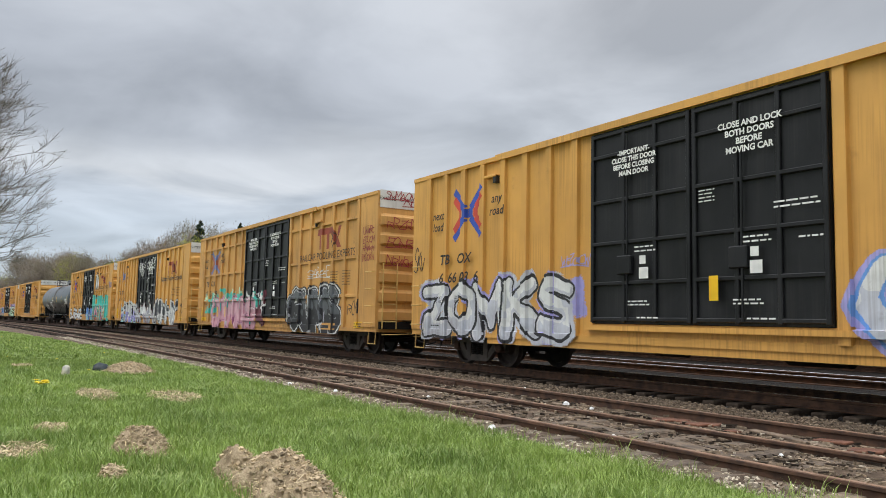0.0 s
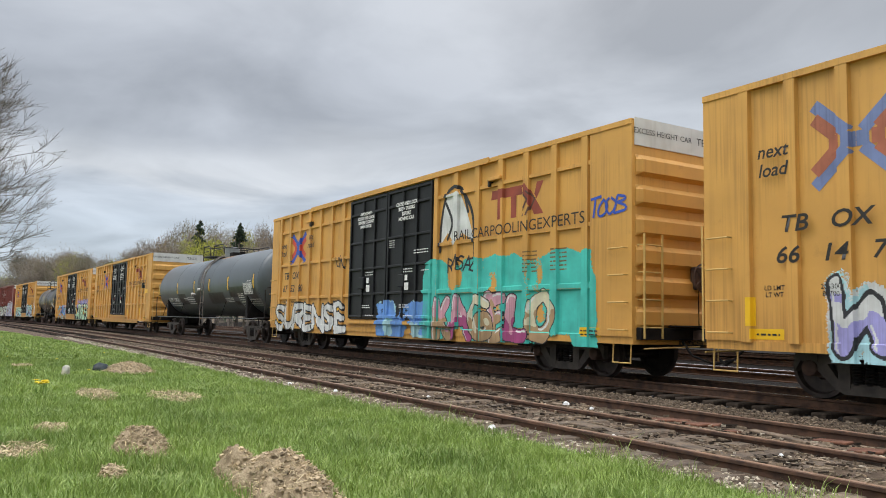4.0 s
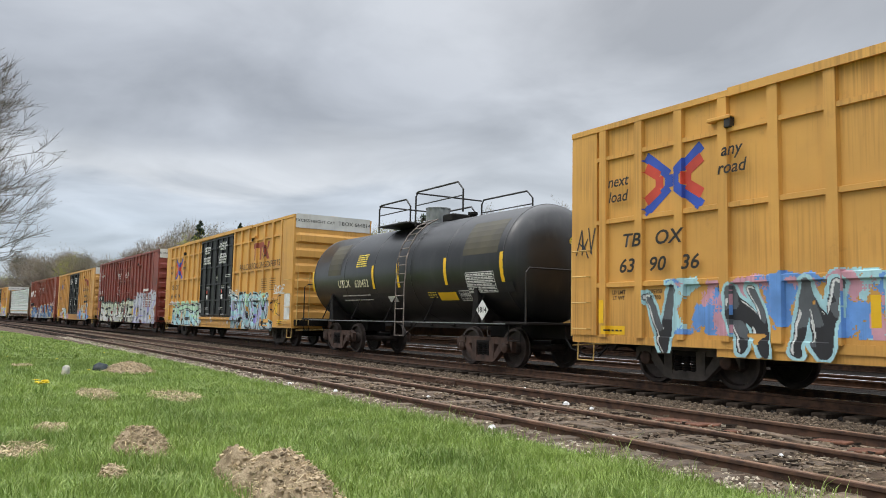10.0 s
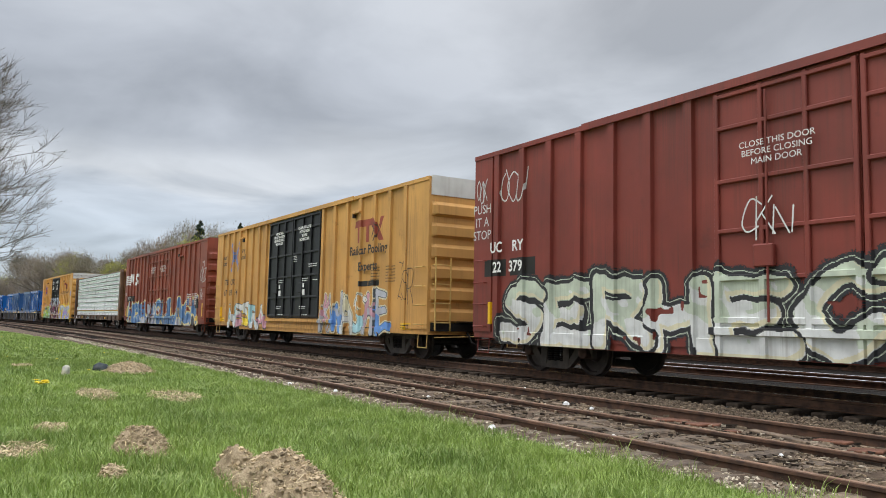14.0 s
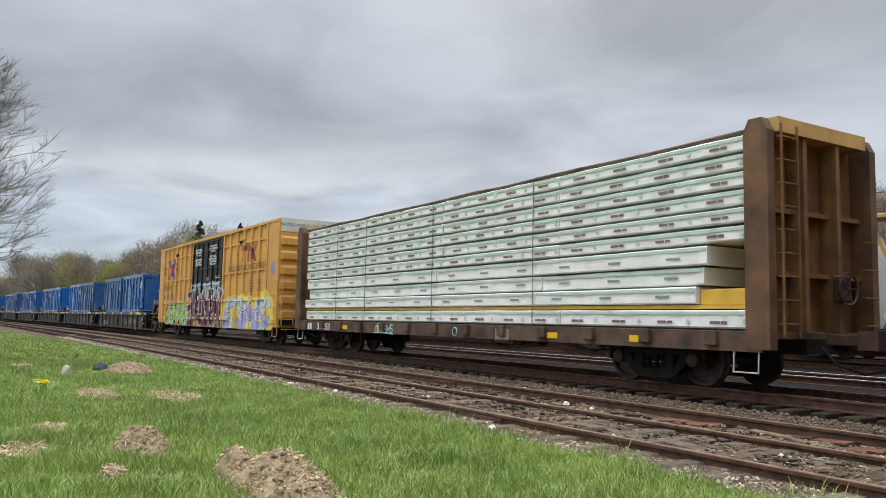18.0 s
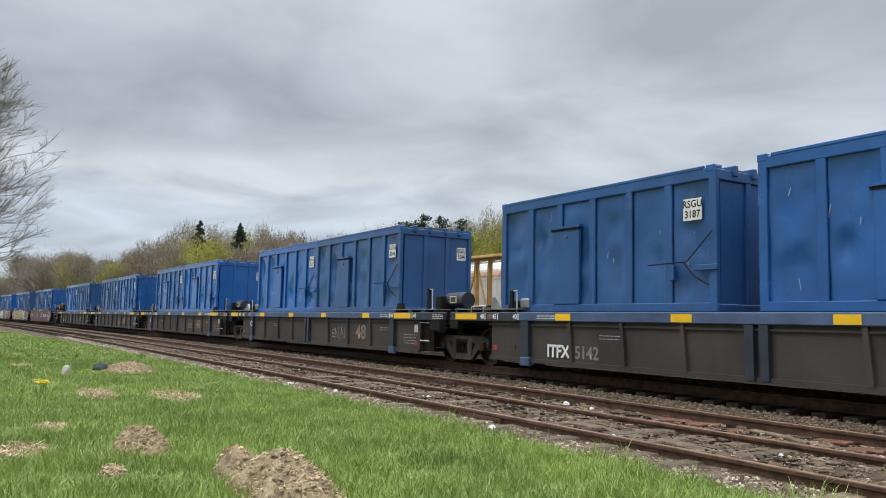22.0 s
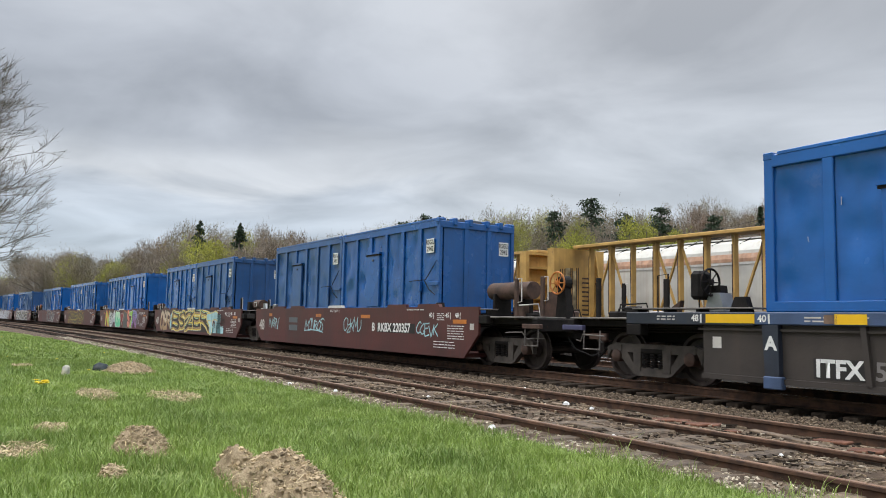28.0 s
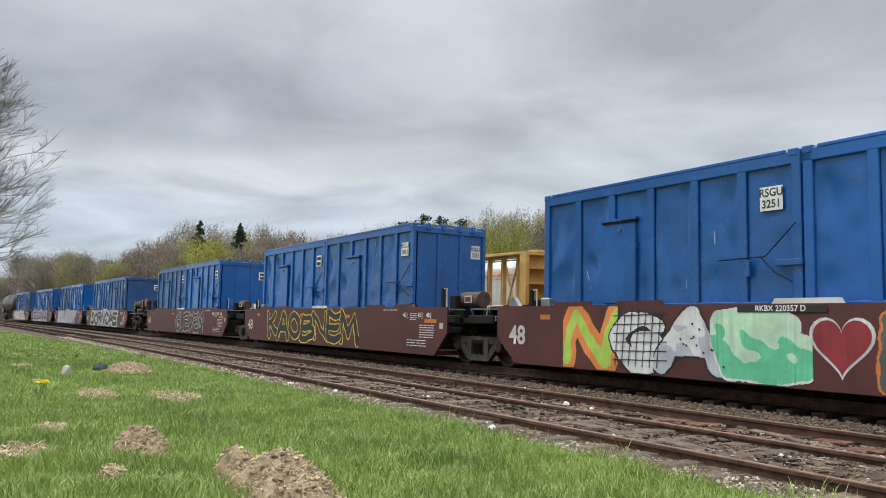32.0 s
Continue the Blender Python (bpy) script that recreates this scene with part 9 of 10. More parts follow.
def blades(name, label, n, xs, ys, tall, wide, mat, seed, keep=None):
    """Blades of grass, each bent and tapering to a point."""
    rnd = np.random.RandomState(seed)
    x = xs[0] + (xs[1] - xs[0]) * rnd.rand(n)
    y = ys[0] + (ys[1] - ys[0]) * rnd.rand(n)
    ok = np.array([(keep or (lambda a, b, r: bare(a, b) < r * 0.9))(a, b, r) for a, b, r in zip(x, y, rnd.rand(n))])
    x, y = x[ok], y[ok]
    n = len(x)
    tuft = np.array([0.76 + 0.55 * noise.noise(Vector((a * 1.3, b * 1.3, 7))) + 0.30 * noise.noise(Vector((a * 4.1, b * 4.1, 2))) for a, b in zip(x, y)])
    h = tall * np.clip(tuft, 0.3, 1.7) * (0.6 + 0.7 * rnd.rand(n))
    w = wide * (0.7 + 0.6 * rnd.rand(n))
    z = np.array([ground_height(a, b) for a, b in zip(x, y)]) - 0.01
    az, lean = rnd.rand(n) * 6.283, h * (0.15 + 0.75 * rnd.rand(n))
    tw = rnd.rand(n) * 6.283
    dx, dy = np.cos(az), np.sin(az)
    px, py = np.cos(tw) * w / 2, np.sin(tw) * w / 2
    yb = y - 0.5 * BEND * np.minimum(x, 0) ** 2
    o = np.zeros((n, 5, 3))
    o[:, 0] = np.stack([x - px, yb - py, z], -1)
    o[:, 1] = np.stack([x + px, yb + py, z], -1)
    o[:, 2] = np.stack([x + px * 0.8 + dx * lean * 0.35, yb + py * 0.8 + dy * lean * 0.35, z + h * 0.6], -1)
    o[:, 3] = np.stack([x - px * 0.8 + dx * lean * 0.35, yb - py * 0.8 + dy * lean * 0.35, z + h * 0.6], -1)
    o[:, 4] = np.stack([x + dx * lean, yb + dy * lean, z + h * (1 - 0.12 * rnd.rand(n))], -1)
    k = np.arange(n) * 5
    quads = np.stack([k, k + 1, k + 2, k + 3], -1).tolist()
    tris = np.stack([k + 3, k + 2, k + 4], -1).tolist()
    me = bpy.data.meshes.new(name)
    me.from_pydata(o.reshape(-1, 3).tolist(), [], quads + tris)
    me.materials.append(mat)
    tagged(new(name, me), label, "grass", kind="stuff")


edge = lambda a, b, r: bare(a, b) < r * 0.9 and b < -6.42 - 0.35 * r * r + 0.18 * noise.noise(Vector((a * 1.7, 0, 4)))
blades("grass", "green spring grass of the lawn", 88000, (-12.5, -2.6), (-12.4, -6.2), 0.105, 0.0070, GRASS, 1, edge)
blades("grass", "pale yellow-green grass tips in the lawn", 20000, (-12.5, -2.6), (-12.4, -6.2), 0.13, 0.0060, GRASS_PALE, 2, edge)
blades("grass", "green spring grass further along the lawn", 42000, (-24, -12.5), (-12.6, -6.2), 0.085, 0.012, GRASS, 3, edge)
blades("grass", "pale grass further along the lawn", 12000, (-24, -12.5), (-12.6, -6.2), 0.095, 0.010, GRASS_PALE, 4, edge)
far = lambda a, b, r: b < -6.5 - max(0.0, (-28 - a) * 0.055) - 0.5 * r * r
blades("grass", "green grass in the far part of the lawn", 26000, (-60, -24), (-14.5, -6.2), 0.09, 0.03, GRASS, 5, far)
blades("grass", "pale grass in the far part of the lawn", 9000, (-60, -24), (-14.5, -6.2), 0.09, 0.03, GRASS_PALE, 6, far)
near_heap = lambda a, b, r: edge(a, b, r) and (noise.noise(Vector((a * 1.9, b * 1.9, 12))) > 0.12 or max([0.0] + [1.7 - math.hypot((a - h[0]) / h[2], (b - h[1]) / h[3]) for h in HEAPS[:3]]) > r)
blades("tall_grass", "taller loose blades in the uncut lawn", 15000, (-11, -2.8), (-12.3, -6.4), 0.17, 0.0065, GRASS, 11, near_heap)
blades("tall_grass", "pale taller blades in the uncut lawn", 4500, (-11, -2.8), (-12.3, -6.4), 0.18, 0.006, GRASS_PALE, 12, near_heap)
blades("tall_grass", "sparse tall grass along the siding", 500, (-14, -2), (-6.6, -6.15), 0.22, 0.006, GRASS_PALE, 13, lambda a, b, r: noise.noise(Vector((a * 1.2, 3, 9))) > -0.1)
blades("grass", "green spring grass behind the standpoint", 16000, (-2.6, 3.5), (-15.0, -6.2), 0.10, 0.012, GRASS, 21, edge)
blades("grass", "green spring grass at the near side of the lawn", 9000, (-14, -2.6), (-15.5, -12.4), 0.10, 0.014, GRASS, 22, edge)
blades("weeds", "tufts of weeds growing among the siding stones", 500, (-40, -2), (-6.5, -5.9), 0.12, 0.008, GRASS_PALE, 8, lambda a, b, r: noise.noise(Vector((a * 1.2, b, 9))) > 0.05)


def heap(i, hx, hy, a, b, h):
    t = tagged(new("soil_heap"), "small heap of dug sandy soil and straw on the lawn", "soil heap", "heaps on the lawn")
    n, rings = 40, 14
    vs, fs = [], []
    for r in range(rings + 1):
        for k in range(n):
            ang = 2 * math.pi * k / n
            rr = r / rings * (1 + 0.18 * noise.noise(Vector((math.cos(ang) * 2, math.sin(ang) * 2, i))))
            x, y = hx + a * rr * math.cos(ang), hy + b * rr * math.sin(ang)
            prof = (1 - (r / rings) ** 2.2) * h * (0.75 + 0.5 * noise.noise(Vector((x * 2.2, y * 2.2, i + 3))))
            z = ground_height(x, y) + prof + 0.03 * noise.noise(Vector((x * 9, y * 9, 1))) + 0.018 * noise.noise(Vector((x * 24, y * 24, 1))) - (0.05 if r == rings else 0)
            vs.append((x, y - 0.5 * BEND * hx * hx, z))
    for r in range(rings):
        for k in range(n):
            fs.append((r * n + k, (r + 1) * n + k, (r + 1) * n + (k + 1) % n, r * n + (k + 1) % n))
    part("soil", Geo().add(vs, fs), MOUND_SOIL, t, smooth=True)
    g, c = Geo(), Geo()
    rnd = random.Random(i)
    for _ in range(int(1500 * min(1, a * b * 3))):
        rr, ang = math.sqrt(rnd.random()) * 1.08, rnd.uniform(0, 6.283)
        x, y = hx + a * rr * math.cos(ang), hy + b * rr * math.sin(ang)
        z = ground_height(x, y) + max(0, 1 - rr ** 2.2) * h * (0.75 + 0.5 * noise.noise(Vector((x * 2.2, y * 2.2, i + 3)))) + 0.012
        m = pose(x, y - 0.5 * BEND * hx * hx, z, rnd.uniform(-35, 35), rnd.uniform(-35, 35), rnd.uniform(0, 360))
        if rnd.random() < 0.6:
            l = rnd.uniform(0.03, 0.11)
            q = Geo().box(-l / 2, l / 2, -0.0022, 0.0022, -0.0012, 0.0012)
            g.add([m @ Vector(v) for v in q.v], q.f)
        else:
            s = rnd.uniform(0.005, 0.018)
            q = Geo().box(-s, s * rnd.uniform(0.5, 1), -s * rnd.uniform(0.5, 1), s, -s * 0.7, s * rnd.uniform(0.4, 0.9))
            c.add([m @ Vector(v) for v in q.v], q.f)
    tagged(part("straw", g, STRAW, t), kind="stuff")
    tagged(part("soil_litter", c, CLOD, t), kind="stuff")


for i, row in enumerate(HEAPS):
    heap(i, *row)


def straw_patch(i, hx, hy, a, b):
    rnd = random.Random(40 + i)
    g = Geo()
    for _ in range(int(300 + 600 * (a - 0.4))):
        rr, ang = math.sqrt(rnd.random()), rnd.uniform(0, 6.283)
        x, y = hx + a * rr * math.cos(ang), hy + b * rr * math.sin(ang)
        l = rnd.uniform(0.05, 0.16)
        m = pose(x, y - 0.5 * BEND * hx * hx, ground_height(x, y) + rnd.uniform(0.005, 0.05), rnd.uniform(-20, 20), rnd.uniform(-25, 25), rnd.uniform(0, 360))
        q = Geo().box(-l / 2, l / 2, -0.004, 0.004, -0.002, 0.002)
        g.add([m @ Vector(v) for v in q.v], q.f)
    tagged(new("dry_grass", g.mesh("dry_grass", STRAW)), "patch of dry straw in the lawn", "dry grass", kind="stuff")


for i, row in enumerate(THIN):
    straw_patch(i, *row)


def lump(name, label, cat, x, y, sx, sy, sz, mat, seed):
    bm = bmesh.new()
    bmesh.ops.create_icosphere(bm, subdivisions=3, radius=1)
    for v in bm.verts:
        k = 1 + 0.28 * noise.noise(v.co * 1.6 + Vector((seed, 0, 0))) + 0.10 * noise.noise(v.co * 4.5 + Vector((0, seed, 0)))
        v.co = Vector((v.co.x * sx, v.co.y * sy, max(v.co.z, -0.5) * sz)) * k
    me = bpy.data.meshes.new(name)
    bm.to_mesh(me)
    bm.free()
    me.materials.append(mat)
    me.shade_smooth()
    ob = tagged(new(name, me), label, cat)
    ob.matrix_basis = pose(x, y - 0.5 * BEND * x * x, ground_height(x, y) + sz * 0.35, 0, 12, 20)
    return ob


lump("stone", "pale weathered stone lying in the grass", "stone", -17.95, -9.88, 0.085, 0.08, 0.15, soil("pale stone", [(0.30, 0.30, 0.27), (0.50, 0.48, 0.42), (0.58, 0.50, 0.36)], 4, 0.01), 3)
lump("stone", "dark wet stone half sunk in the grass", "stone", -19.3, -9.0, 0.20, 0.17, 0.12, soil("dark stone", [(0.02, 0.028, 0.032), (0.045, 0.055, 0.06), (0.09, 0.09, 0.085)], 4, 0.01), 8)
PETAL = material("dandelion yellow", (0.80, 0.62, 0.02), 0.6, vary=0.08, bump=0)
STEM = material("pale green stem", (0.16, 0.26, 0.06), 0.6, vary=0.1, bump=0)


def dandelion(x, y, h, r):
    t = tagged(new("dandelion"), "yellow dandelion in flower in the lawn", "flower", "dandelions in the lawn")
    z = ground_height(x, y)
    t.matrix_basis = pose(x, y - 0.5 * BEND * x * x, z)
    part("stem", Geo().tube([(0, 0, -0.02), (0.004, 0.003, h * 0.5), (0, 0, h)], 0.004, 5), STEM, t)
    g = Geo()
    for ring, (rr, tilt) in enumerate(((1.0, 0.25), (0.75, 0.6), (0.45, 1.0))):
        for k in range(12):
            a = 2 * math.pi * (k + ring * 0.4) / 12
            d = Vector((math.cos(a), math.sin(a), tilt)).normalized() * r * rr
            s = Vector((-math.sin(a), math.cos(a), 0)) * r * 0.16
            g.add([Vector((0, 0, h)) - s * 0.4, Vector((0, 0, h)) + s * 0.4, Vector((0, 0, h)) + d + s, Vector((0, 0, h)) + d - s], [(0, 1, 2, 3)])
    part("flower_head", g, PETAL, t)


rnd = random.Random(33)
for k in range(10):
    dandelion(-13.8 + rnd.uniform(-0.25, 0.25), -10.66 + rnd.uniform(-0.10, 0.12), rnd.uniform(0.14, 0.20), 0.055)
for k in range(24):
    x = -rnd.uniform(17, 42)
    dandelion(x, rnd.uniform(-11.8, -7.6), rnd.uniform(0.10, 0.16), 0.04)


# ---- trees ----
def limb(g, rnd, p, d, length, r, depth, droop=0.0, sides=5, spread=0.6, twigs=None, within=None):
    """A crooked branch that forks; thin ends go to twigs; nothing grows past the crown's egg."""
    if within and not within(Vector(p)):
        return
    pts, n = [p], 3
    q, dd = Vector(p), Vector(d)
    for i in range(n):
        dd = (dd + Vector((rnd.uniform(-0.16, 0.16), rnd.uniform(-0.16, 0.16), rnd.uniform(-0.10, 0.16) - droop))).normalized()
        q = q + dd * length / n
        pts.append(q.copy())
    target = twigs if depth <= 1 and twigs is not None else g
    if depth <= 1:
        pts2, r = [pts[0], pts[2], pts[3]], max(r, 0.0036)
    else:
        pts2 = pts
    target.tube(pts2, r, sides if depth > 1 else 3, r * 0.62)
    if depth == 0:
        if twigs is not None:
            for _ in range(5):
                j = rnd.choice((1, 2, 3))
                e = (dd + Vector((rnd.uniform(-1, 1), rnd.uniform(-1, 1), rnd.uniform(-0.3, 0.9))) * 0.7).normalized() * rnd.uniform(0.12, 0.42)
                w = e.cross(Vector((rnd.uniform(-1, 1), rnd.uniform(-1, 1), rnd.uniform(-1, 1)))).normalized() * 0.0042
                twigs.add([pts[j] - w, pts[j] + w, pts[j] + e], [(0, 1, 2)])
        return
    for k in range(3 if depth > 1 else 4):
        i = rnd.choice((1, 2, 3)) if k else 3
        side = Vector((rnd.uniform(-1, 1), rnd.uniform(-1, 1), rnd.uniform(-0.25, 0.6)))
        nd = (dd + side * spread).normalized()
        limb(g, rnd, pts[i], nd, length * rnd.uniform(0.55, 0.8), r * (0.6 if i < 3 else 0.66), depth - 1, droop, max(3, sides - 1), spread, twigs, within)


def leaf_cloud(g, rnd, centre, radius, n, size):
    """Small leaf clumps, as bent two-faced flakes, thick at the outside of a rough ball."""
    r = np.random.RandomState(rnd.randrange(1 << 30))
    v = r.normal(size=(n, 3))
    v *= (radius * r.uniform(0.3, 1.0, n) ** 0.6 / np.linalg.norm(v, axis=1))[:, None]
    p = np.array(centre) + v * (1, 1, 0.5)
    a = r.normal(size=(n, 3)) * (1, 1, 0.6)
    a *= (size * r.uniform(0.5, 1.2, n) / np.linalg.norm(a, axis=1))[:, None]
    b = np.cross(a, r.normal(size=(n, 3)))
    b *= (size * r.uniform(0.4, 0.9, n) / np.linalg.norm(b, axis=1))[:, None]
    k = len(g.v)
    g.v += np.stack([p - a, p + b * 0.7, p + a, p - b], 1).reshape(-1, 3).tolist()
    i = k + 4 * np.arange(n)
    g.f += np.stack([i, i + 1, i + 2], -1).tolist() + np.stack([i, i + 2, i + 3], -1).tolist()


def twig_haze(g, rnd, centre, rx, rz, n, length, wide):
    """Countless fine twigs: slim slivers that point outwards and up through a rough egg."""
    r = np.random.RandomState(rnd.randrange(1 << 30))
    v = r.normal(size=(n, 3))
    v /= np.linalg.norm(v, axis=1)[:, None]
    lumps = 0.90 + 0.26 * np.sin(v[:, 0] * 5 + r.uniform(0, 6)) * np.sin(v[:, 1] * 5 + r.uniform(0, 6)) * np.sin(v[:, 2] * 4 + r.uniform(0, 6))
    p = np.array(centre) + v * np.array((rx, rx, rz)) * (lumps * r.uniform(0.1, 1.0, n) ** 0.5)[:, None]
    d = v * 0.6 + r.normal(size=(n, 3)) * 0.38 + (0, 0, 0.85)
    d *= (length * r.uniform(0.5, 1.3, n) / np.linalg.norm(d, axis=1))[:, None]
    w = np.cross(d, r.normal(size=(n, 3)))
    w *= (wide * r.uniform(0.6, 1.4, n) / np.linalg.norm(w, axis=1))[:, None]
    k = len(g.v)
    g.v += np.stack([p - w, p + w, p + d], 1).reshape(-1, 3).tolist()
    i = k + 3 * np.arange(n)
    g.f += np.stack([i, i + 1, i + 2], -1).tolist()


def broad_tree(trunk, crown, rnd, base, h, wide, leaves, size, bareness):
    """Adds one broad-leaved tree to the meshes: trunk and limbs, twigs all through, then leaf clumps."""
    base = Vector(base)
    top = base + Vector((rnd.uniform(-0.4, 0.4), rnd.uniform(-0.4, 0.4), h * 0.55))
    trunk.tube([base - Vector((0, 0, 0.6)), base + (top - base) * 0.5 + Vector((rnd.uniform(-0.2, 0.2), 0, 0)), top], h * 0.016, 5, h * 0.010)
    for k in range(9):
        a = k * 2.4 + rnd.uniform(-0.4, 0.4)
        s = base + (top - base) * rnd.uniform(0.5, 1.0)
        e = s + Vector((math.cos(a), math.sin(a), rnd.uniform(0.35, 1.4))).normalized() * wide * rnd.uniform(0.6, 1.0)
        e.z = min(e.z, base.z + h * 0.88)
        m = (s + e) / 2 + Vector((0, 0, 0.25))
        trunk.tube([s, m, e], h * 0.007, 3, h * 0.003)
        for _ in range(int(2.5 * bareness) + 1):
            f = e + Vector((rnd.uniform(-1, 1), rnd.uniform(-1, 1), rnd.uniform(-0.2, 1.1))) * wide * 0.4
            f.z = min(f.z, base.z + h * 0.97)
            trunk.tube([m if rnd.random() < 0.5 else e, (e + f) / 2 + Vector((0, 0, 0.1)), f], h * 0.0035, 3, h * 0.0012)
    trunk.tube([top, base + Vector((rnd.uniform(-0.3, 0.3), 0, h * 0.86))], h * 0.008, 3, h * 0.002)
    mid = base + Vector((0, 0, h * 0.60))
    # a crown of a few overlapping egg-shaped masses, never one ball
    masses = [(mid, wide * 0.9, h * 0.38)] + [(mid + Vector((rnd.uniform(-0.6, 0.6) * wide, rnd.uniform(-0.6, 0.6) * wide, rnd.uniform(-0.16, 0.22) * h)), wide * rnd.uniform(0.42, 0.68), h * rnd.uniform(0.15, 0.22)) for _ in range(5)]
    for c, rx, rz in masses:
        twig_haze(trunk, rnd, c, rx, rz, int(80 + 190 * bareness), 1.2, 0.03)
        if bareness < 0.95:
            twig_haze(crown, rnd, c, rx, rz, int(leaves / 5), size * 1.6, size * 0.34)
        else:
            twig_haze(crown, rnd, c, rx, rz, int(leaves / 5), 0.8, 0.04)


def pine(trunk, crown, rnd, base, h, wide, loose):
    """A conifer: a straight stem, level limbs, and ragged needle clumps that leave gaps."""
    base = Vector(base)
    trunk.tube([base - Vector((0, 0, 0.5)), base + Vector((0.1, 0, h * 0.5)), base + Vector((0, 0, h))], h * 0.016, 5, h * 0.004)
    n = 70 if loose else 120
    for i in range(n):
        u = rnd.uniform(0.25 if loose else 0.12, 0.98)
        z = h * u
        w = wide * ((1 - u) ** 0.6 * 0.9 + 0.12 if loose else (1 - u) * 1.05 + 0.02) * rnd.uniform(0.45, 1.1)
        a = rnd.uniform(0, 6.283)
        e = base + Vector((math.cos(a) * w, math.sin(a) * w, z + (0.18 if loose else -0.2) * w))
        trunk.tube([base + Vector((0, 0, z - 0.1)), e], h * 0.003, 3, h * 0.001)
        leaf_cloud(crown, rnd, e - Vector((0, 0, 0.1)), (0.28 * wide if loose else (0.30 - 0.2 * u) * wide) * rnd.uniform(0.6, 1.1), 34, 0.24)
        leaf_cloud(crown, rnd, base + Vector((0, 0, z)) + (e - base - Vector((0, 0, z))) * 0.5, (0.22 if loose else 0.24 - 0.18 * u) * wide, 10, 0.28)
    leaf_cloud(crown, rnd, base + Vector((0, 0, h * 0.98)), 0.35, 16, 0.25)


def at_bearing(b, d):
    """A place d metres from the camera, b degrees from the line of the tracks."""
    return EYE[0] - d * math.cos(radians(b)), EYE[1] + d * math.sin(radians(b))


# height of the wood's outline over the eye, in degrees, by bearing
OUTLINE = [(-6, 1.6), (1.5, 2.3), (3.5, 4.2), (6.5, 4.5), (8.0, 3.9), (9.5, 4.2), (11.5, 5.5), (15, 6.0), (18, 6.3), (22, 5.8), (25, 6.1), (27, 6.9), (30, 6.9), (34.5, 7.6), (38, 8.0), (42, 8.3), (45, 7.9), (48.5, 8.1), (51, 7.9), (54, 8.3), (58, 9.2), (63, 9.4), (70, 9.0)]


def outline(b):
    for (a0, h0), (a1, h1) in zip(OUTLINE, OUTLINE[1:]):
        if a0 <= b <= a1:
            return h0 + (h1 - h0) * (b - a0) / (a1 - a0)
    return 6.0


LEAF_GREY = material("pale grey brown buds", (0.31, 0.255, 0.185), 0.85, vary=0.3, scale=0.3, islands=0.25, bump=0)
LEAF_RUST = material("dark red maple buds", (0.20, 0.118, 0.078), 0.85, vary=0.3, scale=0.3, islands=0.25, bump=0)


def beyond(b, d):
    """The first distance from d on, along that bearing, which lies clear of the tracks."""
    while True:
        x, y = at_bearing(b, d)
        if y + 0.5 * BEND * x * x > 24:
            return d
        d += 6


def woods():
    """The wooded rise beyond the tracks: mixed trees in several colours, still thin in spring."""
    rnd = random.Random(77)
    kinds = {"bare": (Geo(), Geo(), LEAF_GREY), "bud": (Geo(), Geo(), LEAF_BUD), "olive": (Geo(), Geo(), LEAF_OLIVE), "rust": (Geo(), Geo(), LEAF_RUST), "lime": (Geo(), Geo(), LEAF_LIME)}
    for row, (d0, d1, low) in enumerate(((190, 215, 1.0), (170, 188, 0.98), (150, 168, 0.95), (128, 148, 0.80), (100, 118, 0.55))):
        b = -1.0
        while b < 69:
            d = beyond(b, rnd.uniform(d0, d1)) + (row * 2 if b < 9 else 0)
            x, y = at_bearing(b, d)
            z = ground_height(x, y)
            el = (outline(b) + 0.75 * max(0.05, min(1.0, (b - 9) / 5))) * low * rnd.uniform(0.92, 1.06)
            h = EYE[2] + d * math.tan(radians(el)) - z
            if h > 3.5:
                weights = {"bare": 2.8, "bud": 3.0, "olive": 2.4, "rust": 0.8, "lime": 0.5}
                if b > 47:
                    weights.update(rust=3.0, bare=2.0, olive=1.4)
                if 26 < b < 47:
                    weights.update(olive=4.0, lime=1.2, rust=0.6)
                if b < 10:
                    weights.update(bare=4.5, lime=0.8, rust=0.0, bud=2.0)
                kind = rnd.choices(list(weights), list(weights.values()))[0]
                t, c, _ = kinds[kind]
                wide = min(h * 0.34, rnd.uniform(3.2, 4.8) * max(1.0, d / 190))
                broad_tree(t, c, rnd, (x, y, z), h, wide, {"bare": 1300, "bud": 1900, "olive": 2100, "rust": 1900, "lime": 2100}[kind], 0.20, {"bare": 1.0, "bud": 0.7, "olive": 0.4, "rust": 0.5, "lime": 0.2}[kind])
            b += rnd.uniform(0.85, 1.4)
    for kind, (t, c, m) in kinds.items():
        tagged(new("woods_trunks", t.mesh("woods_trunks", TWIG)), "trunks and bare limbs of the far woods", "woods", kind="stuff")
        tagged(new("woods_crowns", c.mesh("woods_crowns", m)), "thin spring foliage of the far woods", "woods", kind="stuff")


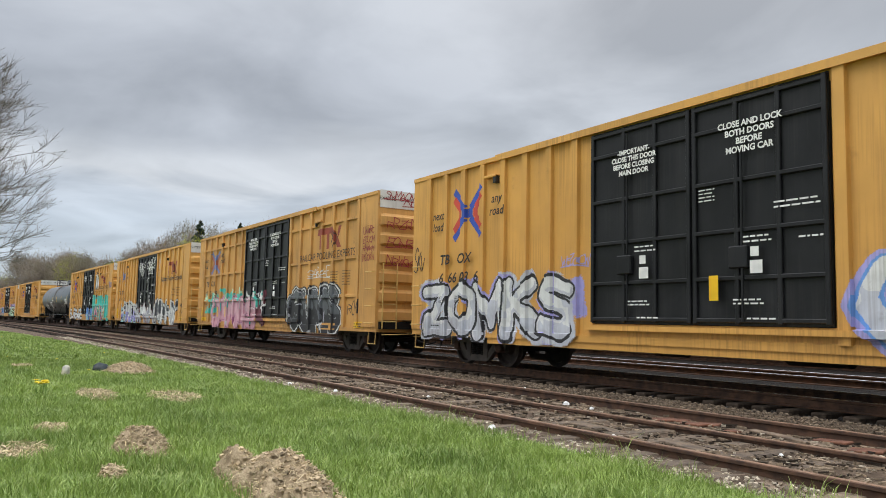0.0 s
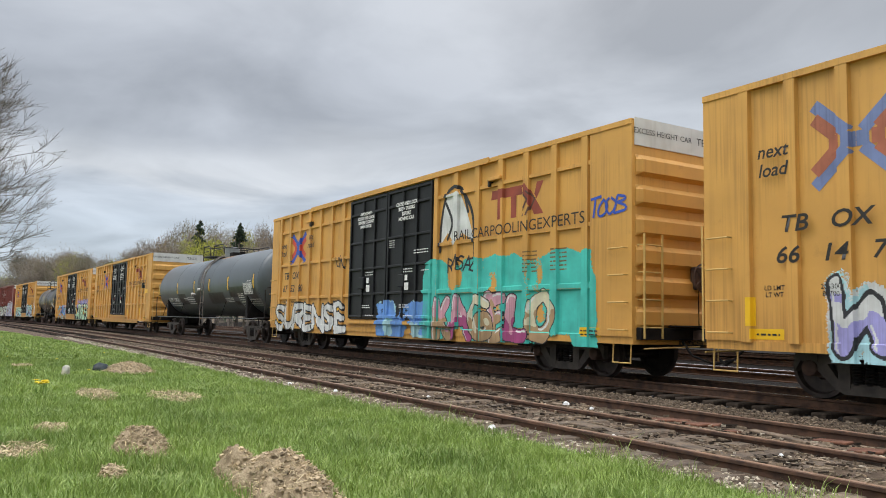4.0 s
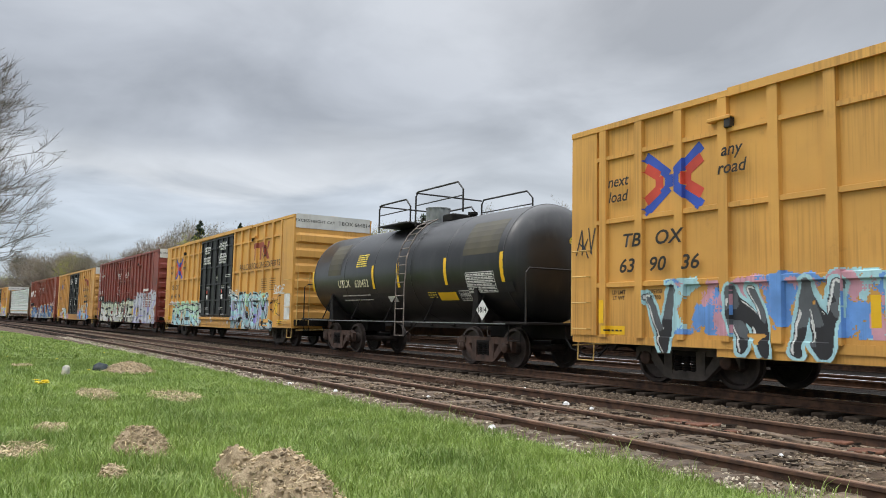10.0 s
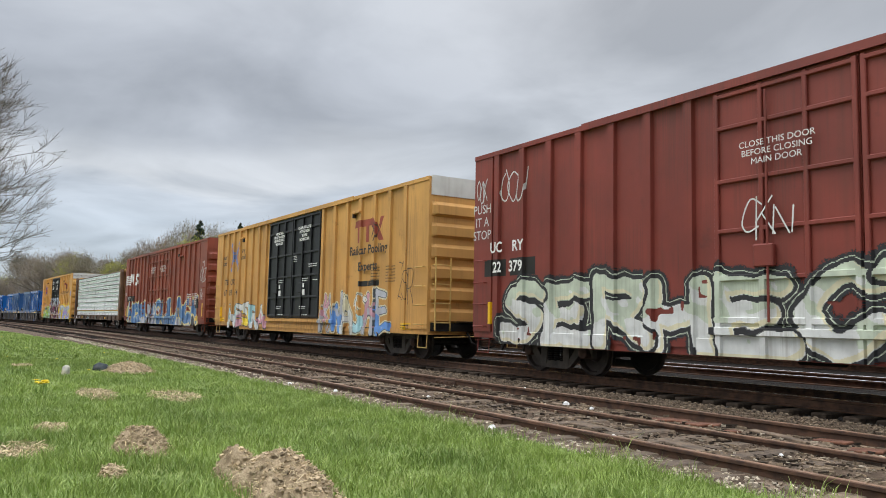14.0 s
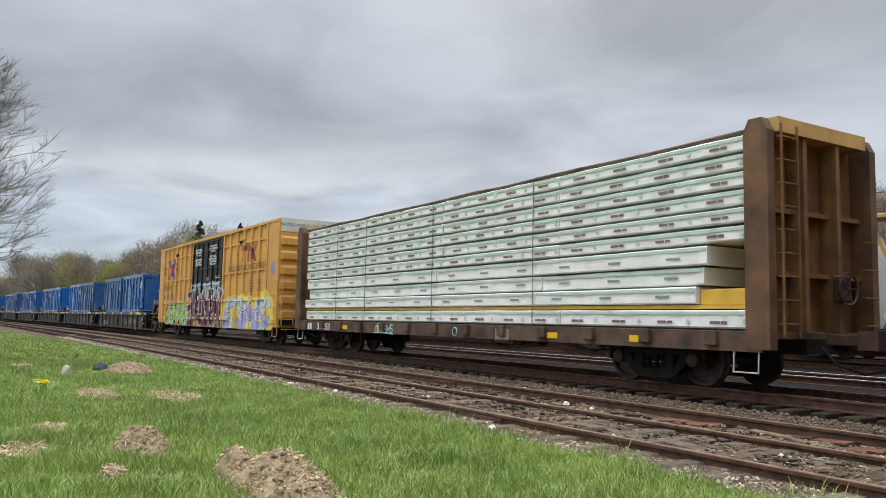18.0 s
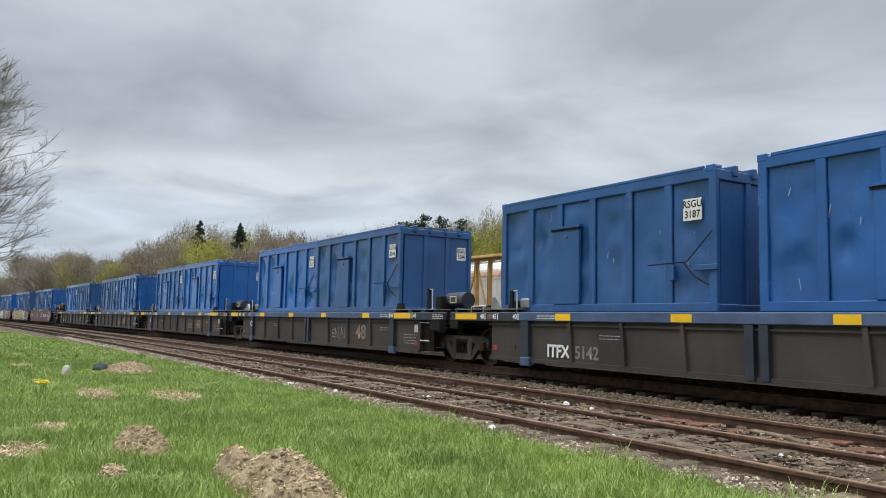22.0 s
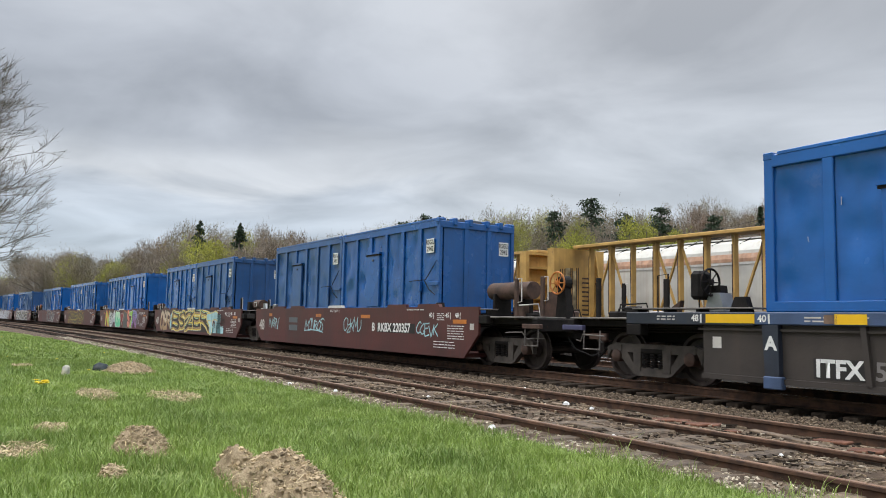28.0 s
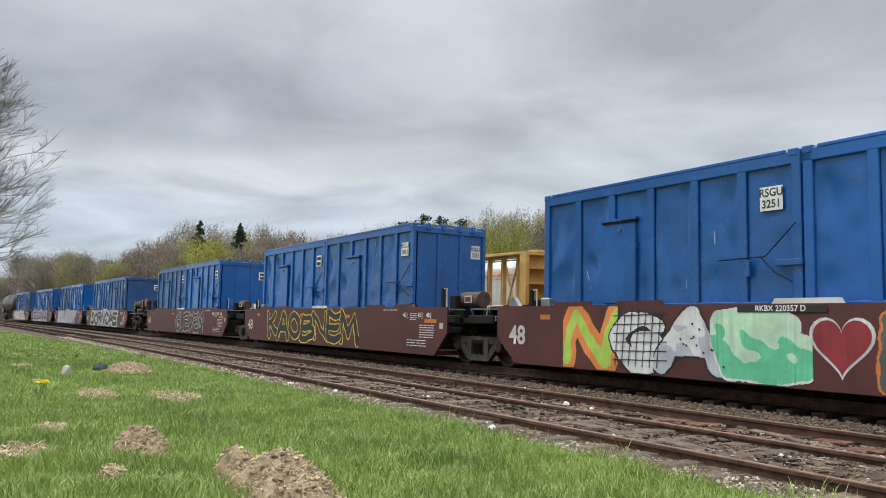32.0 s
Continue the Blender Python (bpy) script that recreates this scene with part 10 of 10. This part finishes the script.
def single_tree(label, kind, b, d, el, wide, seed, leafm=None):
    rnd = random.Random(seed)
    wide *= beyond(b, d) / d
    d = beyond(b, d)
    x, y = at_bearing(b, d)
    z = ground_height(x, y)
    h = EYE[2] + d * math.tan(radians(el)) - z
    t = tagged(new("pine_tree" if kind == "pine" else "tree"), label, "tree", "trees at the edge of the woods")
    t.matrix_basis = pose(x, y, z)
    trunk, crown = Geo(), Geo()
    if kind in ("pine", "spruce"):
        pine(trunk, crown, rnd, (0, 0, 0), h, wide, kind == "pine")
        part("crown", crown, LEAF_PINE, t)
    else:
        broad_tree(trunk, crown, rnd, (0, 0, 0), h, wide, 8000, 0.17, 0.08)
        part("crown", crown, leafm or LEAF_LIME, t)
    part("trunk", trunk, BARK, t)


def wooded_rise():
    """The long rise under the woods, brown with old leaves and brush."""
    g, n = Geo(), 60
    rows = ((205, 0.0), (222, 0.45), (240, 0.74), (262, 0.80), (300, 0.75))
    for i in range(n + 1):
        b = 9 + 62 * i / n
        for d, k in rows:
            x, y = at_bearing(b, d)
            z = EYE[2] + d * math.tan(radians(outline(max(-6, min(70, b))) * k * min(1.0, 0.35 + (b - 9) / 8))) if k else ground_height(x, y) - 0.4
            g.v.append((x, y, z + (0.5 * math.sin(i * 1.7 + d) if k else 0)))
    m = len(rows)
    for i in range(n):
        for j in range(m - 1):
            a = i * m + j
            g.f.append((a, a + 1, a + m + 1, a + m))
    tagged(new("wooded_rise", g.mesh("wooded_rise", BRUSH)), "brown wooded rise beyond the tracks", "hill", kind="structure")


BRUSH = material("old leaves and brush", (0.16, 0.130, 0.090), 0.95, vary=0.5, scale=0.5, bump=0)
wooded_rise()
woods()
for b, d, el, w, k in ((14.0, 148, 6.75, 4.6, "spruce"), (16.75, 146, 6.7, 4.4, "spruce"), (28.6, 140, 7.3, 4.2, "pine"), (29.7, 142, 7.85, 4.6, "pine"), (31.0, 141, 7.75, 4.4, "pine"), (32.5, 145, 7.5, 4.0, "pine"), (42.0, 138, 9.1, 5.0, "pine"), (44.5, 142, 7.95, 4.0, "pine"), (46.8, 138, 8.35, 4.2, "pine"), (39.4, 144, 8.2, 3.8, "pine"), (50.4, 146, 7.8, 3.2, "pine"), (53.4, 150, 8.3, 3.0, "spruce")):
    single_tree("dark green pine standing above the bare woods", k, b, d, el, w, int(b * 10))
for b, d, el, w in ((34.3, 120, 8.3, 4.6), (36.4, 122, 7.8, 4.2), (33.4, 116, 7.3, 3.4), (45.9, 112, 7.9, 3.2), (9.4, 110, 4.2, 3.6), (14.9, 124, 6.1, 5.0), (24.0, 120, 5.3, 3.6), (40.6, 118, 7.4, 4.0), (48.5, 118, 7.2, 3.6)):
    single_tree("yellow-green tree in fresh spring leaf", "lime", b, d, el, w, int(b * 10))
for b, d, el, w in ((4.4, 118, 4.6, 4.2), (6.0, 120, 4.8, 4.4)):
    single_tree("pale budding tree with bare grey branches", "bud", b, d, el, w, int(b * 10), LEAF_GREY)


FINE_TWIG = material("dark grey fine twigs", (0.165, 0.145, 0.125), 0.9, vary=0.2, scale=2, bump=0)


def bare_tree():
    """The large bare tree whose branches reach in over the lawn."""
    rnd = random.Random(4)
    x, y = at_bearing(-4.3, 24.0)
    t = tagged(new("bare_tree"), "tall bare tree with fine grey twigs and small buds", "tree")
    t.matrix_basis = pose(x, y, ground_height(x, y))
    wood, twigs = Geo(), Geo()
    wood.tube([(0, 0, -0.3), (0.05, 0, 1.5), (0, 0.08, 3.2)], 0.24, 10, 0.17)
    wood.tube([(0, 0.08, 3.2), (-0.1, 0.15, 5.2), (0.1, 0.1, 8.0)], 0.16, 8, 0.04)

    def within(p):
        return (p.x / 3.7) ** 2 + (p.y / 3.7) ** 2 + ((p.z - 4.7) / 3.95) ** 2 < 1
    for k in range(72):
        u = k / 71
        a = k * 2.399 + 0.5
        z = 1.9 + 6.0 * u
        l = 1.75 - 0.55 * abs(u - 0.3) - 0.35 * u
        limb(wood, rnd, Vector((0, 0.1, z)), Vector((math.cos(a), math.sin(a), rnd.uniform(-0.05, 0.40) + 0.45 * u)).normalized(), l * rnd.uniform(0.9, 1.1), 0.024 - 0.009 * u, 4, 0.03, 5, 0.72, twigs, within)
    part("trunk", wood, BARK, t)
    tagged(part("twig_work", twigs, FINE_TWIG, t), kind="stuff")
    return t


bare_tree()


def utility_pole(b, d, h, arms):
    x, y = at_bearing(b, d)
    z = ground_height(x, y)
    t = tagged(new("utility_pole"), "weathered wooden utility pole with crossarms", "utility pole", "poles beyond the yard")
    t.matrix_basis = pose(x, y, z, 0, 0, -35)
    part("pole", Geo().tube([(0, 0, -1), (0, 0, h)], 0.17, 8, 0.11), BARK, t)
    for k in range(arms):
        part("crossarm", Geo().soft_box(-1.2, 1.2, -0.06, 0.06, h - 0.4 - 0.9 * k, h - 0.26 - 0.9 * k, 0.01), BARK, t)
        for xx in (-1.1, -0.5, 0.5, 1.1):
            part("insulator", Geo().tube([(xx, 0, h - 0.26 - 0.9 * k), (xx, 0, h - 0.06 - 0.9 * k)], 0.045, 6), STEEL_DARK, t)
    part("transformer", Geo().tube([(0.32, 0, h - 2.4), (0.32, 0, h - 1.6)], 0.22, 10), steel_grey(), t)
    return Vector((x, y, z + h))


tops = [utility_pole(36.0, 120, 11.5, 1), utility_pole(41.2, 100, 11.0, 1), utility_pole(59.3, 66, 12.2, 2)]
tops.append(tops[-1] + Vector((45, 12, 0)))
tops.insert(0, tops[0] + Vector((-60, 4, 0)))
for k in range(3):
    g = Geo()
    for a, b in zip(tops, tops[1:]):
        pts = []
        for i in range(9):
            u = i / 8
            pts.append(a + (b - a) * u + Vector((0.5 * k, 0, -0.3 - 0.75 * k - 1.6 * 4 * u * (1 - u) * 0.5)))
        g.tube(pts, 0.022, 4)
    tagged(new("power_line", g.mesh("power_line", INK)), "thin black overhead power line", "power line", "lines on the poles")


# ---- what moves ----
def motions():
    for c, at, *lift in CARS:
        rows = []
        for i in range(17):
            t = i * 2.0
            rows.append((t, side_pose(at + SPEED * t) @ pose(0, 0, lift[0] if lift else 0)))
        walk(c, rows)
    rad = 0.458
    step = 1.0 / FPS
    for c, w, x in WHEELS:
        at = next((a for k, a, *_ in CARS if k is c), None)
        if at is None:
            continue
        # the wheels roll while the car passes near enough to tell
        t0, t1 = (-42 - at - x) / SPEED, (7 - at - x) / SPEED
        f0, f1 = max(0, round(t0 * FPS)), min(round(32 * FPS), round(t1 * FPS))
        base = w.location.copy()
        spin = lambda f: Matrix.Translation(base) @ Matrix.Rotation(f * step * SPEED / rad, 4, "Y")
        if f1 <= f0:
            continue
        frames = sorted({0, *range(f0, f1 + 1), round(32 * FPS)})
        walk(w, [(f * step, spin(min(max(f, f0), f1))) for f in frames])


motions()
